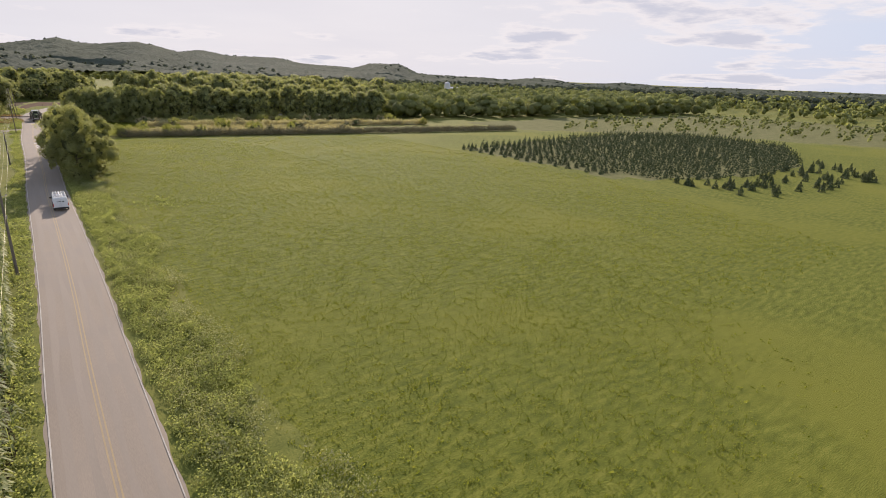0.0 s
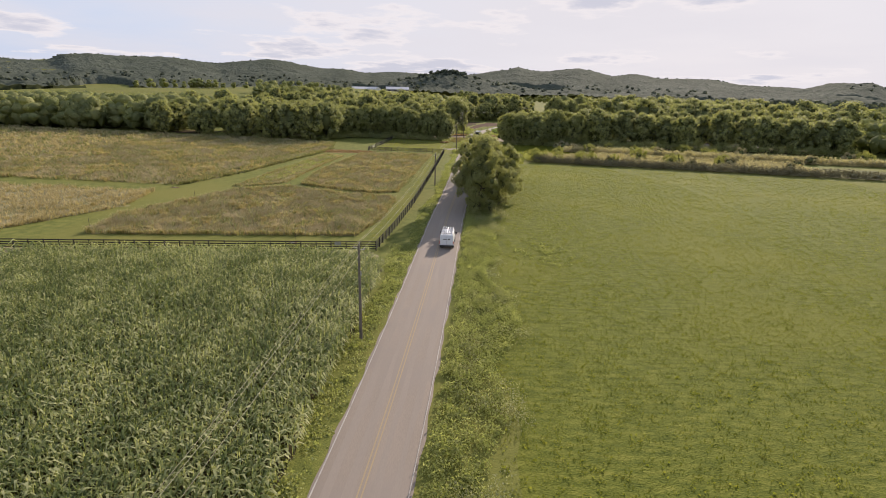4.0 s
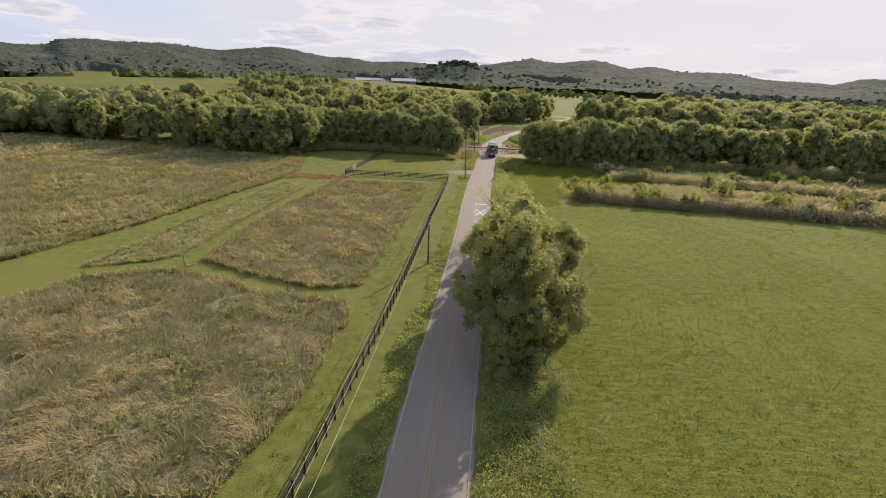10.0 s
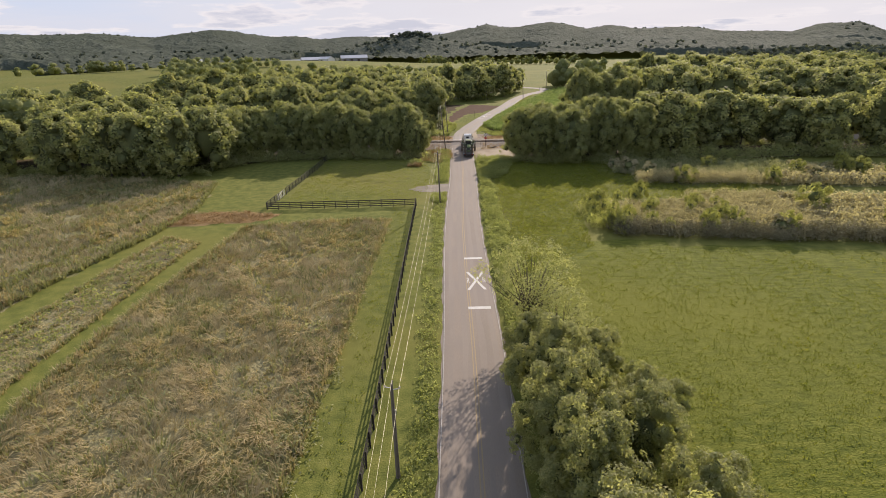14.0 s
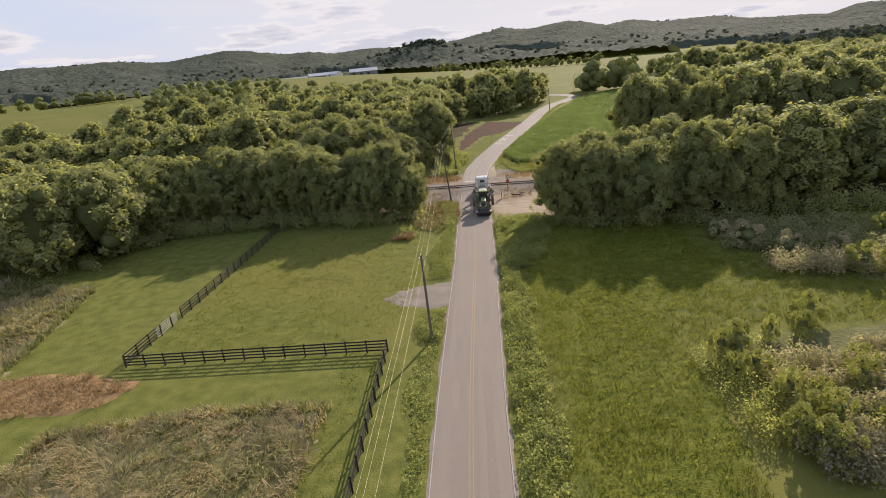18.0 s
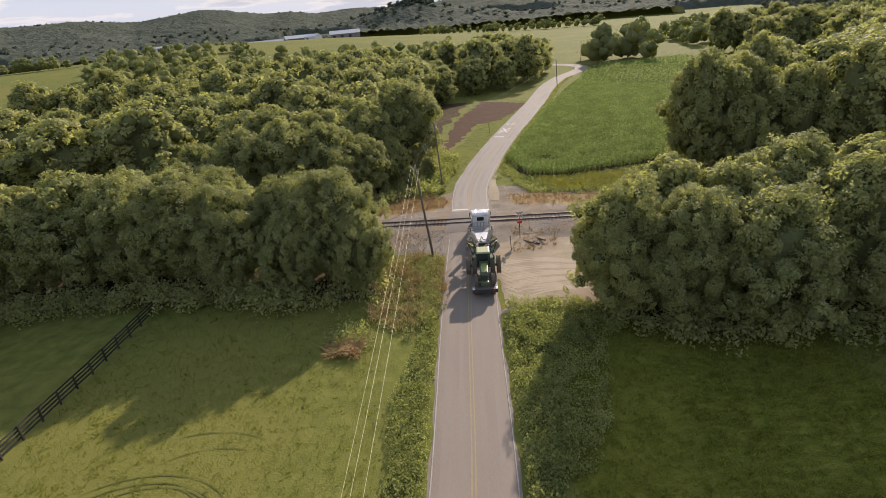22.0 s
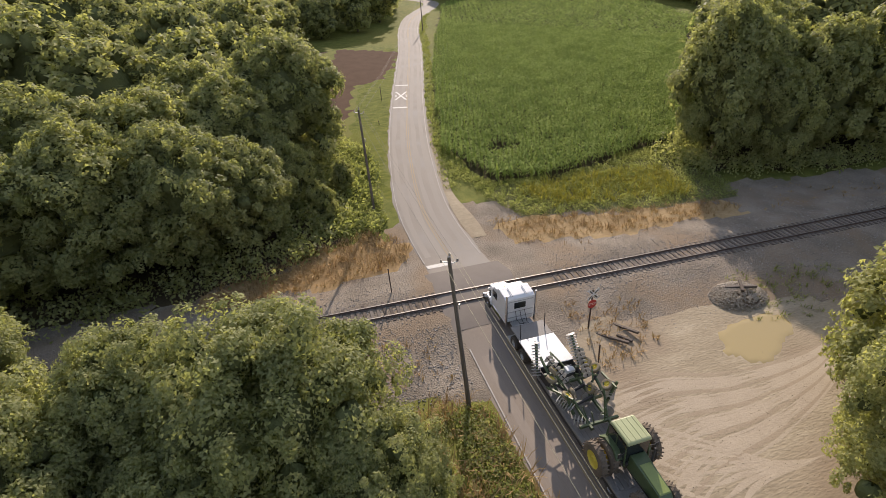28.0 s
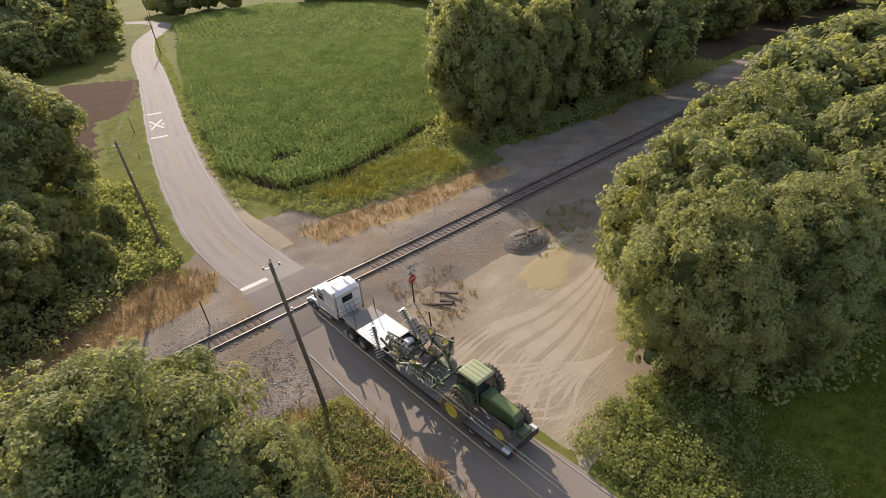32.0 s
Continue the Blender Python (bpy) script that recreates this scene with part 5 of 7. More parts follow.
for name, poly, per, tall, words in (("hay_tufts", [(6.9, -5), (7.0, 60), (7.6, 112), (13, 132), (13, 172), (24, 181), (48, 176), (60, 150), (60, 20), (40, -5)], 0.9, 0.2, "short uneven tufts in the hay field"), ("paddock_tufts", [(-29, 208), (-5, 207), (-1, 220), (-4, 246), (-28, 250)], 0.9, 0.13, "short tufts in the mown paddock"), ("clearing_tufts", [(11.5, 176), (21, 184), (22.5, 206), (36, 216), (34, 235), (12.5, 240)], 3.4, 0.34, "uneven grass tufts in the clearing"), ("lane_tufts", [(-10.4, 88), (-8.2, 88), (-4.8, 205), (-8.2, 205), (-8.0, 150)], 0.8, 0.12, "short tufts along the fence")):
    x, y = scatter(poly, per)
    ok = wave(x, y, 7.0, 2.0) + wave(x, y, 1.8, 3.0) > rng.uniform(-1.2, 0.8, len(x))
    bushy(name, x[ok], y[ok], tall, 6, 0.15, M_TUFT, words, "grass", 0.32)


def verge(side, y0, y1, inner, outer, per_m, wave_seed):
    """Places for weeds along the road's side."""
    n = int((y1 - y0) * per_m)
    y = rng.uniform(y0, y1, n)
    d = rng.uniform(0, 1, n)
    w = (outer - inner) * (0.8 + 0.35 * wave(y, 0 * y, 9.0, wave_seed))
    return road_x(y) + side * (inner + d * w), y


x, y = verge(1, -6, 119, 3.5, 9.6, 22, 1.0)
bushy("verge_weeds", x, y, 0.95 + 0.45 * wave(x, y, 3.0), 34, 0.14, M_WEED, "tangled green roadside weeds")
x, y = verge(1, -6, 119, 4.6, 11.4, 11, 1.0)
ok = wave(x, y, 3.5, 4.0) > 0
bushy("verge_brambles", x[ok], y[ok], 1.25, 34, 0.12, M_BRAMBLE, "pale grey-green flowering weeds by the road", wide=0.7)
x, y = verge(1, 172, 242, 3.5, 7.2, 19, 2.0)
bushy("verge_weeds", x, y, 0.95 + 0.4 * wave(x, y, 2.5), 22, 0.18, M_WEED, "tangled green roadside weeds")
x, y = verge(1, 222, 244.5, 3.6, 10.5, 26, 2.0)
bushy("verge_weeds", x, y, 1.3 + 0.5 * wave(x, y, 2.5), 40, 0.15, M_WEED, "tall leafy weeds at the wood's corner")
x, y = verge(1, 118, 174, 3.6, 6.4, 14, 2.6)
bushy("verge_weeds", x, y, 1.1, 22, 0.18, M_WEED, "leafy undergrowth beneath the roadside trees")
x, y = verge(-1, -6, 88, 3.3, 6.6, 15, 3.0)
bushy("verge_weeds", x, y, 0.5 + 0.3 * wave(x, y, 3.0), 12, 0.17, M_WEED, "low green weeds between road and corn")
x, y = verge(-1, 88, 205, 3.3, 5.4, 9, 3.6)
bushy("verge_weeds", x, y, 0.4 + 0.25 * wave(x, y, 2.0), 11, 0.17, M_WEED, "low weeds between road and board fence")
x, y = verge(-1, 205, 257, 3.3, 6.0, 20, 4.0)
ok = ~((y > 211.5) & (y < 220.5))
bushy("verge_weeds", x[ok], y[ok], 0.85 + 0.35 * wave(x[ok], y[ok], 2.0), 28, 0.15, M_WEED, "leafy weeds beneath the power line")
x, y = scatter([(-4.5, 243), (-3, 256.5), (2.5, 257.5), (3.4, 244), (1, 238)], 2.6)
bushy("bank_weeds", x, y, 0.9 + 0.3 * wave(x, y, 1.6), 14, 0.2, M_MEADOW_GREEN, "olive weeds on the bank by the tracks")
x, y = scatter([(10.2, 235), (19, 237.5), (20, 243.5), (14, 244.3), (9.6, 242.5)], 4.0)
bushy("verge_weeds", x, y, 1.2 + 0.4 * wave(x, y, 2.0), 40, 0.17, M_WEED, "tall leafy weeds beside the dirt yard")
rough("bank_grass", [(-4.5, 243), (-3, 257.5), (3.0, 258.5), (3.6, 246), (1, 240)], 3.0, 0.85, 7, 0.05, M_DRY, "dry tawny grass on the bank by the tracks", 0.7, 0.3)
x, y = scatter([(15.6, 283.5), (17.2, 278.8), (27.5, 276), (40, 273.8), (44, 283), (50, 290.5), (37, 288), (24, 285.6), (17.6, 287.6), (14.8, 298), (13.6, 294), (15.2, 287)], 4.0)
bushy("field_edge_weeds", x, y, 0.9, 26, 0.15, M_WEED, "yellow-green weeds between tracks and young corn")
rough("field_edge_grass", [(19, 284.0), (21, 279.4), (36, 276), (38, 284), (24, 285.6)], 6.0, 0.9, 6, 0.06, material("goldenrod", ((0.17, 0.17, 0.03), (0.27, 0.25, 0.04), (0.36, 0.32, 0.06)), 0.3, 3.0, 0.9, 0, leafy=0.35, random_from="island"), "yellow flowering weeds at the corn's edge", 0.6, 0.3)
rough("bank_grass", [(13.2, 279.6), (20, 277.6), (38, 274), (38.5, 271), (26, 271.8), (14.0, 274.2)], 4.0, 0.5, 6, 0.05, M_DRY, "dry reddish grass on the bank by the tracks", 0.8, 0.3)
rough("bank_grass", [(-14, 277), (-9, 278.4), (1.5, 282), (4.4, 279), (3.4, 274.9), (-4, 273.6), (-14, 273.6)], 5.5, 0.6, 6, 0.05, M_DRY, "dry reddish grass on the bank by the tracks", 0.8, 0.3)
x, y = scatter([(-7, 282), (3, 280.5), (6.5, 296), (6.4, 306), (2, 311), (-6, 300)], 2.5)
ok = off_road(x, y, 4.2)
bushy("wood_edge_weeds", x[ok], y[ok], 1.5 + 0.5 * wave(x[ok], y[ok], 2.0), 20, 0.3, M_WEED, "leafy undergrowth at the wood's edge")
x, y = verge(1, 288, 420, 3.5, 5.6, 5, 5.0)
bushy("verge_weeds", x, y, 0.5, 10, 0.22, M_WEED, "low weeds between road and young corn")
rough("dead_grass", [(-50.5, 195.3), (-47, 198.9), (-42, 203.6), (-34.7, 203.4), (-27.5, 200.6), (-29.4, 197.2), (-38, 196.8), (-44.6, 196.0), (-48.7, 193.1)], 6.0, 0.45, 7, 0.05, M_DRY, "reddish dead grass along the fence", 1.1, 0.3)

# undergrowth that closes the foot of the woods
for edge, deep, per, tall in (([(-3.8, 249), (-12, 248)], 4.0, 6, 2.2), ([(-12, 248), (-30, 251), (-46, 250), (-56, 241)], 4.0, 9, 3.2), ([(-42, 277.6), (-20, 277.6), (-5, 280.6), (-1.5, 287), (0, 300), (1.5, 312)], 4.5, 5, 2.4), ([(18.5, 241), (24, 236.5), (40, 235.5)], 3.5, 6, 2.6), ([(40, 235.5), (60, 235), (85, 233.5), (150, 226)], 3.5, 6, 3.8), ([(27, 249.6), (34, 251), (45, 251), (85, 251)], 3.0, 5, 2.0), ([(43, 288), (42, 281), (52, 277), (70, 274.5), (95, 272)], 3.5, 6, 2.8), ([(46, 289.5), (56, 298), (68, 314), (90, 338)], 3.0, 4, 2.2), ([(-52, 235), (-110, 246)], 4.0, 3, 2.4)):
    for a, b in zip(edge, edge[1:]):
        n = int(math.dist(a, b) * per)
        f = rng.uniform(0, 1, n)
        x, y = a[0] + (b[0] - a[0]) * f + rng.normal(0, deep / 3, n), a[1] + (b[1] - a[1]) * f + rng.normal(0, deep / 3, n)
        bushy("undergrowth", x, y, tall * (1 + 0.3 * wave(x, y, 3.0)), 40, 0.3, M_LEAF, "dark leafy undergrowth at the foot of a wood", "undergrowth", 0.9)
x, y = rng.normal(15.8, 2.2, 70), rng.normal(87.5, 3.0, 70)
bushy("field_weeds", x, y, 0.45, 12, 0.22, M_WEED, "pale weed patch left standing in the hay field")

# brush pile in the paddock
x, y = rng.normal(-5.6, 1.1, 60), rng.normal(239.8, 0.9, 60)
bushy("brush_pile", x, y, 1.7, 16, 0.22, M_WEED, "overgrown brush pile with green shoots", "brush", 0.5)
rough("brush_sticks", [(-7.4, 237.2), (-4.2, 237.0), (-4.0, 239.6), (-7.2, 239.8)], 9.0, 0.8, 8, 0.06, M_DRY, "dead brown branches of a brush pile", 1.2, 0.3)

# ---- overgrown nursery rows ----
ROW_SLOPE = -0.2


def shrub_row(x0, x1, y0, deep, tall, per_m, words, mat=M_GREY, fine=(34, 0.33)):
    n = int((x1 - x0) * per_m)
    x = rng.uniform(x0, x1, n)
    y = y0 + ROW_SLOPE * (x - 22) + rng.uniform(-0.5, 0.5, n) * deep + 0.4 * wave(x, 0 * x, 5.0)
    bushy("shrub_row", x, y, tall * (1 + 0.16 * wave(x, y, 3.5)), fine[0], fine[1], mat, words, "shrubs", min(0.8, 0.3 * deep + 0.25))


shrub_row(25.0, 60, 186.2, 3.0, 2.8, 11.0, "dense clipped row of grey-green shrubs, front shade painted in", M_HEDGE, (75, 0.2))
shrub_row(60, 170, 186.2, 3.0, 2.8, 7.0, "dense clipped row of grey-green shrubs, front shade painted in", M_HEDGE, (30, 0.42))
for k, y0 in enumerate((188.4, 191.4, 194.4, 197.4, 200.4, 203.4, 206.4)):
    west = 26 + 0.5 * k + (8.0 if y0 > 200 else 0) + (6.0 if y0 > 203 else 0)
    shrub_row(west, 56, y0 + 0.6, 1.0, 2.1, 9.0, "low dense row of tan-topped nursery shrubs", M_GREY, (55, 0.19))
    shrub_row(56, 105, y0 + 0.6, 1.0, 2.0, 5.0, "low dense row of tan-topped nursery shrubs", M_GREY, (34, 0.33))
shrub_row(39.0, 62, 219.4, 3.6, 2.8, 11.0, "dense clipped row of tan-topped shrubs", M_GREY, (70, 0.21))
shrub_row(62, 150, 219.4, 3.6, 2.8, 7.0, "dense clipped row of tan-topped shrubs", M_GREY, (30, 0.42))
for k, y0 in enumerate((227.0, 231.0, 235.0)):
    shrub_row(37.0 + k, 75, y0, 2.8, 2.1, 6.0, "tall row of dull grey-green nursery shrubs", M_BRAMBLE, (40, 0.25))
    shrub_row(75, 125, y0, 1.2, 1.4, 3.6, "low row of grey-green nursery shrubs")
for _ in range(26):
    x = 24.0 + abs(rng.normal(0, 8.5))
    y = min(rng.uniform(185.5, 206) + ROW_SLOPE * (x - 22), 198.0 + 0.45 * (x - 23.5))
    plant_tree(T_BUSH if rng.uniform() < 0.95 else T_GREYBUSH, x, y, rng.uniform(0.6, 1.05), rng.uniform(0.55, 0.9), "leafy sapling or shrub growing among nursery rows", "saplings among the shrub rows")
for _ in range(40):
    x = rng.uniform(38, 150)
    y = rng.choice([rng.uniform(187, 206), rng.uniform(217, 234)]) + ROW_SLOPE * (x - 22)
    plant_tree(T_BUSH if rng.uniform() < 0.6 else T_GREYBUSH, x, y, rng.uniform(0.7, 1.35), rng.uniform(0.7, 1.1), "leafy sapling or shrub growing among nursery rows", "saplings among the shrub rows")

x, y = rng.uniform(23.0, 33.0, 330), rng.uniform(187.5, 206, 330)
ok = (x - 22.5) / 12 < rng.uniform(0.1, 0.9, 330)
y = y + ROW_SLOPE * (x - 22)
ok &= y < 198.5 + 0.45 * (x - 23.5)
bushy("sapling_thicket", x[ok], y[ok], 2.1 + 0.5 * wave(x[ok], y[ok], 3.0), 70, 0.16, M_SAPLING, "yellow-green sapling thicket at the end of shrub rows", "thicket", 0.8)

# ---- tree nursery of small conifers ----
def conifer_mesh(seed, tall=1.9, rad=0.75, tiers=9, per=26):
    g = np.random.default_rng(seed)
    C, D, S = [], [], []
    for k in range(tiers):
        f = k / (tiers - 1)
        r, z = rad * (1 - f) ** 0.8 + 0.04, 0.1 + f * (tall - 0.1)
        m = max(5, int(per * (1 - 0.75 * f)))
        a = g.uniform(0, 2 * np.pi, m)
        q = r * g.uniform(0.55, 1.08, m)
        C.append(np.stack([np.cos(a) * q, np.sin(a) * q, z + g.uniform(-0.08, 0.08, m)], -1))
        D.append(np.stack([np.cos(a), np.sin(a), 0.5 + 0 * a], -1))
        S.append(np.full(m, 0.34 - 0.12 * f))
    return np.concatenate(C), np.concatenate(D), np.concatenate(S)


def conifer_proto():
    ob = thing("conifer", label="small dark green cone-shaped conifer in a nursery row", category="conifer", group="nursery conifers")
    c, d, s = conifer_mesh(3)
    link_np("needles", *leaves(c, d, s, 0.4), M_PINE, ob)
    bm = bmesh.new()
    rod(bm, (0, 0, -0.1), (0, 0, 1.75), 0.05, 0.015, 6)
    part("trunk", bm, M_BARK, ob)
    return ob


T_CONIFER = conifer_proto()
NURSERY = [(108, 120), (106, 92), (106, 62), (118, 52), (140, 46), (172, 44), (230, 70), (236, 108), (204, 128), (150, 124)]
SPARSE = [(112, 56), (111, 34), (132, 28), (170, 24), (190, 46), (140, 46)]
for _ in range(150):
    x, y = rng.uniform(110, 190), rng.uniform(24, 56)
    if inside(SPARSE, np.array([x]), np.array([y]))[0]:
        ob = copy_thing(T_CONIFER, pose(x, y, 0, 0, 0, rng.uniform(0, 360)) @ Matrix.Diagonal((1, 1, rng.uniform(0.8, 1.25), 1)))
for row in range(12):
    y = 118 - row * 4.6
    for i in range(3):
        x = 107.5 + i * 2.6 + rng.uniform(-0.3, 0.3) + 0.1 * row
        copy_thing(T_CONIFER, pose(x, y + rng.uniform(-1, 1), 0, 0, 0, rng.uniform(0, 360)))
C0, D0, S0 = conifer_mesh(5, 2.0, 0.8, 6, 11)
X, Y = np.meshgrid(np.arange(116, 238, 2.5), np.arange(40, 130, 2.3))
X, Y = (X + rng.normal(0, 0.25, X.shape)).ravel(), (Y + rng.normal(0, 0.25, Y.shape)).ravel()
ok = inside(NURSERY, X, Y) & (rng.uniform(size=X.shape) > 0.1) & ~((Y < 56) & inside(SPARSE, X, Y))
X, Y = X[ok], Y[ok]
k = len(C0)
c = np.repeat(np.stack([X, Y, 0 * X], -1), k, 0) + np.tile(C0, (len(X), 1)) * np.repeat(rng.uniform(0.8, 1.2, len(X)), k)[:, None]
tagged(link_np("conifer_rows", *leaves(c, np.tile(D0, (len(X), 1)), np.tile(S0, len(X)) * 1.5, 0.4), M_PINE), "dense rows of small dark conifers", "conifers", kind="stuff")
sheet("nursery_ground", NURSERY, 3.0, 0.04, M_ROUGH, "rough grass between nursery conifers", "field", 0.8, 4.0)
for ob in [T_CONIFER] + protos:
    for o in [*ob.children_recursive, ob]:
        bpy.data.objects.remove(o)

# ---- board fences ----
def fence(name, line, label, gate_at=None):
    """Posts with four boards a bay along a line of corners."""
    ob = thing(name, label=label, category="fence")
    pts = [Vector((*p, 0)) for p in line]
    post_me, made = None, []
    for a, b in zip(pts, pts[1:]):
        n = max(1, round((b - a).length / 2.0))
        ang = math.atan2(b.y - a.y, b.x - a.x)
        step = (b - a) / n
        L = step.length
        bm = bmesh.new()
        box(bm, (0, 0, 0), (L + 0.02, 0.03, 0.145), bevel=0.006)
        me = bpy.data.meshes.new("board")
        bm.to_mesh(me)
        bm.free()
        me.materials.append(M_BOARD)
        side = Vector((-math.sin(ang), math.cos(ang), 0)) * 0.085
        for i in range(n + 1):
            p = a + step * i
            if i < n or b is pts[-1]:
                if post_me is None:
                    bm = bmesh.new()
                    box(bm, (0, 0, 0.62), (0.13, 0.13, 1.55), bevel=0.012, taper=(0.9, 0.9))
                    post_me = bpy.data.meshes.new("post")
                    bm.to_mesh(post_me)
                    bm.free()
                    post_me.materials.append(M_BOARD)
                o = new("post", post_me)
                o.parent = ob
                o.matrix_basis = pose(p.x, p.y, float(land(p.x, p.y)), rng.normal(0, 0.8), rng.normal(0, 0.8), math.degrees(ang))
            if i < n:
                q = p + step / 2
                if gate_at and (q - Vector((*gate_at, 0))).length < 2.1:
                    continue
                z = float(land(q.x, q.y))
                for k in range(4):
                    o = new("board", me)
                    o.parent = ob
                    o.matrix_basis = pose(q.x + side.x, q.y + side.y, z + 0.28 + 0.33 * k + rng.normal(0, 0.008), 0, rng.normal(0, 0.35), math.degrees(ang))
    return ob


fence("board_fence", [(-84, 78.9), (-30.5, 83.7), (-8.0, 86.0)], "dark brown four-board fence along the corn field")
fence("board_fence", [(-8.0, 86.0), (-7.0, 98.0), (-5.9, 118.5), (-5.2, 147.7), (-4.15, 203.6)], "dark brown four-board fence along the road")
fence("board_fence", [(-4.15, 203.6), (-30.7, 204.2)], "dark brown four-board fence across the paddock's end")
fence("board_fence", [(-30.7, 204.2), (-29.9, 217.0), (-28.6, 237.5), (-28.0, 262)], "dark weathered four-board fence into the wood", (-30.2, 211.9))
M_GALV = material("galvanised_steel", ((0.38, 0.38, 0.37), (0.52, 0.52, 0.5)), 2.0, 15.0, 0.45, 0.05, metal=0.7)
gate = thing("farm_gate", (-30.22, 211.9, 0), 86.4, "pale galvanised tube farm gate, closed, in a board fence", "gate")
for k in range(5):
    bm = bmesh.new()
    rod(bm, (-2, 0, 0.25 + 0.26 * k), (2, 0, 0.25 + 0.26 * k), 0.03)
    part("rail", bm, M_GALV, gate)
for x in (-2, 0, 2):
    bm = bmesh.new()
    rod(bm, (x, 0.01, 0.2), (x, 0.01, 1.33), 0.032)
    part("upright", bm, M_GALV, gate)
sign = thing("fence_sign", (-13.2, 85.35, 0), 5, "blank pale grey metal sign on the fence", "sign")
bm = bmesh.new()
box(bm, (0, 0, 1.05), (0.85, 0.02, 0.5), bevel=0.005)
part("plate", bm, M_GALV, sign)
bm = bmesh.new()
box(bm, (0, 0.03, 1.05), (0.9, 0.03, 0.06))
part("bracket", bm, M_BOARD, sign)

# ---- power line ----
M_GLASS_INS = material("insulator_porcelain", ((0.20, 0.17, 0.14), (0.28, 0.25, 0.21)), 3.0, 10.0, 0.3, 0)
ARMS = ((-0.42, 0.02), (0.05, 0.32), (0.48, -0.12))
POLES = [(-6.5, 2.0, 9.0, 0.0), (-4.7, 58.4, 9.0, 0.0), (-3.2, 139.0, 7.2, 0.0), (0.1, 205.3, 9.1, -0.2), (2.05, 257.3, 11.4, -1.1), (3.2, 286.8, 10.9, -0.5), (43.2, 390.4, 9.6, -0.4), (70.0, 470.0, 9.5, 0.0)]
pole_tops = []
for x, y, h, lean in POLES:
    z = float(land(x, y))
    ob = thing("utility_pole", (x, y, z), 0, "weathered grey-brown wooden utility pole" + (", leaning" if abs(lean) > 0.3 else " beside the road"), "utility pole", "poles of the power line")
    bm = bmesh.new()
    tube(bm, [Vector((lean * k / 5, 0, h * k / 5 - (0.3 if k == 0 else 0))) for k in range(6)], [0.15 - 0.011 * k for k in range(6)], 10)
    pole = part("pole", bm, M_POLE, ob)
    tops = []
    for dx, dz in ARMS:
        bm = bmesh.new()
        tz = h + dz - 0.25
        rod(bm, (lean * tz / h, 0, tz - 0.08), (lean + dx, 0, tz), 0.03, 0.03, 6)
        br = part("bracket", bm, M_GALV, ob)
        bm = bmesh.new()
        lathe(bm, ((0, 0.03), (0.03, 0.07), (0.07, 0.05), (0.1, 0.075), (0.14, 0.05), (0.17, 0.03)), (lean + dx, 0, tz), "Z", 10)
        part("insulator", bm, M_GLASS_INS, br)
        tops.append(Vector((x + lean + dx, y, z + tz + 0.17)))
    bm = bmesh.new()
    rod(bm, (lean * 0.7 + 0.16, -0.14, h * 0.7), (lean * 0.7 + 0.16, -0.14, h * 0.7 + 0.35), 0.05, 0.05, 6)
    part("cable_guard", bm, M_GALV, ob)
    pole_tops.append(tops)
# a darker, less metallic cable colour for the northern spans
M_WIRE_DULL = material("dull_dark_cable", ((0.12, 0.11, 0.09), (0.17, 0.155, 0.13)), 1.0, 5.0, 0.7, 0, metal=0.2)
for span, (tops, nexts) in enumerate(zip(pole_tops, pole_tops[1:])):
    for a, b in zip(tops, nexts):
        bm = bmesh.new()
        n, sag = 18, 0.0009 * (b - a).length ** 1.85 / 3
        p = [a.lerp(b, i / n) - Vector((0, 0, 4 * sag * (i / n) * (1 - i / n))) for i in range(n + 1)]
        tube(bm, p, [0.009 if span < 4 else 0.007] * len(p), 5)
        tagged(part("power_cable", bm, M_WIRE if span < 4 else M_WIRE_DULL), "thin pale power cable sagging between wooden poles", "cable", "cables of the power line")

# ---- railway ----
track = thing("railway_track", (9, TRACK_Y, 0), math.degrees(math.atan(TRACK_SLOPE)), "single standard-gauge railway track on stone ballast", "railway")
TRACK_L, TRACK_R = -75.0, 118.0


def track_top(s):
    a = math.atan(TRACK_SLOPE)
    return float(land(9 + s * math.cos(a), TRACK_Y + s * math.sin(a)))


for side in (-0.75, 0.75):
    bm = bmesh.new()
    profile = [(-0.07, 0.0), (0.07, 0.0), (0.07, 0.02), (0.012, 0.05), (0.012, 0.12), (0.036, 0.13), (0.036, 0.165), (-0.036, 0.165), (-0.036, 0.13), (-0.012, 0.12), (-0.012, 0.05), (-0.07, 0.02)]
    rings = []
    for s in np.arange(TRACK_L, TRACK_R + 0.1, 4.0):
        z = track_top(s) + 0.06
        rings.append([bm.verts.new((s, side + u, z + v)) for u, v in profile])
    for p, q in zip(rings, rings[1:]):
        for i in range(len(profile)):
            bm.faces.new((p[i], p[(i + 1) % 12], q[(i + 1) % 12], q[i]))
    rail = part("rail", bm, M_STEEL, track)
    bm = bmesh.new()
    for s in np.arange(TRACK_L, TRACK_R - 4.0 + 0.1, 4.0):
        z0, z1 = track_top(s) + 0.228, track_top(s + 4.0) + 0.228
        vs = [bm.verts.new(c) for c in ((s, side - 0.033, z0), (s + 4, side - 0.033, z1), (s + 4, side + 0.033, z1), (s, side + 0.033, z0))]
        bm.faces.new(vs)
    part("rail_head", bm, M_SHINE, rail, "bright worn running surface")
bm = bmesh.new()
box(bm, (0, 0, 0), (0.23, 2.6, 0.17), bevel=0.012)
tie_me = bpy.data.meshes.new("tie")
bm.to_mesh(tie_me)
bm.free()
tie_me.materials.append(M_TIE)
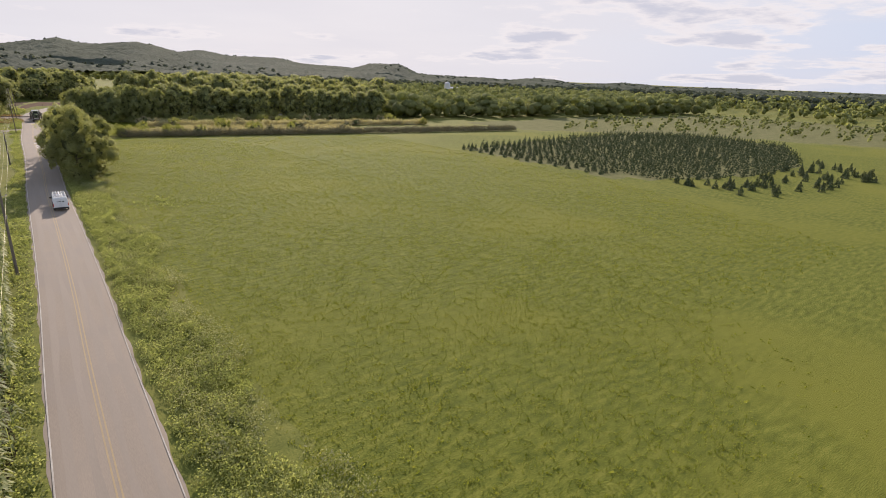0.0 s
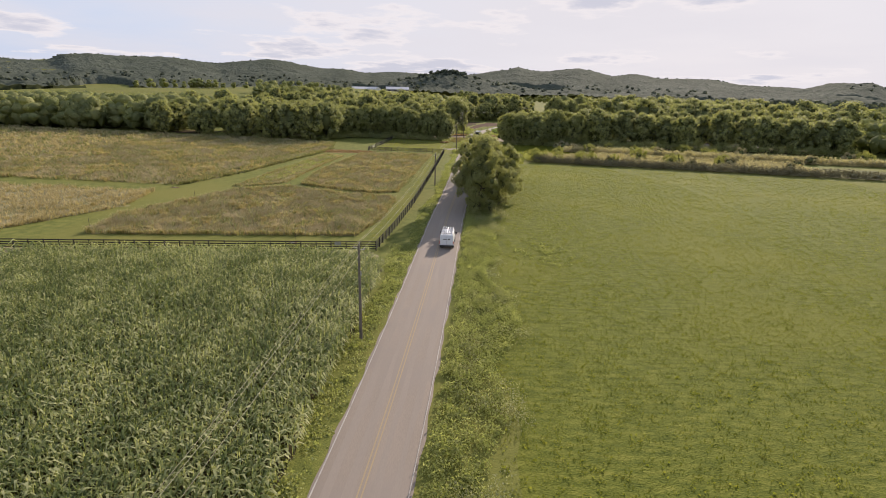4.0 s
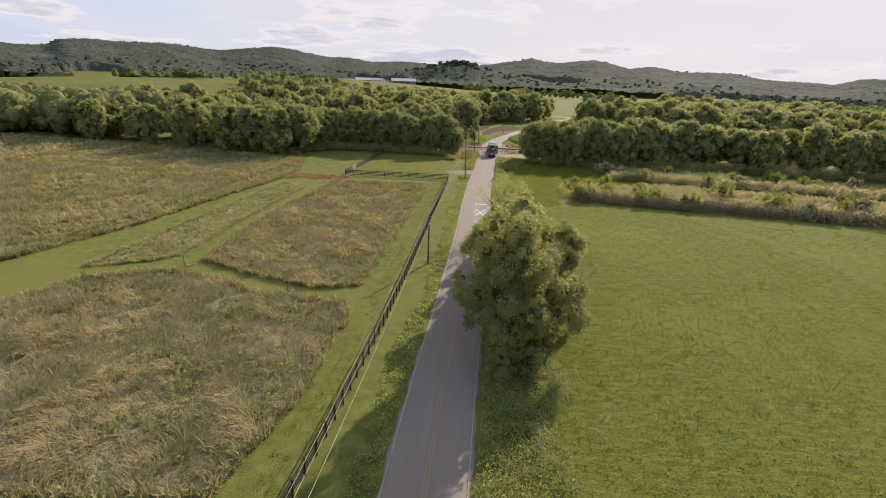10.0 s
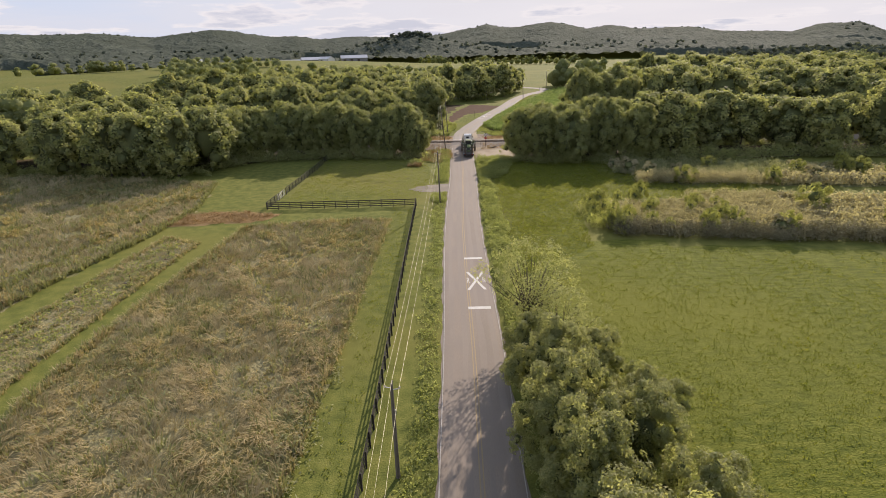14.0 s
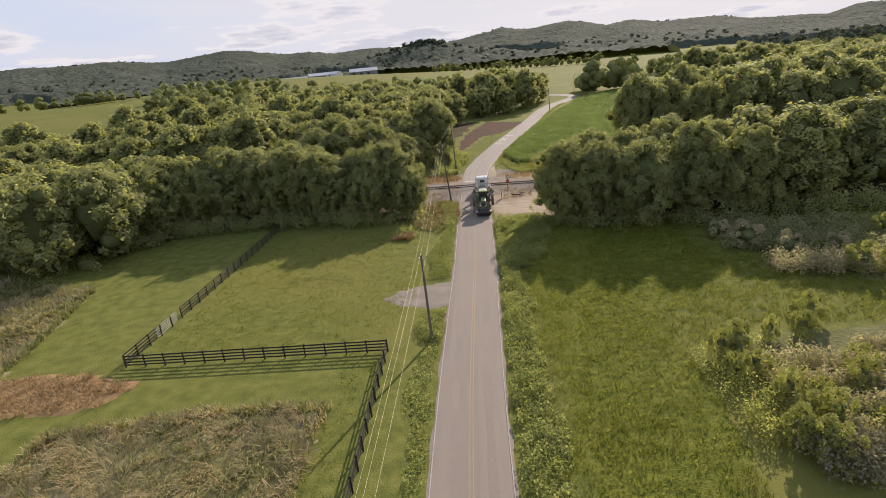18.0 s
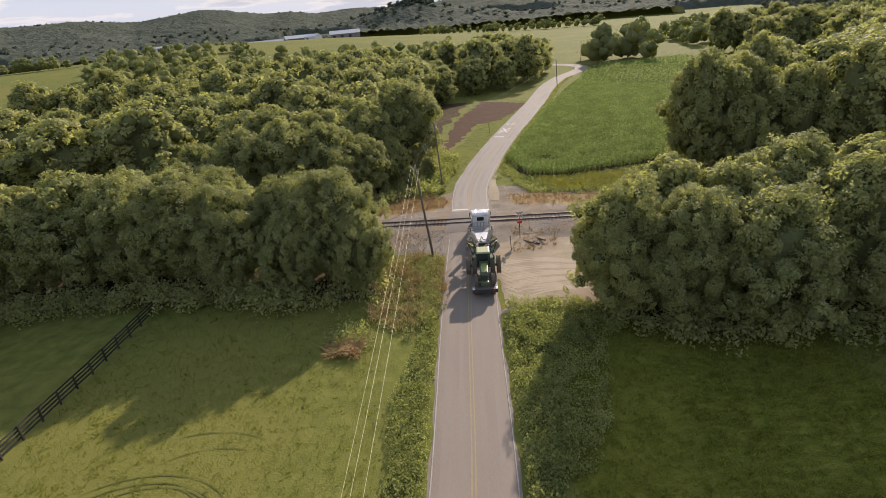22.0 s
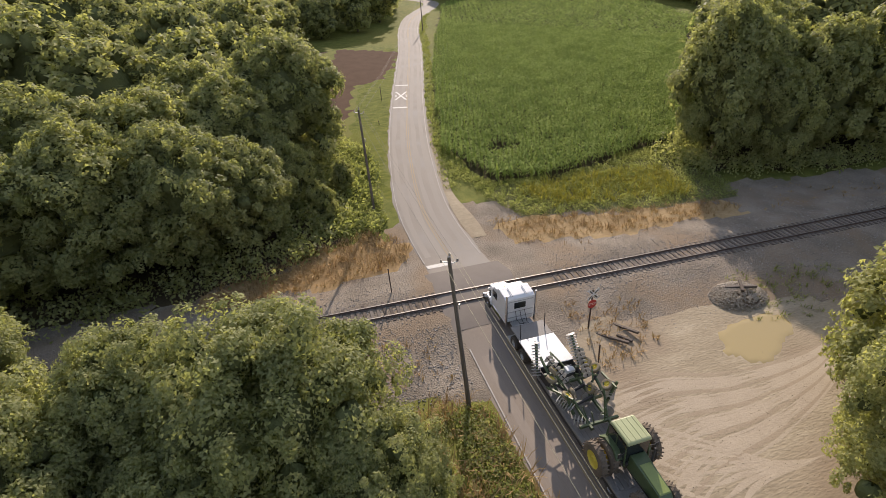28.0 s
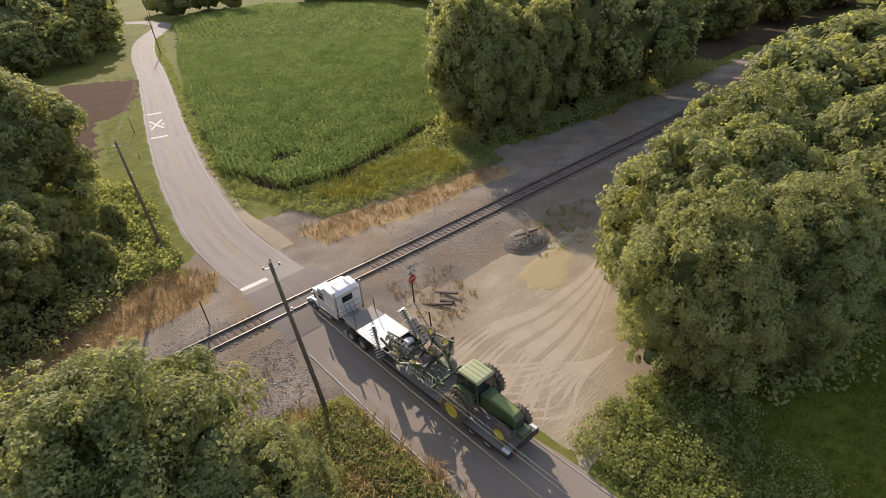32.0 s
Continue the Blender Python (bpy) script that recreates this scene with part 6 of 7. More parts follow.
for k, s in enumerate(np.arange(-22, TRACK_R - 1, 0.52)):
    if -4.4 < s + 0.8 < 5.6:
        continue
    o = new("tie", tie_me)
    o.parent = track
    o.matrix_basis = pose(s + rng.normal(0, 0.02), rng.normal(0, 0.03), track_top(s) - 0.005, 0, 0, rng.normal(0, 0.8))
# ballast stones along the track near the crossing
n = 9000
s = rng.uniform(-20, 60, n)
d = rng.normal(0, 2.6, n)
ok = ~((np.abs(s + 1.0) < 5.6)) & ((np.abs(d) < 0.65) | (np.abs(d) > 0.9))
s, d = s[ok], d[ok]
a = math.atan(TRACK_SLOPE)
bx, by = 9 + s * math.cos(a) - d * math.sin(a), TRACK_Y + s * math.sin(a) + d * math.cos(a)


def stones(name, x, y, size, mat, label, lift=0.03):
    n = len(x)
    r = size * rng.uniform(0.5, 1.4, (n, 1, 1))
    o = np.array([(1, 0, 0), (0, 1, 0), (-1, 0, 0), (0, -1, 0), (0, 0, 0.8), (0, 0, -0.6)])
    V = np.stack([x, y, land(x, y) + lift], -1)[:, None, :] + o * r * rng.uniform(0.7, 1.3, (n, 6, 1))
    F = np.array([(0, 1, 4), (1, 2, 4), (2, 3, 4), (3, 0, 4), (1, 0, 5), (2, 1, 5), (3, 2, 5), (0, 3, 5)])
    return tagged(link_np(name, V.reshape(-1, 3), (np.arange(n)[:, None, None] * 6 + F).reshape(-1, 3), mat), label, "stones", kind="stuff")


M_STONE = material("ballast_stone", ((0.20, 0.18, 0.155), (0.31, 0.28, 0.25), (0.46, 0.43, 0.39)), 0.8, 9.0, 0.9, 0.2, random_from="island")
stones("ballast_stones", bx, by, 0.055, M_STONE, "grey crushed ballast stones along the track")
x, y = scatter([(-3.5, 257.5), (3.0, 258.5), (3.4, 265), (-4, 265)], 22)
stones("loose_stones", x, y, 0.06, M_STONE, "loose pale ballast stones on the bank")
x, y = scatter([(14, 259), (36, 255), (40, 262), (14, 265)], 7)
stones("loose_stones", x, y, 0.045, M_STONE, "loose stones on bare ground beside the track")

M_CLOD = material("gravel_clods", ((0.27, 0.232, 0.185), (0.37, 0.322, 0.258), (0.48, 0.425, 0.345)), 0.8, 9.0, 0.95, 0.2, random_from="island")
x, y = scatter([(-12, 263), (1, 258.5), (4, 256.5), (10, 262), (20, 258.5), (34, 254.5), (60, 255), (60, 273), (38, 278.5), (20, 281.5), (12.5, 284.5), (4, 282), (3, 278.5), (-12, 277.5)], 5)
ok = off_road(x, y, 3.6)
stones("gravel_clods", x[ok], y[ok], 0.036, M_CLOD, "small clods and coarse gravel on bare ground", 0.02)
x, y = scatter([(10, 244), (18, 244.5), (24, 247), (33, 254), (21, 259.5), (11, 260)], 3)
stones("dirt_clods", x, y, 0.028, M_DIRT, "small pale clods on packed dirt", 0.045)
rough("gravel_weeds", [(-10, 262), (2, 259.5), (3, 264), (-10, 265.5)], 1.2, 0.4, 6, 0.05, M_DRY, "sparse dry weeds in the gravel", 0.8, 0.25, 4.5)
rough("gravel_weeds", [(11.5, 256.5), (17, 257.5), (18.5, 262.5), (12.5, 264)], 3.0, 0.35, 6, 0.05, M_DRY, "reddish dry weeds round the crossing sign", 0.8, 0.25)
rough("gravel_weeds", [(25, 257), (40, 252.5), (46, 257), (34, 261.5), (27, 262.5)], 3.0, 0.35, 6, 0.06, M_WEED, "low green weeds round a gravel heap", 0.9, 0.25, 0.0, 2.0)
rough("gravel_weeds", [(13, 272), (40, 270), (60, 267), (60, 271), (38, 276.5), (16, 281)], 0.6, 0.25, 5, 0.05, M_DRY, "sparse dry weeds in the gravel", 0.9, 0.25)

# crossing sign, posts, timbers
M_SIGN_WHITE = material("sign_white", ((0.62, 0.61, 0.58), (0.74, 0.73, 0.70)), 2.0, 12.0, 0.5, 0)
M_SIGN_RED = material("sign_red", ((0.36, 0.035, 0.03), (0.46, 0.05, 0.045)), 2.0, 12.0, 0.5, 0)
M_RUST = material("dark_rusty_steel", ((0.06, 0.045, 0.04), (0.10, 0.075, 0.06)), 2.0, 12.0, 0.7, 0.1, metal=0.4)
buck = thing("crossbuck_sign", (13.1, 260.9, float(land(13.1, 260.9))), 0, "white rail crossbuck above a red stop sign on a post", "road sign")
bm = bmesh.new()
box(bm, (0, 0.04, 1.75), (0.09, 0.09, 3.6), bevel=0.01)
part("post", bm, M_RUST, buck)
for r in (45, -45):
    bm = bmesh.new()
    box(bm, (0, -0.02 if r > 0 else -0.045, 3.2), (1.22, 0.02, 0.23), (0, r, 0), 0.004)
    blade = part("blade", bm, M_SIGN_WHITE, buck)
    bm = bmesh.new()
    for k in (-0.3, 0.3):
        box(bm, (k * math.cos(radians(r)), -0.058 if r < 0 else -0.034, 3.2 - k * math.sin(radians(r))), (0.36, 0.004, 0.09), (0, r, 0))
    part("marking", bm, M_RUST, blade, "black bars of lettering")
bm = bmesh.new()
lathe(bm, ((-0.02, 0.38), (0.0, 0.38)), (0, -0.03, 2.35), "Y", 8)
stop = part("stop_plate", bm, M_SIGN_RED, buck, "red eight-sided stop plate")
cu = bpy.data.curves.new("letters", "FONT")
cu.body, cu.size, cu.align_x, cu.align_y, cu.extrude = "STOP", 0.26, "CENTER", "CENTER", 0.003
tmp = new("letters_source", cu)
me = bpy.data.meshes.new_from_object(tmp.evaluated_get(bpy.context.evaluated_depsgraph_get()))
bpy.data.objects.remove(tmp)
me.materials.clear()
me.materials.append(M_SIGN_WHITE)
o = new("letters", me)
o.parent = stop
o.matrix_basis = pose(0, -0.056, 2.35, 90, 0, 0)
for x, y, h, words in ((0.7, 270.6, 2.3, "dark leaning steel post beside the tracks"), (11.6, 257.4, 1.9, "thin dark steel post at the yard's edge"), (60.9, 443.2, 2.0, "thin dark post beside the far bend"), (14.6, 327.0, 2.4, "thin dark sign post beside the road"), (10.9, 314.2, 0.7, "short dark post in mown grass")):
    ob = thing("marker_post", (x, y, float(land(x, y))), 0, words, "post")
    bm = bmesh.new()
    box(bm, (-0.06, 0, h / 2 - 0.1), (0.08, 0.08, h + 0.2), (0, -3, 0), 0.008)
    part("post", bm, M_RUST, ob)
    bm = bmesh.new()
    box(bm, (-0.12, 0, h - 0.05), (0.11, 0.1, 0.1), (0, -3, 0), 0.01)
    part("cap", bm, M_RUST, ob)
for x, y, L, turn, tilt in ((14.0, 259.4, 2.7, 122, 8), (15.5, 260.0, 2.5, 112, 10), (14.9, 259.0, 1.2, 118, 3)):
    bm = bmesh.new()
    box(bm, (0, 0, 0), (L, 0.22, 0.17), bevel=0.02)
    ob = part("old_timber", bm, M_TIE)
    ob.matrix_basis = pose(x, y, float(land(x, y)) + 0.14, 0, tilt, turn)
    tagged(ob, "old weathered railway tie lying on bare ground", "timber", "old ties beside the crossing")
hx0, hy0 = 26.2, 260.4
hv, hf = lumpy_ball((hx0, hy0 - 0.6, 0.0), (1.7, 1.2, 0.45), 2.0, 26, 14)
hv = hv + np.stack([0 * hv[:, 0], 0 * hv[:, 0], 0.09 * wave(hv[:, 0], hv[:, 1], 0.35) * (hv[:, 2] > 0.1)], -1)
tagged(link_np("mound", hv, hf, M_GRAVEL, smooth=True), "grey heap of crushed stone", "gravel heap")
hn = 1900
ha, hq = rng.uniform(0, 2 * np.pi, hn), np.sqrt(rng.uniform(0, 1, hn))
hx, hy = hx0 + 2.5 * hq * np.cos(ha), hy0 - 0.6 + 1.8 * hq * np.sin(ha)
stones("heap_stones", hx, hy, 0.07, M_CLOD, "crushed stones over a gravel heap", 0.78 * np.clip(1 - hq ** 2, 0, 1) ** 0.8 - 0.02)
for L, turn, z in ((2.3, 150, 0.9), (1.9, 50, 1.0)):
    bm = bmesh.new()
    box(bm, (0, 0, 0), (L, 0.22, 0.18), bevel=0.02)
    ob = part("old_timber", bm, M_TIE)
    ob.matrix_basis = pose(hx0 + 0.2, hy0 - 0.4, z, 0, 7, turn)
    tagged(ob, "old railway tie dumped on a gravel heap", "timber", "old ties on the gravel heap")

# ruts, puddle
M_RUT = material("pale_dust", ((0.36, 0.295, 0.215), (0.45, 0.375, 0.28)), 0.8, 9.0, 0.95, 0.4, spec=0.1)
M_RUT_DARK = material("damp_dirt", ((0.30, 0.24, 0.168), (0.37, 0.30, 0.215)), 0.8, 9.0, 0.95, 0.4, spec=0.1)


def rut(points, width, mat, words):
    """A worn wheel mark: a low ridge along a curve on the yard."""
    p = smooth_path(points, 0.5)
    bm = bmesh.new()
    last = None
    for k, (a, b) in enumerate(zip(p, p[1:])):
        d = (b - a).normalized()
        s = Vector((d.y, -d.x, 0)) * width * (0.5 + 0.3 * math.sin(k * 0.7) * math.sin(k * 0.23)) * min(1.0, k / 4 + 0.1, (len(p) - 2 - k) / 4 + 0.1)
        row = [bm.verts.new((q.x, q.y, float(land(q.x, q.y)) + up)) for q, up in ((a - s, 0.043), (a, 0.0445), (a + s, 0.043))]
        if last:
            bm.faces.new((last[0], last[1], row[1], row[0]))
            bm.faces.new((last[1], last[2], row[2], row[1]))
        last = row
    return tagged(part("tyre_mark", bm, mat), words, "tyre mark", kind="structure")


for k in range(18):
    f = k / 17
    rut([(9.6, 246.2 + 9.0 * f), (13 + 1.5 * f, 247.6 + 7.6 * f), (18 + f, 248.4 + 5.2 * f), (24 + 2 * f, 250.2 + 3.0 * f), (29.5, 253.0 + 1.6 * f)], 0.16 + 0.1 * (k % 4), M_RUT if k % 4 != 1 else M_RUT_DARK, "pale curved tyre mark in packed dirt")
for k in range(8):
    rut([(9.3, 255.4 - 1.1 * k), (11.5, 252.0 - 0.9 * k), (14.5, 249.0 - 0.35 * k), (16.5 + 0.5 * k, 246.6)], 0.26, M_RUT, "pale curved tyre mark in packed dirt")
M_WATER = bpy.data.materials.new("muddy_water")
M_WATER.use_nodes = True
pw = M_WATER.node_tree.nodes["Principled BSDF"]
pw.inputs["Base Color"].default_value = (0.36, 0.28, 0.13, 1)
pw.inputs["Roughness"].default_value = 0.06
sheet("puddle", [(20.0, 255.0), (21.4, 257.2), (24.6, 257.6), (27.8, 257.2), (26.6, 254.8), (22.5, 253.4)], 0.4, 0.062, M_WATER, "shallow muddy tan puddle on packed dirt", "water", 0.25, 5.0)

M_FLAT = material("flattened_grass", ((0.095, 0.104, 0.028), (0.13, 0.137, 0.038)), 0.8, 6.0, 0.95, 0.3, spec=0.1)
for cx, cy, r, a0, a1 in ((-16.5, 219.0, 6.3, 20, 165), (-16.5, 219.2, 6.9, 30, 150), (-16.2, 219.0, 4.4, 40, 170), (-13.0, 222.5, 5.5, 60, 150), (-14.0, 223.0, 7.0, 50, 120), (-16.0, 219.5, 5.2, 25, 150), (-15.5, 221.0, 3.2, -10, 120), (-17.5, 217.5, 5.5, 150, 250), (-17.0, 218.0, 3.8, 170, 300)):
    rut([(cx + r * math.cos(radians(a0 + (a1 - a0) * k / 8)), cy + 0.8 * r * math.sin(radians(a0 + (a1 - a0) * k / 8))) for k in range(9)], 0.085, M_FLAT, "curved wheel mark in mown grass")
# small caps and stakes in the mown lanes
for x, y in ((-20.6, 88.6), (-34.6, 132.9), (-50.0, 117.5), (-58.5, 127.0), (-18.4, 126.6), (-42.5, 151.0), (-37.5, 181.0), (-54.0, 93.5), (-39.0, 173.0)):
    sheet("bare_soil", [(x + 0.75 * math.cos(k * math.pi / 4) * rng.uniform(0.8, 1.2), y + 0.6 * math.sin(k * math.pi / 4) * rng.uniform(0.8, 1.2)) for k in range(8)], 0.3, 0.05, M_TILLED, "bare reddish soil round a marker", "ground", 0.1, x)
    ob = thing("well_marker", (x, y, 0.04), rng.uniform(0, 360), "low pale concrete pad and dark stake in mown grass", "marker", "markers in the mown lanes")
    bm = bmesh.new()
    lathe(bm, ((0, 0.32), (0.05, 0.32), (0.07, 0.27), (0.07, 0.0)), (0, 0, 0), "Z", 14)
    part("pad", bm, M_PAD, ob)
    bm = bmesh.new()
    rod(bm, (0.55, 0.1, -0.1), (0.57, 0.1, 1.25), 0.035, 0.03, 6)
    part("stake", bm, M_RUST, ob)

jug = thing("plastic_jug", (10.4, 176.7, 0.0), 20, "white plastic jug lying in the mown grass", "litter")
bm = bmesh.new()
lathe(bm, ((-0.2, 0.0), (-0.2, 0.13), (-0.17, 0.15), (0.06, 0.15), (0.15, 0.08), (0.2, 0.05), (0.24, 0.05), (0.24, 0.0)), (0, 0, 0.17), "X", 14)
part("body", bm, M_SIGN_WHITE, jug)
bm = bmesh.new()
lathe(bm, ((0.24, 0.055), (0.28, 0.055), (0.28, 0.0)), (0, 0, 0.17), "X", 10)
part("cap", bm, M_SIGN_RED, jug)

# ---- far farm buildings ----
M_ROOF = material("sheet_metal_roof", ((0.45, 0.45, 0.46), (0.62, 0.62, 0.63)), 0.2, 2.0, 0.45, 0.05, metal=0.3)
M_BARNWALL = material("barn_wall", ((0.16, 0.15, 0.14), (0.26, 0.25, 0.24)), 0.3, 2.0, 0.8, 0.1)
M_WHITEWALL = material("white_siding", ((0.6, 0.59, 0.57), (0.74, 0.73, 0.71)), 0.3, 2.0, 0.7, 0.1)


def barn(x, y, L, W, H, turn, wall, words, category="barn"):
    ob = thing("barn" if category == "barn" else "house", (x, y, float(land(x, y))), turn, words, category)
    bm = bmesh.new()
    box(bm, (0, 0, H / 2 - 0.8), (L, W, H + 1.6))
    w = part("wall", bm, wall, ob)
    bm = bmesh.new()
    r = W * 0.22
    for s in (-1, 1):
        q = [(-L / 2 - 0.5, s * (W / 2 + 0.5), H - 0.1), (L / 2 + 0.5, s * (W / 2 + 0.5), H - 0.1), (L / 2 + 0.5, 0, H + r), (-L / 2 - 0.5, 0, H + r)]
        lo = [bm.verts.new(c) for c in q]
        hi = [bm.verts.new((a, b, c + 0.25)) for a, b, c in q]
        bm.faces.new(lo[::-1]), bm.faces.new(hi)
        for i in range(4):
            bm.faces.new((lo[i], lo[(i + 1) % 4], hi[(i + 1) % 4], hi[i]))
    part("roof", bm, M_ROOF, ob)
    for k in range(max(1, int(L / 9))):
        bm = bmesh.new()
        box(bm, (-L / 2 + 4.5 + 9 * k, -W / 2 - 0.06, H * 0.42), (3.2, 0.1, H * 0.75))
        part("door", bm, M_RUST, ob)
    for s in (-1, 1):
        bm = bmesh.new()
        q = [bm.verts.new(c) for c in ((s * L / 2, -W / 2, H - 0.1), (s * L / 2, W / 2, H - 0.1), (s * L / 2, 0, H + r))]
        bm.faces.new(q)
        part("gable", bm, wall, ob)
    return ob


for x, y, L, W, H, turn, wall, words in ((-197, 850, 46, 14, 4.5, 8, M_BARNWALL, "long low grey metal-roofed barn"), (-160, 862, 30, 14, 6, 20, M_BARNWALL, "grey metal-roofed barn in a farmyard"), (-140, 850, 16, 12, 5, -30, M_WHITEWALL, "white farm shed with metal roof"), (-108, 872, 34, 16, 6, 12, M_BARNWALL, "broad open barn with shining metal roof"), (-172, 884, 14, 10, 5, 40, M_WHITEWALL, "small white farm outbuilding beside barns")):
    barn(x, y, L, W, H, turn, wall, words)
barn(-238, 690, 6, 5, 3, 10, M_WHITEWALL, "small white farmhouse on a grassy hill", "house")
barn(383, 448, 22, 12, 8, -40, M_WHITEWALL, "tall white barn among far trees")
barn(330, 455, 34, 9, 4, -30, M_WHITEWALL, "long low white farm building among far trees")
silo = thing("silo", (372, 452, 0), 0, "tall pale concrete silo beside a white barn", "silo")
bm = bmesh.new()
lathe(bm, ((0, 3.0), (13.5, 3.0)), (0, 0, 0), "Z", 18)
part("shaft", bm, M_WHITEWALL, silo)
bm = bmesh.new()
lathe(bm, ((13.5, 3.1), (14.6, 2.6), (15.6, 1.4), (16.0, 0.0)), (0, 0, 0), "Z", 18)
part("dome", bm, M_ROOF, silo)

# ---- vehicles ----
M_WHITE = material("white_vehicle_paint", ((0.66, 0.66, 0.65), (0.76, 0.76, 0.75)), 1.0, 8.0, 0.3, 0, space="Object", spec=0.5)
M_CHROME = material("bright_chrome", ((0.6, 0.6, 0.61), (0.72, 0.72, 0.73)), 2.0, 10.0, 0.15, 0, metal=1.0, space="Object")
M_RUBBER = material("dusty_rubber", ((0.06, 0.052, 0.042), (0.125, 0.105, 0.08)), 2.0, 14.0, 0.9, 0.3, space="Object")
M_DARK = material("dark_chassis_steel", ((0.03, 0.03, 0.03), (0.065, 0.06, 0.055)), 1.5, 10.0, 0.6, 0.1, space="Object")
M_DECK = material("worn_trailer_deck", ((0.19, 0.175, 0.155), (0.28, 0.26, 0.235)), 0.9, 9.0, 0.7, 0.2, space="Object")
M_GREEN = material("green_machine_paint", ((0.05, 0.078, 0.032), (0.085, 0.12, 0.048)), 1.2, 9.0, 0.4, 0.05, space="Object", spec=0.5)
M_HOOD = material("faded_green_paint", ((0.17, 0.22, 0.06), (0.23, 0.28, 0.08)), 1.2, 9.0, 0.35, 0, space="Object", spec=0.5)
M_ROOFG = material("faded_cab_roof", ((0.30, 0.33, 0.17), (0.38, 0.40, 0.22)), 1.2, 9.0, 0.45, 0.05, space="Object")
M_RIM = material("yellow_rim", ((0.55, 0.43, 0.05), (0.66, 0.53, 0.08)), 1.5, 9.0, 0.5, 0, space="Object")
M_TAN = material("dusty_tan_tyre", ((0.20, 0.16, 0.10), (0.30, 0.25, 0.16)), 2.0, 9.0, 0.8, 0.2, space="Object")
M_FIELDTYRE = material("dry_mud_on_rubber", ((0.10, 0.08, 0.06), (0.20, 0.16, 0.115)), 2.0, 14.0, 0.95, 0.3, space="Object")
M_DISC = material("worn_steel_disc", ((0.52, 0.50, 0.47), (0.68, 0.66, 0.63)), 2.0, 9.0, 0.4, 0, metal=0.35, space="Object")
M_RED = material("red_lamp_lens", ((0.35, 0.02, 0.015), (0.45, 0.03, 0.02)), 2.0, 9.0, 0.3, 0, space="Object")
M_AMBER = material("amber_lamp_lens", ((0.5, 0.2, 0.02), (0.6, 0.26, 0.03)), 2.0, 9.0, 0.3, 0, space="Object")
M_GLASS = bpy.data.materials.new("tinted_glass")
M_GLASS.use_nodes = True
pg = M_GLASS.node_tree.nodes["Principled BSDF"]
pg.inputs["Base Color"].default_value, pg.inputs["Roughness"].default_value = (0.02, 0.025, 0.025, 1), 0.08


def prism(bm, side, half, bevel=0.0):
    """A solid from a side outline of (y, z), of half-width half about x = 0; half may be a list, one for each point."""
    h = [half] * len(side) if isinstance(half, (int, float)) else half
    a = [bm.verts.new((-w, y, z)) for (y, z), w in zip(side, h)]
    b = [bm.verts.new((w, y, z)) for (y, z), w in zip(side, h)]
    bm.faces.new(a)
    bm.faces.new(b[::-1])
    for i in range(len(side)):
        j = (i + 1) % len(side)
        bm.faces.new((a[i], b[i], b[j], a[j]))
    if bevel:
        bmesh.ops.recalc_face_normals(bm, faces=bm.faces[:])
        bmesh.ops.bevel(bm, geom=bm.edges[:], offset=bevel, segments=2, affect="EDGES", profile=0.5)


def wheel(parent, x, y, z, r, w, rim_mat, lugs=0, tyre_mat=None, rim_r=0.55, name="wheel", tilt=0.0):
    """A wheel on an axle along x: tyre with tread, and a dished rim."""
    ob = new(name)
    ob.empty_display_size = 0.1
    ob.parent = parent
    ob.matrix_basis = pose(x, y, z, 0, tilt, 0)
    bm = bmesh.new()
    k = rim_r * r
    lathe(bm, ((-w * 0.42, k), (-w * 0.5, k * 1.15), (-w * 0.5, r * 0.86), (-w * 0.38, r * 0.98), (0, r), (w * 0.38, r * 0.98), (w * 0.5, r * 0.86), (w * 0.5, k * 1.15), (w * 0.42, k)), (0, 0, 0), "X", 24, False)
    for i in range(lugs):
        a = 2 * math.pi * i / lugs
        for s in (-1, 1):
            box(bm, (s * w * 0.25, math.cos(a + s * 0.08) * r * 1.005, math.sin(a + s * 0.08) * r * 1.005), (w * 0.55, 0.05, 0.07), (math.degrees(a), 0, s * 28 * (1 if math.cos(a) > 0 else -1)))
    part("tyre", bm, tyre_mat or M_RUBBER, ob)
    bm = bmesh.new()
    lathe(bm, ((-w * 0.40, 0.0), (-w * 0.40, k * 0.3), (-w * 0.28, k * 0.4), (-w * 0.22, k * 0.85), (-w * 0.43, k * 1.02), (w * 0.43, k * 1.02), (w * 0.22, k * 0.85), (w * 0.28, k * 0.4), (w * 0.40, k * 0.3), (w * 0.40, 0.0)), (0, 0, 0), "X", 20)
    part("rim", bm, rim_mat, ob)
    return ob


RIG = (7.60, 246.0, 2.3)          # the trailer's tail, and its heading in degrees to the right
rig_z = float(land(RIG[0], RIG[1])) + 0.085


def rig_thing(name, words, category, y=0.0, z=0.0):
    d = radians(RIG[2])
    zz = max(rig_z, float(land(RIG[0] + math.sin(d) * (y + 1), RIG[1] + math.cos(d) * (y + 1))) * 0.5 + 0.085)
    return thing(name, (RIG[0] + math.sin(d) * y, RIG[1] + math.cos(d) * y, rig_z + z), -RIG[2], words, category)


